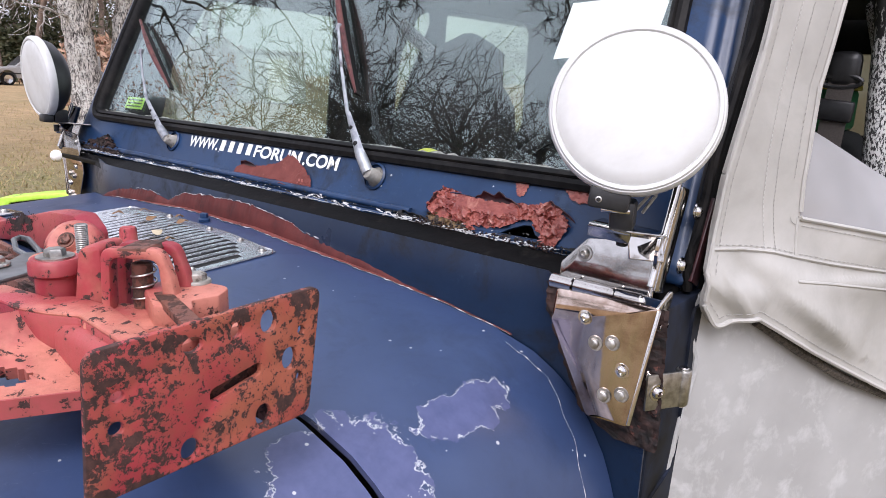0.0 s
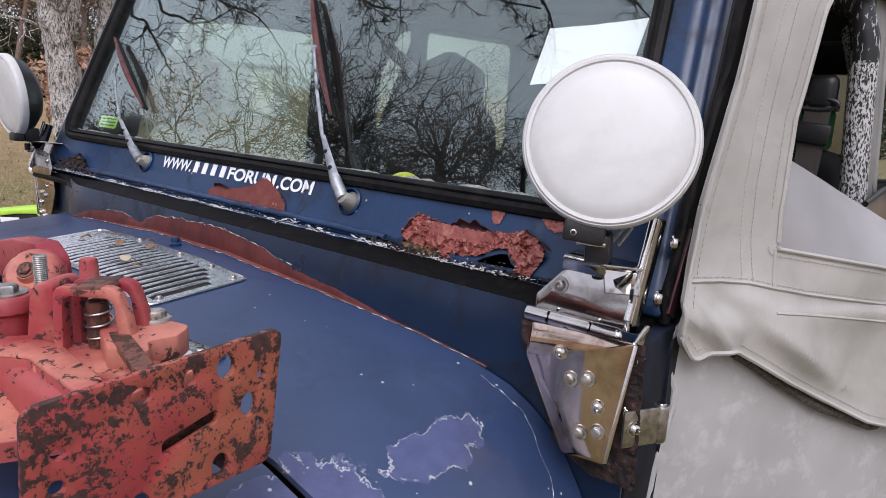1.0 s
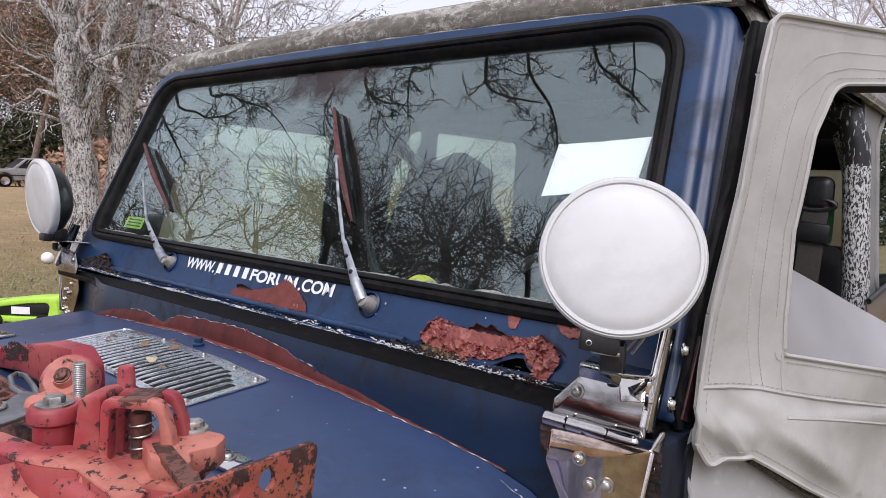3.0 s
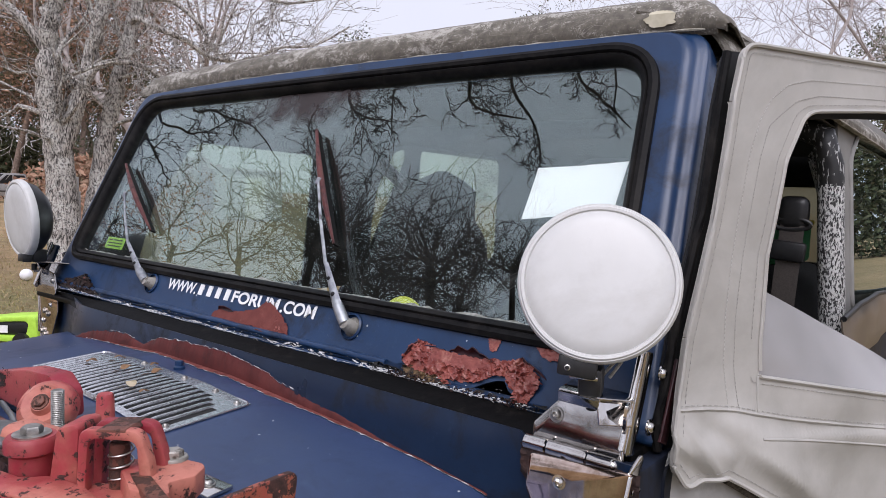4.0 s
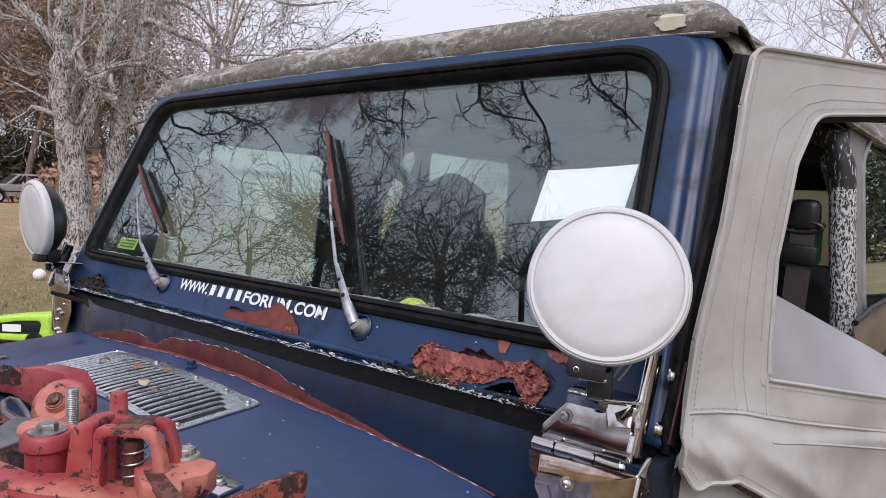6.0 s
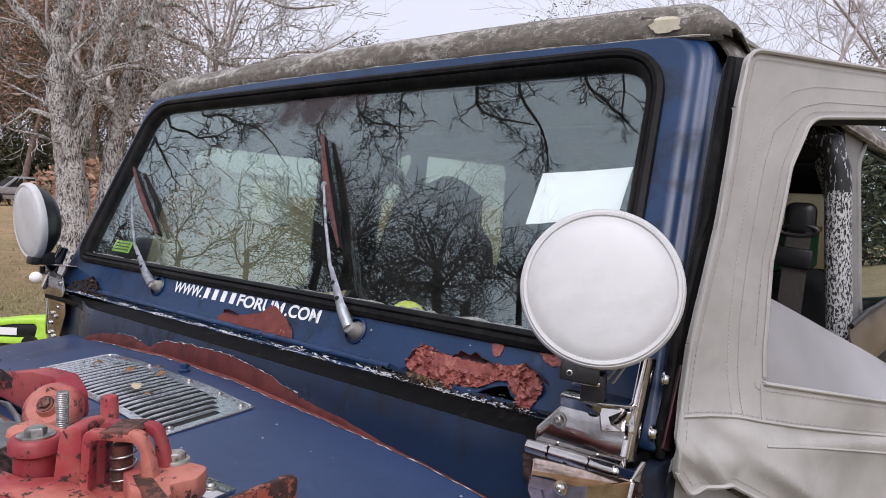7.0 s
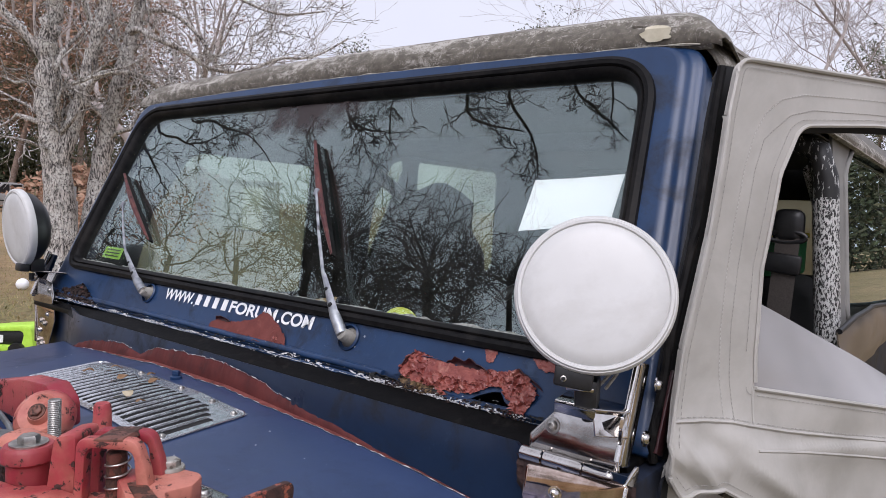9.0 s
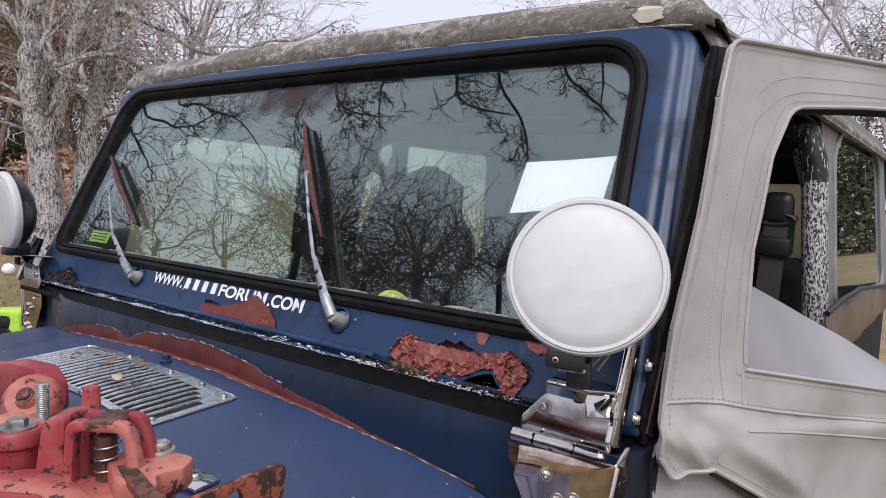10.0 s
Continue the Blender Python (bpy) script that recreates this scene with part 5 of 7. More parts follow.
def vinyl_pane():
    """The clear plastic pane, unzipped and sagging in from its upper front corner."""
    def f(u, v):
        y = 0.130 + 0.57 * u
        top = 1.262 - 0.40 * (y - 0.13) - 0.12 * (y - 0.13) ** 2
        bot = 1.158 - 0.196 * (y - 0.13)
        z = bot + (top - bot) * v
        return dpt(y, z, 0.002 - 0.03 * math.sin(math.pi * v) * u - 0.05 * v * v * (0.4 + u) + 0.006 * noise.noise((y * 8, z * 12, 3)))
    return sheet(30, 14, f, 0.0008)


def milky_mat():
    m, nt, b, co = base_mat("milky_vinyl_pane")
    out = nt.nodes["Material Output"]
    n = noise_tex(nt, co, 3.5, 3, 0.5)
    b.inputs["Base Color"].default_value = (0.42, 0.41, 0.41, 1)
    b.inputs["Roughness"].default_value = 0.26
    tr = nt.nodes.new("ShaderNodeBsdfTransparent")
    tr.inputs["Color"].default_value = (0.82, 0.82, 0.80, 1)
    ms = nt.nodes.new("ShaderNodeMixShader")
    nt.links.new(ramp(nt, n, [(0.36, (0.58, 0.58, 0.58)), (0.60, (0.86, 0.86, 0.86))]), ms.inputs[0])
    nt.links.new(tr.outputs[0], ms.inputs[1])
    nt.links.new(b.outputs[0], ms.inputs[2])
    nt.links.new(ms.outputs[0], out.inputs["Surface"])
    bump(nt, b, noise_tex(nt, co, 7, 2), 0.15, 0.004)
    return m


part("clear_pane", vinyl_pane(), milky_mat(), door, "cloudy plastic window pane sagging inwards")

# ---- soft top ----
top = thing("soft_top", "weathered grey-brown canvas soft top, cracked to white", "soft top")


def header(u, v):
    """The rolled front edge of the top, lying over the frame."""
    x = -0.690 + 1.384 * u
    c = 0.016 * (1 - (x / 0.70) ** 2)
    e = 1 - min(1, max(0, (abs(x) - 0.62) / 0.075)) ** 3 * (0.55 if x > 0 else 0.9)
    off = float(np.interp(v, [0, 0.12, 0.3, 0.5, 0.7, 0.85, 1], [0.014, 0.004, -0.004, 0.001, 0.020, 0.050, 0.105]))
    rise = float(np.interp(v, [0, 0.12, 0.3, 0.5, 0.7, 0.85, 1], [-0.001, 0.005, 0.022, 0.046, 0.067, 0.077, 0.080])) * e
    p = ws(x, off, 0.503 + c + rise)
    return p + Vector((0, 0, 0.0018 * noise.noise((x * 9, v * 3, 1)) + 0.0008 * noise.noise((x * 40, v * 9, 1))))


part("front_roll", sheet(110, 16, header, 0.004), M_TOP, top, angle=60)


def roll_end(u, v):
    """The fabric folded down at the end of the roll, over the corner."""
    p = header(1.0, 0.10 + 0.90 * v)
    w = 0.10 + 0.90 * v
    d = float(np.interp(w, [0, 0.3, 0.6, 1], [0.003, 0.008, 0.016, 0.024]))
    return p + Vector((0.010 * math.sin(math.pi * 0.5 * u) + 0.008 * u * w, 0.004 * u, -d * u + 0.004 * math.sin(math.pi * u) * w))


part("roll_end", sheet(10, 16, roll_end, 0.003), M_TOP, top, angle=60)
part("worn_welt", tube([header(0.01 + 0.98 * i / 300, 0.07) + Vector((0, -0.0022, 0.0004)) for i in range(301)], [max(0.0002, 0.0010 + 0.0016 * noise.noise((i * 0.12, 3, 1))) for i in range(301)], 5), M_CREAM, top, "pale worn front welt")


def roof(u, v):
    x = -0.705 + 1.41 * u
    y = 0.29 + 2.12 * v
    e = max(0, (abs(x) - 0.58) / 0.125)
    return (x, y, 1.612 - 0.045 * e * e - 0.012 * (x / 0.7) ** 2 + 0.008 * math.sin(3 * y) - 0.012 * v)


part("roof_panel", sheet(40, 40, roof, 0.004), M_TOP, top)
# Added near-black sheet that gives the roof's underside its shade.
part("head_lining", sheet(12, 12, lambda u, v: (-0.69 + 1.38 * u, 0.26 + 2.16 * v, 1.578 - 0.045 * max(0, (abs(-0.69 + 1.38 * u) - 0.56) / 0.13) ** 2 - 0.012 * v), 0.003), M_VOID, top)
SIDE_X, SIDE_Z = [0.60, 0.655, 0.688, 0.706, 0.714, 0.712, 0.702], [1.606, 1.596, 1.580, 1.560, 1.545, 1.533, 1.530]


def side_roll(u, v):
    """The rolled edge of the top that runs back over the door."""
    y = 0.225 + 2.19 * u ** 1.5
    k = v * (len(SIDE_X) - 1)
    front = max(0.0, 1 - (y - 0.225) / 0.10)
    return (float(np.interp(k, range(7), SIDE_X)) - 0.012 * front, y + 0.02 * front * (v - 0.5), float(np.interp(k, range(7), SIDE_Z)) - 0.012 * front * front + 0.0016 * noise.noise((y * 14, v * 3, 5)))


part("side_roll", sheet(60, 24, side_roll, 0.003), M_TOP, top, angle=60)
part("worn_welt", tube([Vector(side_roll(i / 120, 0.86)) + Vector((0.0022, 0, 0)) for i in range(121)], [max(0.0004, 0.0016 + 0.0022 * noise.noise((i * 0.3, 3, 1))) for i in range(121)], 5), M_CREAM, top, "pale worn lower edge")
for sx in (-1,):
    part("roof_side", sheet(24, 4, lambda u, v: (sx * (0.705 + 0.012 * v), 0.245 + 0.045 * (1 - v) + 2.14 * u, 1.560 - 0.045 * v - 0.010 * u), 0.004), M_TOP, top)
part("cream_scar", sheet(90, 46, lambda u, v: header((0.64 + 0.70) / 1.404 + (u - 0.5) * 0.034 - 0.006 + 0.003 * noise.noise((u * 4, v * 4, 0)), 0.12 + 0.24 * v) + Vector((0, -0.0026, 0.0010)), 0.0, keep=lambda u, v: (u - 0.5) ** 2 * 3.4 + (v - 0.5) ** 2 * 3.4 < 0.7 + 0.35 * noise.noise((u * 5, v * 5, 3))), M_BARE, top, "bare cream backing where the coating has gone")


def side_wall(sx, y0, y1, windows, z0=1.03, z1=1.535, mat=None, lean=0.05):
    """A canvas side curtain with window openings, on the body's side."""
    bm = cutout([round_poly([(y0, z0, 0.01), (y1, z0, 0.01), (y1, z1, 0.03), (y0 + (0.20 if y0 < 0.1 else 0), z1, 0.03)])] + windows, 0.006, pose(sx * 0.715, 0, 0, 0, 0, 90))
    for v in bm.verts:
        v.co.x -= sx * lean * (v.co.z - z0)
    return bm


def along_curtain(loop, r):
    """A welt round an opening of the leaning curtain."""
    pts = [(0.7445 - 0.10 * (z - 1.03), y, z) for y, z in loop + loop[:2]]
    return tube(pts, r, 8)


def haze_mat(name, clear, milk, lo, hi):
    m, nt, b, co = base_mat(name)
    tr, tl = nt.nodes.new("ShaderNodeBsdfTransparent"), nt.nodes.new("ShaderNodeBsdfTranslucent")
    tr.inputs["Color"].default_value = (*clear, 1)
    tl.inputs["Color"].default_value = (*milk, 1)
    ms = nt.nodes.new("ShaderNodeMixShader")
    nt.links.new(ramp(nt, noise_tex(nt, co, 5, 6, 0.6), [(0.3, (lo, lo, lo)), (0.7, (hi, hi, hi))]), ms.inputs[0])
    nt.links.new(tr.outputs[0], ms.inputs[1])
    nt.links.new(tl.outputs[0], ms.inputs[2])
    nt.links.new(ms.outputs[0], nt.nodes["Material Output"].inputs["Surface"])
    return m


# passenger side: door window and quarter window
W_PASS = round_poly([(0.20, 1.085, 0.02), (0.75, 1.060, 0.02), (0.77, 1.455, 0.02), (0.36, 1.460, 0.07), (0.255, 1.30, 0.10)], 8)
W_SLIVER = round_poly([(1.035, 1.13, 0.01), (1.075, 1.22, 0.03), (1.195, 1.47, 0.01), (1.190, 1.51, 0.02), (1.135, 1.49, 0.04), (1.06, 1.36, 0.1)], 8)
W_QUART = round_poly([(1.28, 1.08, 0.03), (1.82, 1.08, 0.05), (1.80, 1.50, 0.06), (1.72, 1.532, 0.05), (1.28, 1.515, 0.03)], 8)
M_BROWNVINYL = surface("slack_brown_vinyl", (0.075, 0.060, 0.050), (0.17, 0.135, 0.105), 6, (0.25, 0.45), bumps=0.2, bdist=0.002)
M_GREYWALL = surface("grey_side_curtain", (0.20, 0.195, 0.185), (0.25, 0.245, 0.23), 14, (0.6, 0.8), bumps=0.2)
# Far curtains are coloured near black for the shade inside.
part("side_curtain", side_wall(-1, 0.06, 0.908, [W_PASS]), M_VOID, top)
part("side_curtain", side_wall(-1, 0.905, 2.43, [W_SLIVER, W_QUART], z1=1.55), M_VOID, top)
M_HAZE = haze_mat("hazy_plastic_window", (0.60, 0.66, 0.58), (0.62, 0.70, 0.65), 0.09, 0.20)
M_BEIGEHAZE = haze_mat("yellowed_plastic_window", (0.34, 0.33, 0.26), (0.52, 0.50, 0.42), 0.30, 0.45)
for wnd in (W_PASS, W_SLIVER, W_QUART):
    hz = part("hazy_pane", cutout([wnd], 0.001, pose(-0.7155, 0, 0, 0, 0, 90)), M_HAZE, top, "hazy clear plastic side window", smooth=False)
    hz.visible_shadow = False
    for v in hz.data.vertices:
        v.co.x += 0.05 * (v.co.z - 1.03)
W_NEAR = round_poly([(1.165, 1.115, 0.04), (2.25, 1.085, 0.06), (2.24, 1.50, 0.10), (2.10, 1.558, 0.06), (1.34, 1.535, 0.05), (1.21, 1.47, 0.08)], 8)


def outboard(ob):
    """Leans a flat side piece in towards the roof."""
    for v in ob.data.vertices:
        v.co.x += 0.028 - 0.05 * (v.co.z - 1.03)
    return ob


outboard(part("side_curtain", side_wall(1, 1.07, 2.43, [W_NEAR], z1=1.60), M_GREYWALL, top, "grey rear side curtain with a window"))
part("window_welt", along_curtain(W_NEAR, 0.007), M_GREYWALL, top, "grey welt round the rear window")
pn = outboard(part("rear_pane", cutout([W_NEAR], 0.002, pose(0.712, 0, 0, 0, 0, 90)), M_PANE, top, "dark teal rear side window", smooth=False))
for v in pn.data.vertices:
    v.co.x -= 0.05 * (v.co.z - 1.03)
pn.visible_shadow = False
part("slack_flap", sheet(40, 12, lambda u, v: (0.757 + 0.006 * noise.noise((u * 9, v * 3, 2)) + 0.012 * math.sin(math.pi * v), 0.90 + 1.5 * u, float(np.interp(u, [0, 0.12, 0.33, 0.6, 1], [1.128, 1.141, 1.138, 1.110, 1.076])) * (1 - v) + 1.0 * v), 0.003), M_BROWNVINYL, top, "slack brown vinyl flap below the rear window")
part("flap_piping", tube([(0.759 + 0.004 * math.sin(9 * u), 0.90 + 1.5 * u, float(np.interp(u, [0, 0.12, 0.33, 0.6, 1], [1.128, 1.141, 1.138, 1.110, 1.076])) + 0.002) for u in np.linspace(0, 1, 40)], 0.006, 8), M_BLACK, top)
W_REAR = round_poly([(-0.40, 1.14, 0.05), (0.50, 1.14, 0.05), (0.48, 1.44, 0.06), (-0.38, 1.44, 0.06)], 8)
# Rear curtain too has the interior shade in its colour.
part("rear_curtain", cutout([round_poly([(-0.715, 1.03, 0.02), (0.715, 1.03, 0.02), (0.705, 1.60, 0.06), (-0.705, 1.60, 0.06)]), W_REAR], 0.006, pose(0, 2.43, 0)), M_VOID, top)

rz = part("hazy_pane", cutout([W_REAR], 0.001, pose(0, 2.431, 0)), M_BEIGEHAZE, top, "yellowed clear plastic rear window", smooth=False)
rz.visible_shadow = False

# ---- inside ----
roll = thing("roll_bar", "black roll bar with paint scuffed to white", "roll bar")
part("hoop", tube([(0.735, 1.0, 0.54), (0.724, 1.0, 1.10), (0.710, 1.0, 1.27), (0.7005, 1.0, 1.400)], 0.026, 20), M_SCUFF, roll)
part("hoop_bend", tube([(0.7010, 1.0, 1.395), (0.697, 1.0, 1.44), (0.680, 1.0, 1.50), (0.62, 1.0, 1.530)], 0.0262, 16), M_RUBBED, roll, "black painted bend of the hoop")
part("crossbar", tube([(0.62, 1.0, 1.515), (0.5, 1.0, 1.535), (-0.5, 1.0, 1.535), (-0.62, 1.0, 1.515), (-0.672, 1.0, 1.46), (-0.69, 1.0, 1.38), (-0.70, 1.0, 1.10), (-0.70, 1.0, 0.54)], 0.026, 16), M_VOID, roll, "black crossbar")
part("rear_brace", tube([(0.67, 1.02, 1.46), (0.67, 1.5, 1.2), (0.66, 1.95, 0.55)], 0.022, 12), M_SCUFF, roll)
part("rear_brace", tube([(-0.67, 1.02, 1.46), (-0.67, 1.5, 1.2), (-0.66, 1.95, 0.55)], 0.022, 12), M_SCUFF, roll)

belt = thing("seat_belt", "black seat belt hanging from the roll bar", "seat belt")
M_WEB = surface("dark_brown_webbing", (0.035, 0.028, 0.024), (0.055, 0.046, 0.04), 300, (0.6, 0.8), bumps=0.3)
part("guide", box((0.062, 0.03, 0.075), pose(0.640, 0.965, 1.335, 0, 0, 0), 0.018, 3), M_BLACK, belt)
part("guide_ring", tube([(0.64 + 0.037 * math.cos(a), 0.955, 1.312 + 0.012 * math.sin(a)) for a in np.linspace(0, 2 * math.pi, 20)], 0.005, 8), M_BLACK, belt)
part("webbing", sheet(2, 20, lambda u, v: (0.618 + 0.048 * u - 0.02 * v, 0.955 - 0.02 * math.sin(3 * v), 1.31 - 0.60 * v), 0.002), M_WEB, belt)
part("buckle", box((0.07, 0.02, 0.042), pose(0.638, 0.945, 1.255, 0, 5, 0), 0.006), M_BLACK, belt)


crate = thing("storage_crate", "green plastic crate with a yellow rim on a dark bag", "crate")
part("crate_body", box((0.24, 0.30, 0.12), pose(0.415, 1.60, 1.245), 0.015), M_GREENP, crate)
part("crate_rim", box((0.25, 0.31, 0.016), pose(0.415, 1.60, 1.308), 0.005), M_YELLOWP, crate, "yellow rim")
bag = thing("cargo_bag", "dark cloth bag standing behind the seats", "bag")
part("bag_body", box((0.40, 0.42, 0.65), pose(0.38, 1.60, 0.860), 0.06, 3), M_SEAT, bag)
part("bag_strap", tube([(0.30, 1.38, 1.10), (0.30, 1.384, 0.8), (0.30, 1.386, 0.56)], 0.012, 8), M_VOID, bag)


def seat(x, label):
    s = thing("bucket_seat", label, "seat", "front seats")
    def back(u, v):
        a = 2 * math.pi * u
        w = float(np.interp(v, [0, 0.55, 0.72, 0.80, 0.93, 1.0], [0.235, 0.235, 0.20, 0.140, 0.130, 0.02]))
        d = float(np.interp(v, [0, 0.75, 0.93, 1.0], [0.075, 0.055, 0.05, 0.01]))
        cx = math.copysign(abs(math.cos(a)) ** 0.6, math.cos(a))
        cy = math.copysign(abs(math.sin(a)) ** 0.8, math.sin(a))
        return (x + w * cx, 0.83 + 0.17 * v + d * cy, 0.72 + 0.70 * v)
    part("backrest", sheet(28, 24, back), M_SEAT, s)
    part("cushion", box((0.47, 0.48, 0.16), pose(x, 0.62, 0.74, 6), 0.05, 3), M_SEAT, s)
    part("pedestal", box((0.36, 0.40, 0.16), pose(x, 0.64, 0.61), 0.01), M_VOID, s)


seat(0.33, "dark high-backed bucket seat behind the windscreen")
seat(-0.36, "dark high-backed bucket seat behind the windscreen")
dash = thing("dashboard", "dark dashboard behind the windscreen", "dashboard")
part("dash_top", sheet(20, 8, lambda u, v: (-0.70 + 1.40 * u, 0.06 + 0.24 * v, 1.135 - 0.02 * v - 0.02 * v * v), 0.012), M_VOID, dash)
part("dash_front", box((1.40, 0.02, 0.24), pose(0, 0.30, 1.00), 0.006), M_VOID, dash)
wheel_st = thing("steering_wheel", "black steering wheel on the dashboard", "steering wheel")
part("wheel_rim", tube([pose(0.33, 0.46, 1.05, 60) @ Vector((0.185 * math.cos(a), 0.185 * math.sin(a), 0)) for a in np.linspace(0, 2 * math.pi, 40)], 0.012, 10), M_BLACK, wheel_st)
part("hub", lathe([(0, 0.02), (0.05, 0.015), (0.06, 0), (0, -0.02)], pose(0.33, 0.46, 1.05, 60), 20), M_BLACK, wheel_st)
part("column", rod((0.33, 0.28, 0.96), (0.33, 0.47, 1.05), 0.025), M_BLACK, wheel_st)
for a in (90, 210, 330):
    part("spoke", rod((0.33, 0.46, 1.05), pose(0.33, 0.46, 1.05, 60) @ Vector((0.18 * math.cos(radians(a)), 0.18 * math.sin(radians(a)), 0)), 0.009, 8), M_BLACK, wheel_st)
tb = thing("tennis_ball", "yellow-green felt ball lying on the dashboard", "ball")
part("felt", lathe([(0.030 * math.sin(a), -0.030 * math.cos(a)) for a in np.linspace(0, math.pi, 14)], pose(0.276, 0.125, 1.155), 24), M_TENNIS, tb)
part("ball_seam", tube([Vector((0.276, 0.125, 1.155)) + 0.0302 * Vector((math.cos(a) * math.cos(0.5 * math.sin(2 * a)), math.sin(a) * math.cos(0.5 * math.sin(2 * a)), math.sin(0.5 * math.sin(2 * a)))) for a in np.linspace(0, 2 * math.pi, 40)], 0.0008, 5), M_PAPER, tb)
paper = tagged(part("paper_sheet", sheet(12, 8, lambda u, v: ws(0.490 + 0.126 * u + 0.004 * (v - 0.5), 0.018 + 0.002 * math.sin(3 * u), 0.243 + 0.076 * v + 0.010 * u * v + 0.022 * u * (1 - v) * 0.9 + 0.0008 * noise.noise((u * 9, v * 9, 0))), 0.0006), M_PAPER), "blank white paper sheet behind the windscreen", "paper")
stk = tagged(part("window_sticker", cutout([round_poly([(-0.565, 0.116, 0.004), (-0.487, 0.116, 0.004), (-0.487, 0.142, 0.004), (-0.565, 0.142, 0.004)])], 0.0006, WS @ pose(0, 0.0165, 0)), M_DECALG, smooth=False), "green sticker inside the windscreen corner", "sticker")
for k in range(3):
    part("print_bar", box((0.06, 0.0004, 0.0028), WS @ pose(-0.526, 0.0162, 0.122 + 0.007 * k)), M_BLACK, stk, smooth=False)

# grime along the glass's lower edge
M_GRIME = surface("pale_green_grime", (0.16, 0.17, 0.15), (0.34, 0.36, 0.33), 160, (0.8, 0.95), bumps=0.4)
part("grime_line", sheet(260, 2, lambda u, v: ws(-0.635 + 1.27 * u, 0.0088, 0.0985 + (0.0045 + 0.0055 * max(-0.7, noise.noise((u * 26, 1, 3)) + 0.6 * noise.noise((u * 90, 2, 3)))) * v)), M_GRIME, wframe, "pale grime along the lower glass edge")

# ---- farm jack on the bonnet ----
jack = thing("farm_jack", "red-painted rusty farm jack lying across the bonnet", "jack")
holes = [ring_pts(-0.376, 1.096, 0.0060, 16, 0.0082), ring_pts(-0.398, 1.062, 0.0060, 16, 0.0078), ring_pts(-0.451, 1.058, 0.0062, 14, 0.0075), ring_pts(-0.446, 1.125, 0.0068, 16, 0.0050), ring_pts(-0.416, 1.1265, 0.0042, 14, 0.0052),
         ring_pts(-0.392, 1.1265, 0.0062, 16, 0.0080), ring_pts(-0.366, 1.114, 0.0028, 12, 0.0036), ring_pts(-0.368, 1.080, 0.0026, 12, 0.0034), ring_pts(-0.494, 1.088, 0.0045, 14), ring_pts(-0.492, 1.107, 0.0040, 12, 0.0034),
         round_poly([(-0.436, 1.083, 0.004), (-0.399, 1.092, 0.004), (-0.399, 1.101, 0.004), (-0.436, 1.092, 0.004)])]
base_out = round_poly([(-0.513, 1.046, 0.006), (-0.360, 1.050, 0.010), (-0.3485, 1.1425, 0.008), (-0.508, 1.1365, 0.010)])
part("base_plate", cutout([base_out] + holes, -0.005, pose(0.600, 0, 0, 0, 0, 90), 0.0007), M_PLATE, jack, "red base plate with holes, flaking to brown rust")
JT = lambda pts, z, d, b=0.0015: cutout([round_poly(pts)], d, pose(0, 0, z, -90), b)
part("mast", cutout([[(-0.50, -0.416), (0.590, -0.416), (0.590, -0.384), (-0.50, -0.384)]] + [ring_pts(-0.418 + 0.027 * k, -0.396, 0.0100, 14, 0.0082) for k in range(27)], 0.010, pose(0, 0, 1.072, -90)), M_RODR, jack, "rusty perforated steel bar of the jack")
for dy in (-0.020, 0.020):
    part("mast_flange", box((1.09, 0.007, 0.034), pose(0.045, -0.400 + dy, 1.060), 0.001), M_RODR, jack)


A = pose(0.458, -0.404, 0, 0, 0, 33.5)      # arch frame of the runner
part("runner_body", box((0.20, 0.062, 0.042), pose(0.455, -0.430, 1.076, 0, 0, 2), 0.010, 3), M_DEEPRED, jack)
part("runner_floor", box((0.080, 0.050, 0.012), A @ pose(0.014, -0.016, 1.096, 0, 0, 0), 0.003), M_JACK, jack)
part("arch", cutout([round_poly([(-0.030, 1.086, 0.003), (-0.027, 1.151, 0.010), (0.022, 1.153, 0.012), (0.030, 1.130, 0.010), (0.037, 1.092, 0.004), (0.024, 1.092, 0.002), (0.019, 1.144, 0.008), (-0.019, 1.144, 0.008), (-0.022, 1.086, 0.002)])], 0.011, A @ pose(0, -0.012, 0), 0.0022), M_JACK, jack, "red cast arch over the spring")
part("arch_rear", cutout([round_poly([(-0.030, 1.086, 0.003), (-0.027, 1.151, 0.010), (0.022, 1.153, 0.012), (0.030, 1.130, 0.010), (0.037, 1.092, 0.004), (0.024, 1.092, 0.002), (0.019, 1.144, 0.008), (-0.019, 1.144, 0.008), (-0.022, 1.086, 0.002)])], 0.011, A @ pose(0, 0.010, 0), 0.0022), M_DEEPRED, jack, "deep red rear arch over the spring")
part("arch_crown", cutout([round_poly([(-0.016, 1.1470, 0.001), (0.014, 1.1490, 0.001), (0.010, 1.1532, 0.001), (-0.012, 1.1516, 0.001)])], 0.0325, A @ pose(0, -0.0118, 0), 0.0010), M_RODR, jack, "bare rusty crown of the arch")
part("web", cutout([round_poly([(-0.078, 1.086, 0.004), (-0.060, 1.104, 0.014), (-0.054, 1.146, 0.010), (-0.034, 1.151, 0.006), (-0.036, 1.086, 0.003)])], 0.034, A @ pose(0, 0.000, 0), 0.004), M_JACK, jack)
coil = [A @ Vector((-0.001 + 0.0092 * math.cos(a), 0.003 + 0.0092 * math.sin(a), 1.104 + 0.032 * a / (2 * math.pi * 3.5))) for a in np.linspace(0, 2 * math.pi * 3.5, 90)]
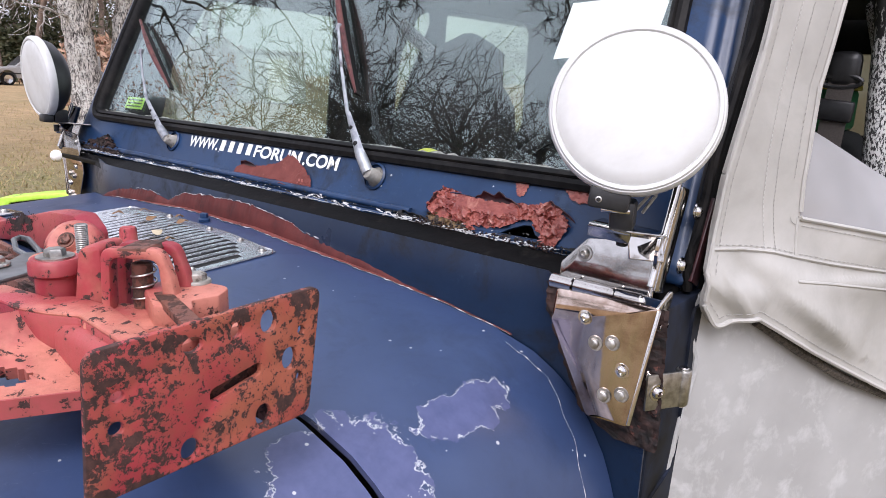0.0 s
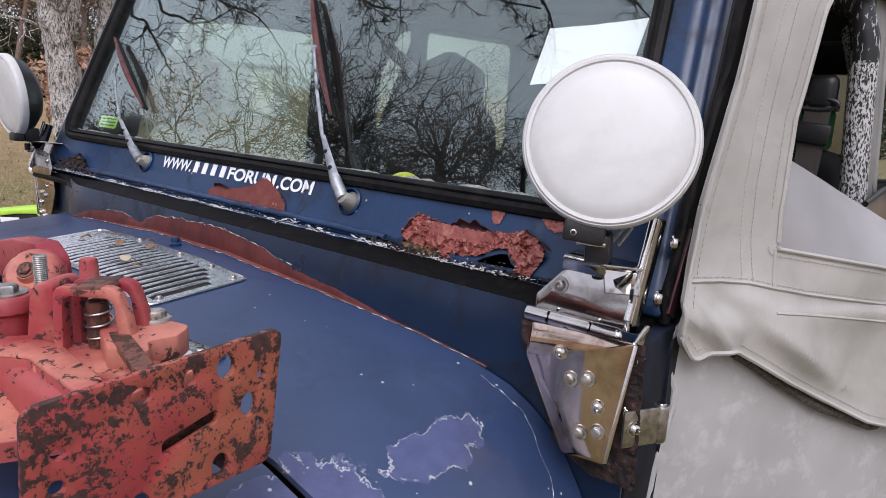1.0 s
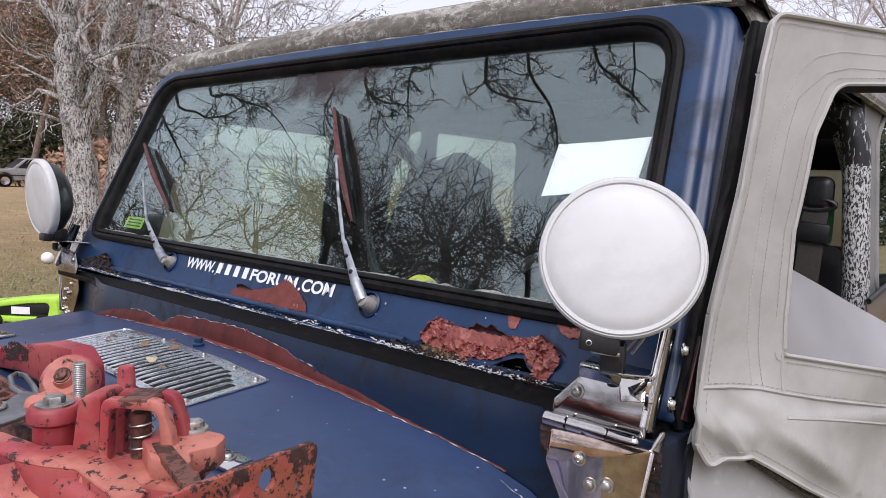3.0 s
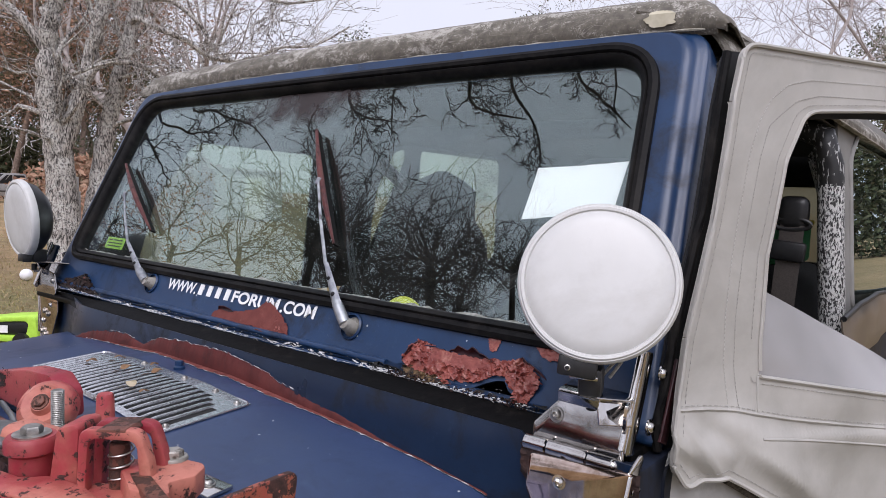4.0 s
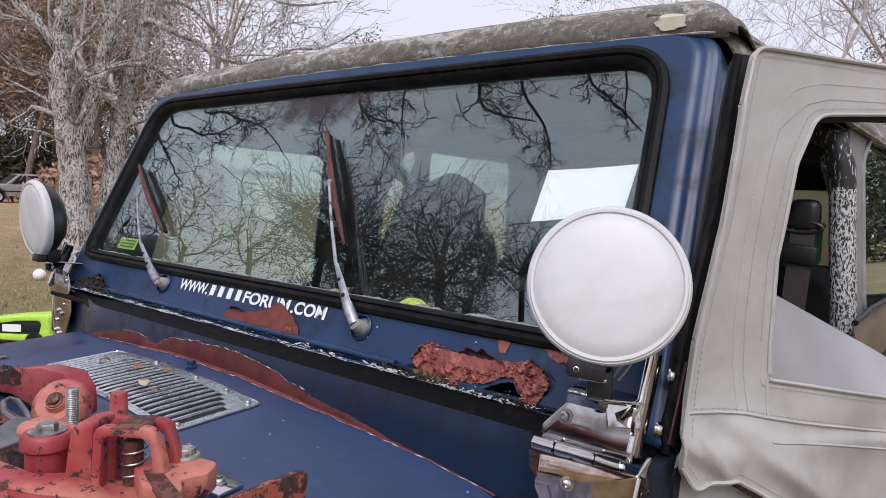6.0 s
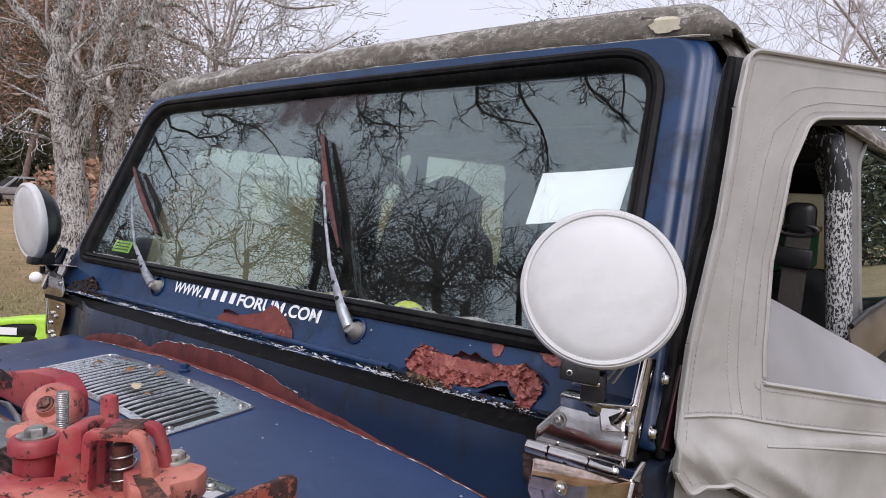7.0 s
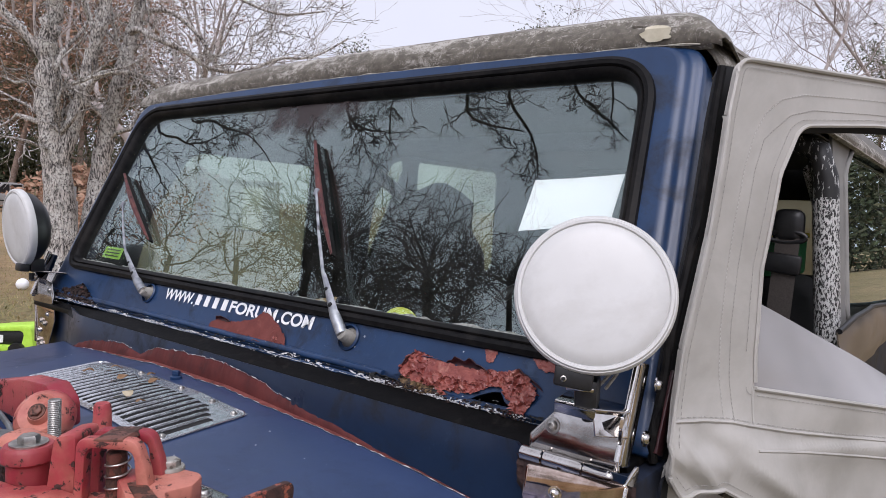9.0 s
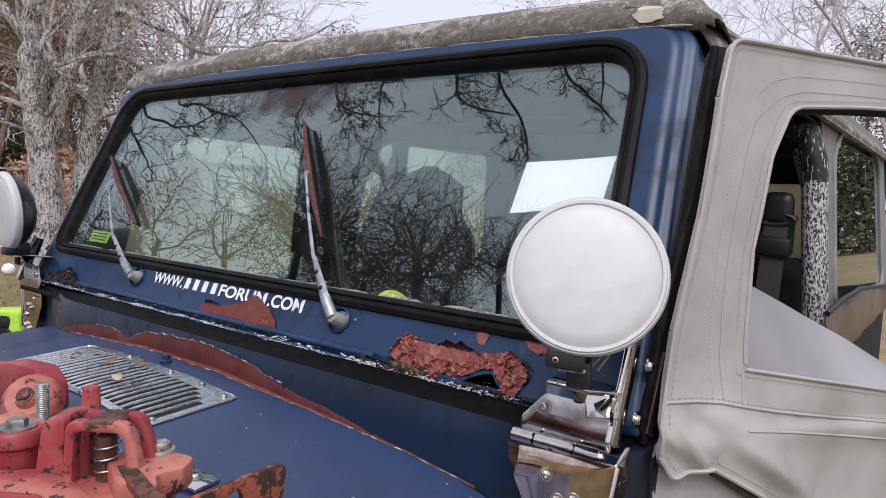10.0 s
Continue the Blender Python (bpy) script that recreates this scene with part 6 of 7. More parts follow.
part("spring", tube(coil, 0.0008, 6), M_ZINC, jack, "thin steel coil spring")
part("climbing_pin", rod(A @ Vector((-0.002, 0.003, 1.094)), A @ Vector((-0.002, 0.003, 1.138)), 0.0078), M_RODR, jack)
part("flat_link", box((0.125, 0.013, 0.006), pose(0.530, -0.414, 1.119, 0, -4, -16), 0.001), M_RODR, jack, "brown rusty flat link")
part("ear", cutout([round_poly([(0.445, -0.400, 0.004), (0.452, -0.366, 0.010), (0.498, -0.352, 0.014), (0.512, -0.372, 0.006), (0.508, -0.392, 0.006), (0.530, -0.402, 0.006), (0.50, -0.418, 0.004)])], 0.020, pose(0, 0, 1.118, -90), 0.002), M_JACK, jack)
part("ear_bolt", hexbolt(0.0080, 0.007, axis_m((0.470, -0.366, 1.119), (0, 0, 1))), M_CAP, jack, "pale worn bolt head")
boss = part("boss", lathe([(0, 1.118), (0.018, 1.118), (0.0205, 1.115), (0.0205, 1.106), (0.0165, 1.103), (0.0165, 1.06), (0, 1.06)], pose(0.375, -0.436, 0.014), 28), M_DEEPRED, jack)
part("washer", lathe([(0.0, 1.1195), (0.0145, 1.1195), (0.0145, 1.1175), (0, 1.1175)], pose(0.375, -0.436, 0.014), 24), M_ZINC, boss)
part("bolt_head", lathe([(0, 1.1255), (0.0070, 1.1255), (0.0084, 1.1240), (0.0084, 1.119), (0, 1.119)], pose(0.375, -0.436, 0.014, 0, 0, 14), 6), M_ZINC, boss)
part("pitman_arm", box((0.13, 0.036, 0.030), pose(0.325, -0.390, 1.092, 0, 6, 20), 0.010, 3), M_JACK, jack)
stud = [(0.0, 1.128), (0.0052, 1.128)]
for i in range(20):
    stud += [(0.0064, 1.127 - 0.0019 * i), (0.0055, 1.126 - 0.0019 * i)]
part("stud", lathe(stud + [(0, 1.086)], pose(0.256, -0.368, 0.003), 16), M_ZINC, jack, "threaded steel stud")
part("peg", lathe([(0, 1.131), (0.0068, 1.131), (0.0080, 1.129), (0.0098, 1.085), (0, 1.085)], pose(0.306, -0.344, 0.002), 16), M_JACK, jack)
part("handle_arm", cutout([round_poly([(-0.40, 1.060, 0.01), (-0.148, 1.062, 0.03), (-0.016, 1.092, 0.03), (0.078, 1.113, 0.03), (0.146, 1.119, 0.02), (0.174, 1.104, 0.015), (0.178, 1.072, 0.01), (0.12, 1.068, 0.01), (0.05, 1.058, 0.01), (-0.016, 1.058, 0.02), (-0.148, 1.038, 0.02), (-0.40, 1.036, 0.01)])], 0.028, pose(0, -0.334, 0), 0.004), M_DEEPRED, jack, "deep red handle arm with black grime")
part("grime_patch", sheet(130, 36, lambda u, v: (-0.085 + 0.13 * u, -0.3346, 1.058 + 0.10 * u * 0.22 + 0.030 * v), keep=lambda u, v: (2 * u - 1) ** 2 + (2 * v - 1) ** 2 < 0.50 + 0.9 * noise.noise((u * 6, v * 4, 2)) + 0.7 * noise.noise((u * 34, v * 12, 5))), M_CRUST, jack, "black-brown grime on the arm")
part("pivot_disc", lathe([(0, 0.010), (0.010, 0.010), (0.013, 0.003), (0.022, 0.006), (0.028, 0.002), (0.032, -0.006), (0.032, -0.016), (0, -0.016)], axis_m((0.172, -0.348, 1.092), (0.50, -0.62, 0.60)), 30), M_JACK, jack, "faded pink-red pivot disc")
part("pivot_bolt", hexbolt(0.0065, 0.005, axis_m((0.177, -0.354, 1.098), (0.50, -0.62, 0.60))), M_RODR, jack)
part("grey_link", JT([(0.222, -0.408, 0.008), (0.248, -0.396, 0.010), (0.294, -0.418, 0.010), (0.312, -0.462, 0.02), (0.350, -0.510, 0.01), (0.292, -0.512, 0.01), (0.262, -0.446, 0.02)], 1.103, 0.004, 0.001), M_GREYSTEEL, jack, "dull grey flat steel link")
part("link_bolt", hexbolt(0.009, 0.007, axis_m((0.262, -0.448, 1.105), (0, 0, 1))), M_ZINC, jack)
part("wire_hook", tube([(0.236, -0.408, 1.098), (0.205, -0.412, 1.102), (0.178, -0.405, 1.106), (0.168, -0.396, 1.106), (0.178, -0.391, 1.105), (0.212, -0.394, 1.100), (0.232, -0.398, 1.096)], 0.0028, 8), M_GREYSTEEL, jack, "bent grey wire hook")
RIDGE = [(0.335, -0.462, 0.004), (0.391, -0.450, 0.006), (0.404, -0.433, 0.008), (0.443, -0.424, 0.008), (0.521, -0.431, 0.006), (0.531, -0.441, 0.005), (0.527, -0.452, 0.005), (0.449, -0.450, 0.010), (0.428, -0.464, 0.010), (0.400, -0.476, 0.010), (0.335, -0.484, 0.004)]
# One ridge in two reds: lit coral on top, shaded red below.
part("lifting_ridge", JT(RIDGE, 1.1035, 0.032, 0.003), M_DEEPRED, jack, "side of the lifting ridge in shaded deep red")
part("worn_ridge_top", JT(RIDGE, 1.1055, 0.004, 0.0022), M_JACK, jack, "top of the lifting ridge in lit coral red")
part("mast_foot", box((0.016, 0.066, 0.030), pose(0.584, -0.414, 1.088), 0.003), M_RODR, jack)
part("foot_lug", box((0.010, 0.078, 0.018), pose(0.578, -0.425, 1.110, 4), 0.003), M_JACK, jack)
def tongue(u, v):
    y = -0.440 - 0.20 * u
    xl, xr = 0.405 + 0.10 * (y + 0.44), 0.482 + 0.50 * (y + 0.49)
    return (xl + (xr - xl) * v, y, 1.090 - 0.026 * v - 0.008 * math.sin(math.pi * v) + 0.012 * max(0, 0.15 - v) / 0.15)
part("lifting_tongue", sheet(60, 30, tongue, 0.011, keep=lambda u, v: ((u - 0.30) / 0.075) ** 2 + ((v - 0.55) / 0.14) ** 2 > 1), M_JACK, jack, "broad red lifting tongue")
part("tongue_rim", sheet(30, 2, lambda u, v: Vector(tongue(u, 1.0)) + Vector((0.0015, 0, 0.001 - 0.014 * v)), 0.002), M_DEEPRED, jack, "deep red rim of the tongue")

far = thing("jack_bracket", "small silver bolted bracket on the far half of the bonnet", "bracket", "jack brackets")
part("foot", box((0.085, 0.040, 0.004), pose(-0.380, -0.250, top_z(-0.380, -0.250) + 0.003, 0, -5, 0), 0.001), M_STEEL, far)
for x in (-0.405, -0.368):
    part("bolt", domebolt(0.006, axis_m((x, -0.250, top_z(x, -0.250) + 0.006), (0, 0, 1))), M_ZINC, far)
brk = thing("jack_bracket", "small silver bolted bracket on the bonnet under the jack", "bracket", "jack brackets")
part("foot", box((0.085, 0.034, 0.004), pose(0.342, -0.270, top_z(0.342, -0.270) + 0.003, 0, 3, 8), 0.001), M_STEEL, brk)
for x in (0.325, 0.364):
    part("bolt", domebolt(0.006, axis_m((x, -0.266, top_z(x, -0.266) + 0.006), (0, 0, 1))), M_ZINC, brk)

# ---- trees ----
def mesh_arrays(name, verts, faces, material, parent=None, label="", smooth=True):
    me = bpy.data.meshes.new(name)
    me.from_pydata(verts, [], faces)
    me.materials.append(material)
    if smooth:
        me.shade_smooth()
    ob = new(name, me)
    if parent:
        ob.parent = parent
    if label:
        tagged(ob, label)
    return ob


def add_limb(verts, faces, pts, radii, seg):
    """Appends one tapered limb to vertex and face lists."""
    base, n = len(verts), len(pts)
    for i, p in enumerate(pts):
        d = (pts[min(i + 1, n - 1)] - pts[max(i - 1, 0)])
        d.normalize()
        a = (a - d * a.dot(d)).normalized() if i else d.orthogonal().normalized()
        b = d.cross(a)
        for k in range(seg):
            w = 2 * math.pi * k / seg
            verts.append(p + radii[i] * (math.cos(w) * a + math.sin(w) * b))
    for i in range(n - 1):
        for k in range(seg):
            faces.append((base + i * seg + k, base + i * seg + (k + 1) % seg, base + (i + 1) * seg + (k + 1) % seg, base + (i + 1) * seg + k))


def turned(d, rnd, spread):
    ax = Vector((rnd.gauss(0, 1), rnd.gauss(0, 1), rnd.gauss(0, 1))).cross(d)
    if ax.length < 1e-4:
        ax = d.orthogonal()
    return (Matrix.Rotation(spread, 3, ax.normalized()) @ d).normalized()


def grow(verts, faces, tips, p, d, length, r, level, rnd, o):
    """A crooked limb and its twigs, recursively."""
    n = max(3, 7 - level)
    pts, radii = [p.copy()], [r]
    q, h = p.copy(), d.copy()
    for i in range(n):
        h = (h + Vector((rnd.gauss(0, 1), rnd.gauss(0, 1), rnd.gauss(0, 0.8))) * o["crook"] + Vector((0, 0, o["rise"][min(level, 3)]))).normalized()
        q = q + h * (length / n)
        pts.append(q.copy())
        radii.append(max(o["thin"], r * (1 - (0.75 if level else 0.6) * (i + 1) / n)))
    add_limb(verts, faces, pts, radii, (9, 6, 4, 3, 3, 3)[level])
    if level >= o["levels"]:
        tips.append((pts[-1], h))
        return
    for k in range(o["kids"][level]):
        t = rnd.uniform(o["from"] if level == 0 else 0.18, 1.0) if k else 1.0
        i = min(n - 1, int(t * n))
        at = pts[i].lerp(pts[i + 1], t * n - i) if t < 1 else pts[-1]
        grow(verts, faces, tips, at, turned((pts[i + 1] - pts[i]).normalized(), rnd, radians(rnd.uniform(*o["fan"])) * (0.5 if k == 0 else 1)),
             length * rnd.uniform(0.42, 0.72) * (o["short"] if level == 0 else 1), max(o["thin"], radii[i] * rnd.uniform(0.42, 0.65)), level + 1, rnd, o)


BARE = dict(crook=0.16, rise=(0.02, 0.06, 0.05, 0.03), thin=0.004, levels=4, kids=(9, 6, 5, 4, 0), fan=(22, 62), short=1.0)
BARE["from"] = 0.35


def bark_mat(name, c1, c2, lichen):
    m, nt, b, co = base_mat(name)
    mp = nt.nodes.new("ShaderNodeMapping")
    mp.inputs["Scale"].default_value = (1, 1, 0.26)
    nt.links.new(co, mp.inputs["Vector"])
    n1 = noise_tex(nt, mp.outputs["Vector"], 40, 9, 0.72, 0.9)
    n2 = noise_tex(nt, co, 3.5, 6, 0.7)
    n3 = noise_tex(nt, co, 28, 5, 0.7)
    col = ramp(nt, n1, [(0.44, tuple(0.10 * c for c in c1)), (0.495, tuple(0.7 * c for c in c1)), (0.56, c2)])
    f = calc(nt, "MULTIPLY", ramp(nt, n2, [(0.46, (0, 0, 0)), (0.58, (0.85, 0.85, 0.85))]), ramp(nt, n3, [(0.45, (0, 0, 0)), (0.55, (1, 1, 1))]))
    col = mix(nt, f, col, lichen)
    nt.links.new(col, b.inputs["Base Color"])
    b.inputs["Roughness"].default_value = 0.95
    bump(nt, b, n1, 1.0, 0.035)
    return m


M_BARK = bark_mat("grey_lichen_bark", (0.36, 0.325, 0.300), (0.66, 0.620, 0.575), (0.78, 0.77, 0.73))
M_TWIG = surface("grey_twigs", (0.24, 0.205, 0.19), (0.40, 0.36, 0.34), 6, (0.85, 0.95), bumps=0.0)
M_BROWNBARK = surface("brown_woods_bark", (0.13, 0.092, 0.072), (0.27, 0.205, 0.165), 9, (0.85, 0.95), bumps=0.3, bdist=0.01)
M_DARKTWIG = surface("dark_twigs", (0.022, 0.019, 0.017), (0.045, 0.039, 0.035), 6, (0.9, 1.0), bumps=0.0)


def bare_tree(label, base, height, r, seed, mat, opts=None, lean=(0, 0), group="", name="bare_tree"):
    o, rnd = dict(BARE, **(opts or {})), random.Random(seed)
    t = thing(name, label, "tree", group)
    t.matrix_world = pose(*base)
    verts, faces, tips = [], [], []
    grow(verts, faces, tips, Vector((0, 0, -0.3)), Vector((lean[0], lean[1], 1)).normalized(), height, r, 0, rnd, o)
    mesh_arrays("trunk", verts, faces, mat, t)
    return t, tips


def limb_tree(label, base, limbs, seed, opts, mat):
    """A tree whose main limbs follow given lines; its twigs grow at random."""
    rnd, o = random.Random(seed), dict(BARE, **opts)
    t = thing("oak_tree", label, "tree")
    t.matrix_world = pose(*base)
    B = Vector(base)
    for pts, r0, r1, kids, ln in limbs:
        verts, faces, tips = [], [], []
        P = [Vector(p) - B for p in pts]
        fine, n = [], len(P) - 1
        for i in range(n):          # smooth through the points
            a, b, c, d = P[max(0, i - 1)], P[i], P[i + 1], P[min(n, i + 2)]
            for k in range(5):
                w = k / 5
                fine.append(0.5 * ((2 * b) + (c - a) * w + (2 * a - 5 * b + 4 * c - d) * w * w + (3 * b - a - 3 * c + d) * w ** 3)
                            + Vector((rnd.gauss(0, 1), rnd.gauss(0, 1), rnd.gauss(0, 1))) * (r0 * 0.02 if i < 3 else r1 * o.get("wig", 0.2)))
        fine.append(P[-1])
        m = len(fine)
        rad = [(r0 + (r1 - r0) * i / (m - 1)) * (1 + 0.015 * rnd.gauss(0, 1)) for i in range(m)]
        add_limb(verts, faces, fine, rad, 12)
        for _ in range(kids):
            i = rnd.randrange(int(m * o["bare"]), m - 1)
            grow(verts, faces, tips, fine[i], turned((fine[i + 1] - fine[i]).normalized(), rnd, radians(rnd.uniform(30, 80))), ln * rnd.uniform(0.5, 1.2), max(0.006, rad[i] * rnd.uniform(*o.get("twig", (0.14, 0.34)))), 1, rnd, o)
        mesh_arrays("limb", verts, faces, mat, t)
    return t


# the lichen-covered oak beside the lawn
OAK = dict(crook=0.22, rise=(0.0, 0.03, 0.02, 0.0), thin=0.006, levels=3, kids=(0, 5, 4, 0, 0), bare=0.35)
limb_tree("grey lichen-covered oak with two trunks and crooked bare limbs", (-11.0, 4.4, 0), [
    ([(-10.98, 4.31, -0.2), (-11.00, 4.27, 0.92), (-11.01, 4.24, 1.49), (-11.04, 4.17, 2.14), (-11.07, 4.10, 2.69), (-11.08, 4.08, 3.24), (-11.07, 4.12, 3.88), (-11.02, 4.18, 4.5), (-10.95, 4.3, 6.5)], 0.265, 0.10, 10, 1.5),
    ([(-11.00, 4.24, 1.35), (-10.93, 4.22, 1.80), (-10.86, 4.35, 2.29), (-10.80, 4.48, 2.86), (-10.75, 4.59, 3.39), (-10.70, 4.71, 3.96), (-10.66, 4.80, 4.6), (-10.6, 4.9, 6.4)], 0.145, 0.085, 10, 1.3),
    ([(-11.13, 4.73, -0.2), (-11.09, 4.80, 0.73), (-11.06, 4.89, 1.42), (-11.03, 4.96, 2.02), (-10.98, 5.08, 2.72), (-10.92, 5.21, 3.42), (-10.86, 5.35, 4.07), (-10.80, 5.48, 4.8), (-10.7, 5.6, 6.4)], 0.185, 0.09, 10, 1.3),
    ([(-10.80, 4.42, 2.86), (-10.62, 4.65, 3.25), (-10.51, 4.89, 3.36), (-10.39, 5.17, 3.37), (-10.28, 5.42, 3.28), (-10.19, 5.63, 3.13), (-10.0, 5.95, 2.9)], 0.060, 0.030, 10, 0.9),
    ([(-10.86, 5.30, 4.10), (-10.55, 5.30, 4.16), (-10.16, 5.44, 3.98), (-9.98, 5.87, 3.83), (-9.82, 6.22, 3.61), (-9.59, 6.76, 3.64), (-9.35, 7.32, 3.94), (-9.09, 7.91, 4.07), (-8.8, 8.5, 4.5)], 0.060, 0.016, 16, 1.0),
    ([(-10.81, 5.45, 4.53), (-10.62, 5.90, 4.61), (-10.42, 6.35, 4.28), (-10.30, 6.64, 3.81), (-10.1, 7.0, 3.7)], 0.050, 0.018, 10, 1.0),
    ([(-10.80, 5.48, 4.8), (-10.4, 6.0, 5.2), (-9.9, 6.6, 5.0), (-9.4, 7.3, 4.75), (-8.9, 8.0, 4.9)], 0.050, 0.014, 12, 1.0),
    ([(-11.06, 4.12, 3.3), (-11.3, 3.8, 3.9), (-11.5, 3.5, 4.3), (-11.7, 3.2, 5.2)], 0.07, 0.04, 8, 1.1),
], 5, OAK, M_BARK)

# bare trees beyond the roof
t1, _ = bare_tree("pale grey bare tree far behind the vehicle", (-15.2, 8.8, 0), 6.2, 0.12, 21, M_TWIG, dict(kids=(8, 6, 5, 3, 0), thin=0.004), group="bare trees")
t2, _ = bare_tree("pale grey bare tree far behind the vehicle", (-21.5, 12.3, 0), 9.5, 0.2, 33, M_TWIG, dict(kids=(8, 5, 4, 3, 0), thin=0.005), group="bare trees")
for x, y, a, s in ((-29, 17, 110, 1.0),):
    copy_thing(t2, pose(x, y, 0, 0, 0, a))
t3, _ = bare_tree("tall thin bare tree behind the soft door", (-3.6, 18.5, 0), 9.2, 0.085, 8, M_TWIG, dict(kids=(8, 5, 5, 4, 0), thin=0.006), lean=(-0.12, 0), group="bare trees")
for x, y, a in ((0.4, 23, 120), (-0.9, 26, 220), (6, 25, 20), (-6.5, 28, 75)):
    copy_thing(t3, pose(x, y, 0, 0, 0, a))

# trees in front of the vehicle, seen only as reflections in the glass
def fan_tree(label, base, fork, reach, n, seed, mat, r=0.11, opts=None, group="trees before the vehicle"):
    """A leaning trunk that forks into a dome of spreading limbs."""
    rnd = random.Random(seed)
    o = dict(BARE, crook=0.24, rise=(0, 0.02, 0.03, 0.0), thin=0.0075, levels=3, kids=(0, 8, 5, 0, 0), fan=(25, 65))
    o.update(opts or {})
    t = thing("bare_tree", label, "tree", group)
    t.matrix_world = pose(base[0], base[1], 0)
    B, F = Vector((0, 0, -0.2)), Vector(fork) - Vector((base[0], base[1], 0))
    low = Vector(base) - Vector((base[0], base[1], 0))
    verts, faces, tips = [], [], []
    pts = [B, low * 0.5, low, low.lerp(F, 0.5), F]
    add_limb(verts, faces, pts, [r * 1.6, r * 1.4, r * 1.15, r, r * 0.9], 9)
    ax = (F - low).normalized()
    for k in range(n):
        pol = radians(8 + 78 * ((k + 0.5) / n) ** 0.6)
        side = Matrix.Rotation(2.4 * k + rnd.uniform(-0.3, 0.3), 3, ax) @ ax.orthogonal().normalized()
        d = (ax * math.cos(pol) + side * math.sin(pol)).normalized()
        at = low.lerp(F, rnd.uniform(0.55, 1.0))
        grow(verts, faces, tips, at, d, reach * rnd.uniform(0.75, 1.05), r * rnd.uniform(0.28, 0.45), 1, rnd, o)
    mesh_arrays("trunk", verts, faces, mat, t)
    return t


DOME = "dark bare tree with a dome of fanning limbs before the vehicle"
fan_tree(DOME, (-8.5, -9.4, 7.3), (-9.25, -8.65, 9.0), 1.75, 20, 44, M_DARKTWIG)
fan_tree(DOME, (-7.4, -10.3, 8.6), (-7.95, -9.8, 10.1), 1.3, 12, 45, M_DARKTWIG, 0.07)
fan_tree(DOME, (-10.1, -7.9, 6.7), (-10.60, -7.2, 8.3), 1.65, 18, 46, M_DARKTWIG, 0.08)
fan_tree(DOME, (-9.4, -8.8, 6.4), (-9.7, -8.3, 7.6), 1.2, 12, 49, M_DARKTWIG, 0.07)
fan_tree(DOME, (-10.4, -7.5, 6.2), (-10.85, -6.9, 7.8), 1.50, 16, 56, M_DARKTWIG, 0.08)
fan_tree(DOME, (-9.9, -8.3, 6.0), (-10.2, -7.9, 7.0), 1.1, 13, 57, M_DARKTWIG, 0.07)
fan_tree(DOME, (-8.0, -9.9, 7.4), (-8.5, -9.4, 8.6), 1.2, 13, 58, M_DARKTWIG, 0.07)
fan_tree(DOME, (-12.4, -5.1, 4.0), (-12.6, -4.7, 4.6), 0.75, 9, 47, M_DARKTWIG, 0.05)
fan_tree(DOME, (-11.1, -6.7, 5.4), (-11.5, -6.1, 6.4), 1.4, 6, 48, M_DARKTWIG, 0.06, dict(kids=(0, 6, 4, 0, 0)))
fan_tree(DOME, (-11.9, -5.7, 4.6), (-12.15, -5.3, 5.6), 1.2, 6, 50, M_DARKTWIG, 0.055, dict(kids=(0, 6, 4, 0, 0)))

DROOP = dict(twig=(0.45, 0.75), crook=0.40, rise=(0, -0.06, -0.05, -0.02), thin=0.0055, levels=3, kids=(0, 5, 3, 0, 0), bare=0.62, wig=0.9)
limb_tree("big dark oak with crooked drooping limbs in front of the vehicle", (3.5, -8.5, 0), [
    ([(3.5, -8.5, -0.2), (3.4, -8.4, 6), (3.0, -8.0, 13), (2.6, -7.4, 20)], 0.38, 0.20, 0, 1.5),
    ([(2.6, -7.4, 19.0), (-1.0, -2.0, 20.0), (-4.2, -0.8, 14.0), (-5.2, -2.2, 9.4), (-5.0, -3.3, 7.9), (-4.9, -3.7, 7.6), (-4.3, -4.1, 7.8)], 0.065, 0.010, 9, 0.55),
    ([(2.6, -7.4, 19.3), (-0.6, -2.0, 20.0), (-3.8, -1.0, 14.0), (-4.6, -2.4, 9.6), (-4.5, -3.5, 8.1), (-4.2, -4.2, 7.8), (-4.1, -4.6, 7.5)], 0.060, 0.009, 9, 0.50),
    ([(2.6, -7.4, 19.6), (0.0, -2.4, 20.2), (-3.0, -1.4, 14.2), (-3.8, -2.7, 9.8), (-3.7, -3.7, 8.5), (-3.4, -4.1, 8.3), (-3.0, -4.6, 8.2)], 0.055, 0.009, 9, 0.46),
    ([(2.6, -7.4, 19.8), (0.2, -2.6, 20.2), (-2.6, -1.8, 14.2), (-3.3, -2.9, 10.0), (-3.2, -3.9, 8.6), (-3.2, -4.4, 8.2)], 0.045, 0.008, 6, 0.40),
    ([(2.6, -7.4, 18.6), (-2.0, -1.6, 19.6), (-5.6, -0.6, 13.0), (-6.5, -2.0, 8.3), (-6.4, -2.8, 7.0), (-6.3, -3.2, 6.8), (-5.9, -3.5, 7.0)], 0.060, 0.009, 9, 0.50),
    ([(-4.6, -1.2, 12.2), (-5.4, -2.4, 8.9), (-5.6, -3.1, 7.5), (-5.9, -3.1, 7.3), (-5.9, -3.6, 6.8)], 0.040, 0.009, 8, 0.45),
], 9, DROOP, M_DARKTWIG)
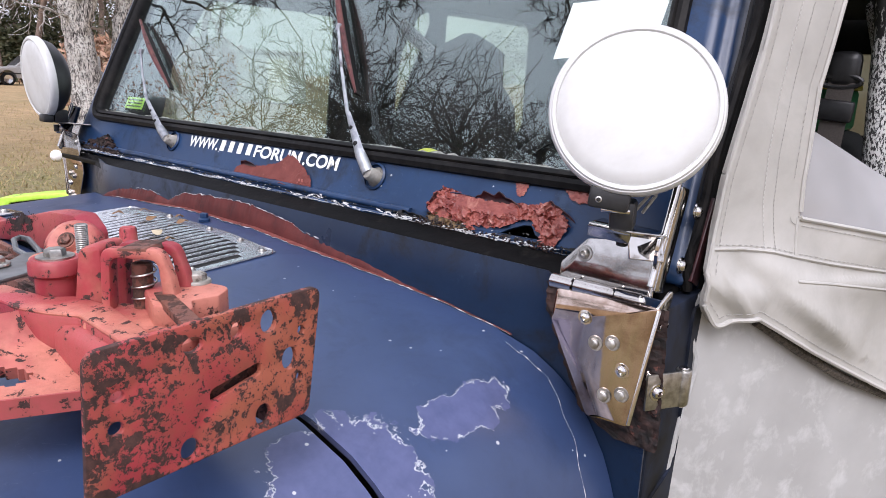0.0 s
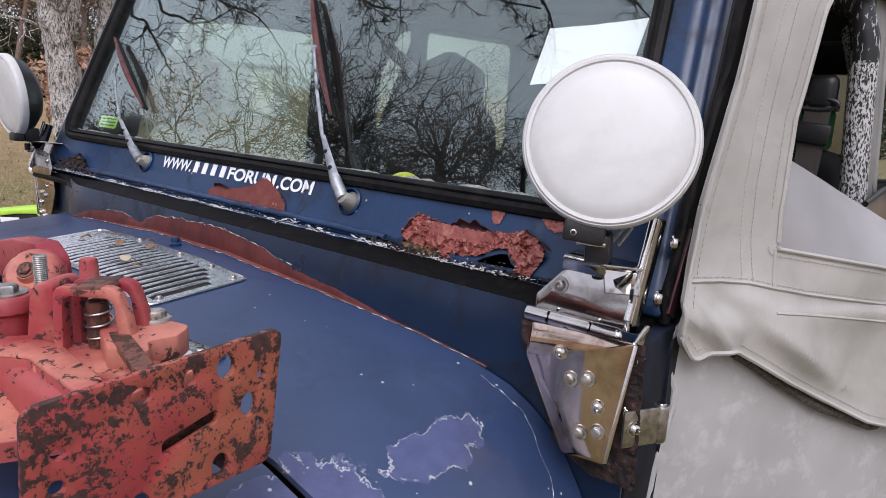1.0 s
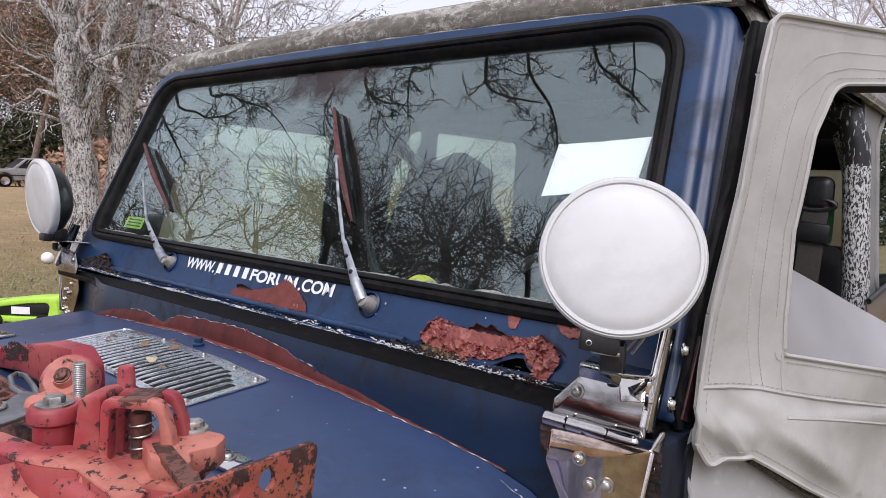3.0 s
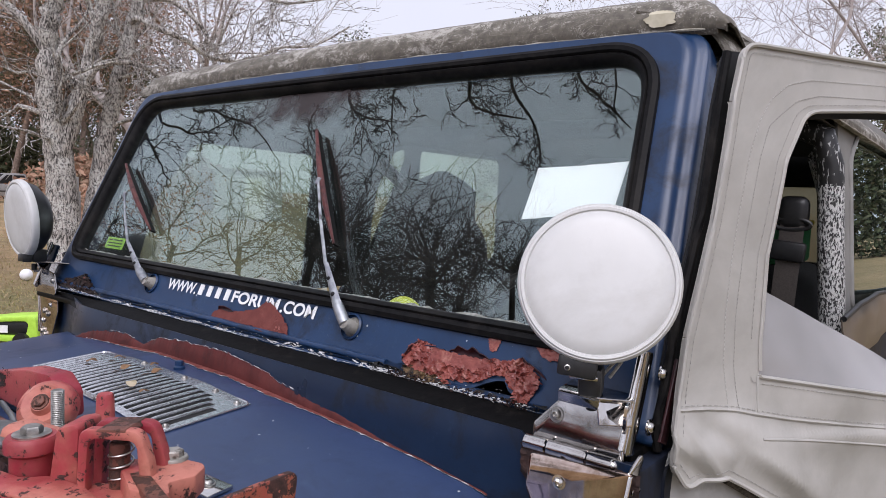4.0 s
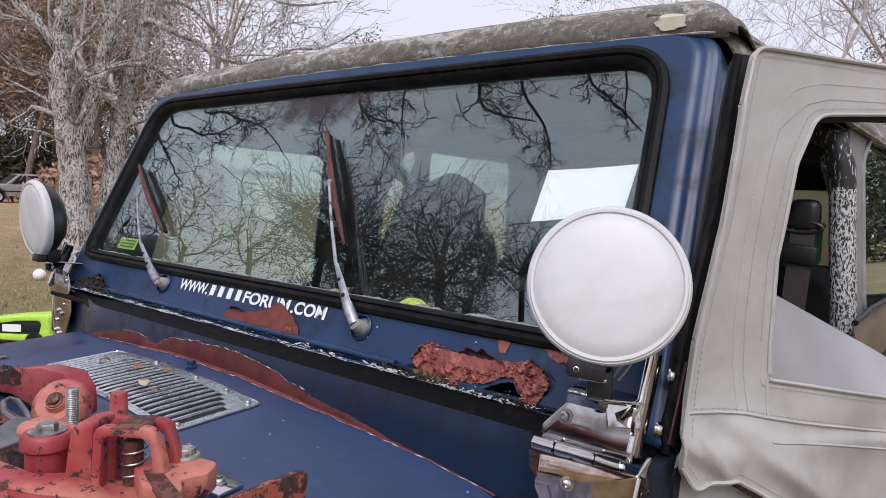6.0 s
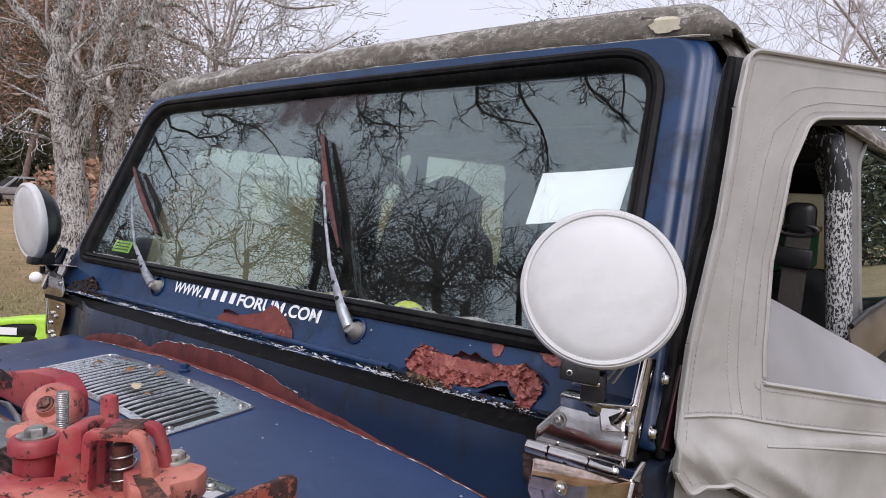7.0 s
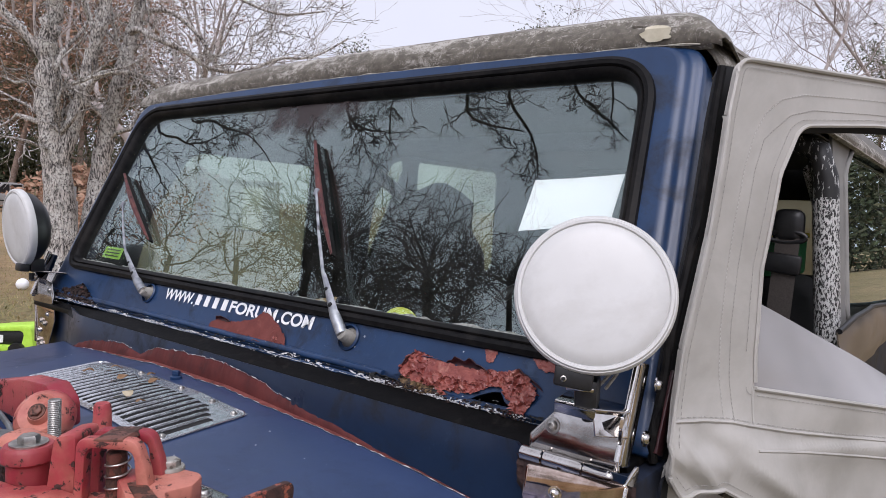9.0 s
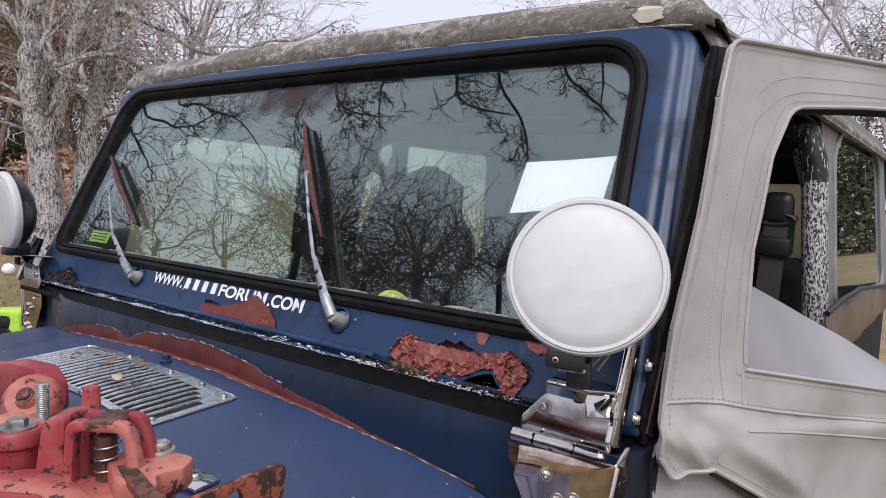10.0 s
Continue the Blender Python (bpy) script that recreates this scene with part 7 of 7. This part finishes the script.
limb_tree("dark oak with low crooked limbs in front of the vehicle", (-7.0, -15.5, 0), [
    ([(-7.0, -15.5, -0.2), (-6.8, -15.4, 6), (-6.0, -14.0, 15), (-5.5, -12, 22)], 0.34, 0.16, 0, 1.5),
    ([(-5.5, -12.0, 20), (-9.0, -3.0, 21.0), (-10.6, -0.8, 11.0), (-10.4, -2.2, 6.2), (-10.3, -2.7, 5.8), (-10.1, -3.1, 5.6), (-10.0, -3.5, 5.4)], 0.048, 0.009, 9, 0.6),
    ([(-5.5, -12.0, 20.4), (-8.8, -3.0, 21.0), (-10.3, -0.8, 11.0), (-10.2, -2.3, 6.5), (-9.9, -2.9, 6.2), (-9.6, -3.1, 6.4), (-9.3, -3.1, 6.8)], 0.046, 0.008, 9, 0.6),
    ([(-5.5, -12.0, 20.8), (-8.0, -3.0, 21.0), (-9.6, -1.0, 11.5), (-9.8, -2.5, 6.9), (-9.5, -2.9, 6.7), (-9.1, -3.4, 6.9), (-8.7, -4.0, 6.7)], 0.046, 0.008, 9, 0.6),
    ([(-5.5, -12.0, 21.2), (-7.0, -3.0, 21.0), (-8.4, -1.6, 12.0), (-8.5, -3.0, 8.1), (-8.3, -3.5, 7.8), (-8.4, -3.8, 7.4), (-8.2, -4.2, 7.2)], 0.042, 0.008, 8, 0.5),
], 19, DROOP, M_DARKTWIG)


# ---- woods: rusty winter foliage and dark evergreens ----
def leaf_mat(name, cols):
    m, nt, b, co = base_mat(name)
    g = nt.nodes.new("ShaderNodeNewGeometry")
    col = ramp(nt, g.outputs["Random Per Island"], [(i / (len(cols) - 1), c) for i, c in enumerate(cols)])
    nt.links.new(col, b.inputs["Base Color"])
    b.inputs["Roughness"].default_value = 0.85
    return m


M_RUSTLEAF = leaf_mat("rust_brown_leaves", [(0.21, 0.115, 0.075), (0.34, 0.185, 0.120), (0.44, 0.275, 0.190), (0.31, 0.205, 0.14), (0.18, 0.15, 0.09)])
M_PINE = leaf_mat("dark_evergreen_leaves", [(0.04, 0.048, 0.024), (0.075, 0.088, 0.042), (0.105, 0.115, 0.06), (0.15, 0.135, 0.08)])


def crown(parent, tips, n, spread, size, mat, rnd, droop=0.0):
    verts, faces = [], []
    for _ in range(n):
        p, d = tips[rnd.randrange(len(tips))]
        c = p + Vector((rnd.gauss(0, spread), rnd.gauss(0, spread), rnd.gauss(-droop, spread)))
        e = Euler((rnd.random() * 6.3, rnd.random() * 6.3, rnd.random() * 6.3)).to_matrix()
        s = size * rnd.uniform(0.6, 1.5)
        k = len(verts)
        for q in ((0, -1, 0), (0.42, 0, 0.12), (0, 1, 0), (-0.42, 0, 0.12)):
            verts.append(c + e @ (Vector(q) * s))
        faces += [(k, k + 1, k + 2), (k, k + 2, k + 3)]
    ob = mesh_arrays("crown", verts, faces, mat, parent, smooth=False)
    return ob


def leafy_tree(label, base, height, r, seed, mat, n, size, opts, group, spread=0.35):
    t, tips = bare_tree(label, base, height, r, seed, M_BROWNBARK, opts, group=group, name="leafy_tree")
    crown(t, tips, n, spread, size, mat, random.Random(seed))
    return t


WOOD = dict(levels=3, kids=(16, 6, 5, 0, 0), fan=(40, 80), short=0.42, thin=0.010, rise=(0.03, 0.02, 0.0, 0.0))
WOOD["from"] = 0.12
TALL = dict(WOOD)
TALL["from"] = 0.38
k1 = leafy_tree("tall winter tree with rust-brown leaves at the lawn's edge", (-50.6, 15.3, 0), 17, 0.22, 61, M_RUSTLEAF, 5200, 0.13, TALL, "woods", 0.6)
k2 = leafy_tree("tall dark evergreen at the lawn's edge", (-57, 17.5, 0), 13, 0.22, 62, M_PINE, 8000, 0.10, WOOD, "woods")
rnd = random.Random(17)
for x, y in ((-49.1, 16.8), (-47.6, 18.0), (-56.0, 18.4), (-48.8, 20.3), (-50.0, 22.5), (-57.0, 15.0)):
    copy_thing(k1, pose(x, y, 0, 0, 0, rnd.uniform(0, 360)))
for x, y in ((-46, 20), (-52, 24), (-70, 18), (-72, 26), (-66, 30), (-76, 22), (-62, 12), (-78, 31), (-70, 36), (-64, 24)):
    copy_thing(k2, pose(x, y, 0, 0, 0, rnd.uniform(0, 360)))
# the far edge of the field, all round
for i in range(44):
    a = 2 * math.pi * i / 44 + rnd.uniform(-0.05, 0.05)
    d = rnd.uniform(48, 62)
    x, y = d * math.cos(a), d * math.sin(a)
    if x < -30 and -2 < y < 40:
        continue
    behind = y > 20 and -45 < x < 15          # only low trees stand behind the roof
    copy_thing(k2 if behind else (k1, k2, t2)[i % 3], pose(x, y, 0, 0, 0, rnd.uniform(0, 360)))


def scrub():
    """Low brush along the foot of the woods."""
    verts, faces, rnd = [], [], random.Random(3)
    for _ in range(16000):
        if rnd.random() < 0.5:
            x = rnd.uniform(-44, -18)
            y = -0.66 + (0.97 - x) * rnd.uniform(0.385, 0.62)
        else:
            a, d = rnd.uniform(0, 2 * math.pi), rnd.uniform(47, 60)
            x, y = d * math.cos(a), d * math.sin(a)
        z = abs(rnd.gauss(0, 0.7))
        e = Euler((rnd.random() * 6.3, rnd.random() * 6.3, rnd.random() * 6.3)).to_matrix()
        s, k = rnd.uniform(0.06, 0.16) * (1 + max(0, math.hypot(x, y) - 40) / 20), len(verts)
        for q in ((0, -1, 0), (0.4, 0, 0.1), (0, 1, 0), (-0.4, 0, 0.1)):
            verts.append(Vector((x, y, z)) + e @ (Vector(q) * s))
        faces += [(k, k + 1, k + 2), (k, k + 2, k + 3)]
    return mesh_arrays("brush", verts, faces, M_RUSTLEAF, smooth=False)


def hedge(x0, y0, x1, y1, tall, n, seed, mat, label):
    """A lumpy bank of evergreen or brown brush along a line."""
    verts, faces, rnd = [], [], random.Random(seed)
    for _ in range(n):
        u = rnd.random()
        x, y = x0 + (x1 - x0) * u + rnd.gauss(0, 0.7), y0 + (y1 - y0) * u + rnd.gauss(0, 0.7)
        z = rnd.random() ** 0.8 * tall * (0.75 + 0.45 * noise.noise((u * 7, seed, 1)))
        e = Euler((rnd.random() * 6.3, rnd.random() * 6.3, rnd.random() * 6.3)).to_matrix()
        q, k = rnd.uniform(0.10, 0.26), len(verts)
        for p in ((0, -1, 0), (0.45, 0, 0.1), (0, 1, 0), (-0.45, 0, 0.1)):
            verts.append(Vector((x, y, z)) + e @ (Vector(p) * q))
        faces += [(k, k + 1, k + 2), (k, k + 2, k + 3)]
    return tagged(mesh_arrays("hedge", verts, faces, mat, smooth=False), label, "hedge", kind="stuff")


hedge(-55.0, 14.0, -53.4, 20.2, 5.2, 9000, 5, M_PINE, "dark evergreen brush along the edge of the lawn")
hedge(-40.5, 15.5, -36.0, 24.0, 3.4, 8000, 6, M_RUSTLEAF, "rust-brown brush along the edge of the lawn")
hedge(1.0, 47.0, 18.0, 42.0, 8.5, 20000, 8, M_PINE, "tall dark evergreen bank that the rear window mirrors")
tagged(scrub(), "brown undergrowth along the edge of the woods", "undergrowth", kind="stuff")


def grass():
    """Dry tufts and fallen leaves on the lawn beside the vehicle."""
    verts, faces, rnd = [], [], random.Random(12)
    for _ in range(40000):
        if rnd.random() < 0.55:
            d, a = rnd.uniform(0, 1) ** 1.5 * 26 + 2.2, radians(rnd.uniform(150, 180))
        else:
            d, a = 2.2 + 9 * rnd.random() ** 0.7, radians(rnd.uniform(0, 360))
        x, y = d * math.cos(a), d * math.sin(a) - 0.4
        if abs(x) < 0.9 and -1.6 < y < 2.2:
            continue
        w, h, t = rnd.uniform(0.004, 0.010), rnd.uniform(0.02, 0.06), rnd.uniform(0, 6.28)
        k, lx, ly = len(verts), rnd.gauss(0, 0.025), rnd.gauss(0, 0.025)
        z = ground_z(x, y) - 0.003
        verts += [(x - w * math.cos(t), y - w * math.sin(t), z), (x + w * math.cos(t), y + w * math.sin(t), z), (x + lx, y + ly, z + h)]
        faces.append((k, k + 1, k + 2))
    return mesh_arrays("grass", verts, faces, M_GRASS, smooth=False)


M_GRASS = leaf_mat("dry_grass_blades", [(0.20, 0.20, 0.065), (0.32, 0.27, 0.11), (0.42, 0.33, 0.16), (0.26, 0.17, 0.09), (0.48, 0.39, 0.22)])
tagged(grass(), "dry yellow-green lawn grass", "grass", kind="stuff")

# ---- small things on the lawn ----
ball = tagged(part("lawn_ball", lathe([(0.08 * math.sin(a), -0.08 * math.cos(a)) for a in np.linspace(0, math.pi, 16)], pose(-9.20, 3.06, 0.075), 24), M_PAPER), "white ball lying on the lawn", "ball")

toy = thing("ride_on_toy", "lime-green plastic ride-on toy with a dark panel on the lawn", "toy")
TM = pose(-5.10, 1.44, 0, 0, 0, 40)
part("frame", cutout([round_poly([(-0.42, 0.06, 0.05), (0.20, 0.04, 0.05), (0.22, 0.10, 0.03), (0.20, 0.27, 0.06), (-0.05, 0.25, 0.08), (-0.42, 0.20, 0.05)]), round_poly([(-0.30, 0.10, 0.03), (0.12, 0.10, 0.03), (0.15, 0.22, 0.05), (-0.05, 0.21, 0.05), (-0.30, 0.17, 0.03)])], 0.22, TM, 0.01), M_LIME, toy)
part("dark_panel", box((0.44, 0.18, 0.12), TM @ pose(-0.08, 0.11, 0.16), 0.02), M_BLACK, toy)
part("label_plate", box((0.15, 0.004, 0.06), TM @ pose(-0.10, 0.012, 0.15), 0.0), M_PAPER, toy)
for x in (-0.3, 0.1):
    part("toy_wheel", lathe([(0, -0.02), (0.06, -0.02), (0.065, 0), (0.06, 0.02), (0, 0.02)], TM @ pose(x, -0.02, 0.065, 90), 20), M_BLACK, toy)

stand = thing("utility_stand", "small pale utility box on posts between the trunks", "utility box")
part("post", box((0.05, 0.05, 1.2), pose(-11.56, 4.56, 0.60)), M_CHALK, stand)
part("post", box((0.05, 0.05, 1.2), pose(-11.46, 4.72, 0.60)), M_CHALK, stand)
part("box", box((0.06, 0.2, 0.3), pose(-11.51, 4.64, 1.30, 0, 0, -50), 0.01), M_CHALK, stand)


def pickup():
    t = thing("pickup_truck", "silver pickup truck parked across the lawn", "truck")
    m = pose(-46.17, 15.46, 0, 0, 0, 268)
    fore = m @ pose(0.30, 0, 0)          # the cab sits well forward
    paint = surface("silver_truck_paint", (0.30, 0.295, 0.29), (0.37, 0.365, 0.36), 8, (0.25, 0.35), metal=0.3, bumps=0.0)
    low = [(-2.75, 0.50), (-2.75, 1.08), (-0.92, 1.10), (0.95, 1.12), (1.25, 1.10), (2.35, 1.02), (2.62, 0.88), (2.66, 0.45)]
    for cx in (1.68, -1.70):          # wheel arches
        low += [(cx + 0.47 * math.cos(a), 0.42 + 0.47 * math.sin(a)) for a in np.linspace(0.05, math.pi - 0.05, 9)]
    part("body", cutout([low], 1.8, m, 0.03), paint, t)
    part("cab", cutout([round_poly([(-0.95, 1.05, 0.02), (-0.90, 1.70, 0.10), (-0.70, 1.80, 0.10), (0.20, 1.78, 0.12), (0.98, 1.08, 0.05)])], 1.56, fore @ pose(0, 0.12, 0), 0.05), paint, t)
    for side in (0.108, 1.672):
        for pts in ([(-0.84, 1.16), (-0.22, 1.16), (-0.22, 1.68), (-0.78, 1.68)], [(-0.12, 1.16), (0.66, 1.16), (0.16, 1.68), (-0.12, 1.68)]):
            part("side_window", cutout([pts], 0.02, fore @ pose(0, side, 0)), M_BLACK, t)
    part("windscreen", box((0.03, 1.36, 0.82), fore @ pose(0.60, 0.90, 1.44, 0, -48, 0), 0.01), M_BLACK, t)
    for y in (0.22, 1.58):
        part("headlight", box((0.06, 0.32, 0.16), m @ pose(2.64, y, 0.82), 0.02), M_PAPER, t)
    for side in (-0.010, 1.81):
        part("side_moulding", box((3.6, 0.02, 0.06), m @ pose(0.0, side, 0.72), 0.008), M_BLACK, t)
    for x in (-1.70, 1.68):
        for y in (0.08, 1.72):
            w = part("wheel", lathe([(0.24, -0.12), (0.36, -0.12), (0.39, 0), (0.36, 0.12), (0.24, 0.12)], m @ pose(x, y, 0.39, 90), 24), M_RUBBER, t)
            part("rim", lathe([(0, 0.06), (0.1, 0.10), (0.24, 0.12), (0.24, -0.12), (0.1, -0.10), (0, -0.06)], m @ pose(x, y, 0.39, 90), 16), M_ALU, w)
    part("bumper", box((0.15, 1.8, 0.2), m @ pose(-2.78, 0.9, 0.55), 0.03), M_ZINC, t)
    part("bumper", box((0.12, 1.8, 0.2), m @ pose(2.70, 0.9, 0.52), 0.03), M_ZINC, t)


pickup()

shed = thing("garden_shed", "pale flat-roofed garden shed standing across the field", "shed")
SM = pose(-26.5, 19.0, 0, 0, 0, 52)
part("wall", box((3.0, 2.4, 2.2), SM @ pose(0, 0, 1.1), 0.01), M_CHALK, shed)
part("roof", cutout([[(-1.6, 2.18), (1.6, 2.18), (1.6, 2.26), (-1.6, 2.32)]], 2.6, SM @ pose(0, -1.3, 0)), M_CHALK, shed)
part("shed_door", box((0.9, 0.03, 1.9), SM @ pose(0.3, -1.215, 0.97), 0.005), M_PAPER, shed)

# loose flakes, crumbs and stitches are past counting
for ob in scene.objects:
    if ob.name.split(".")[0] in ("flaked_edge", "bead_chip", "torn_black_edge", "rust_grit", "stitching"):
        tagged(ob, kind="stuff")
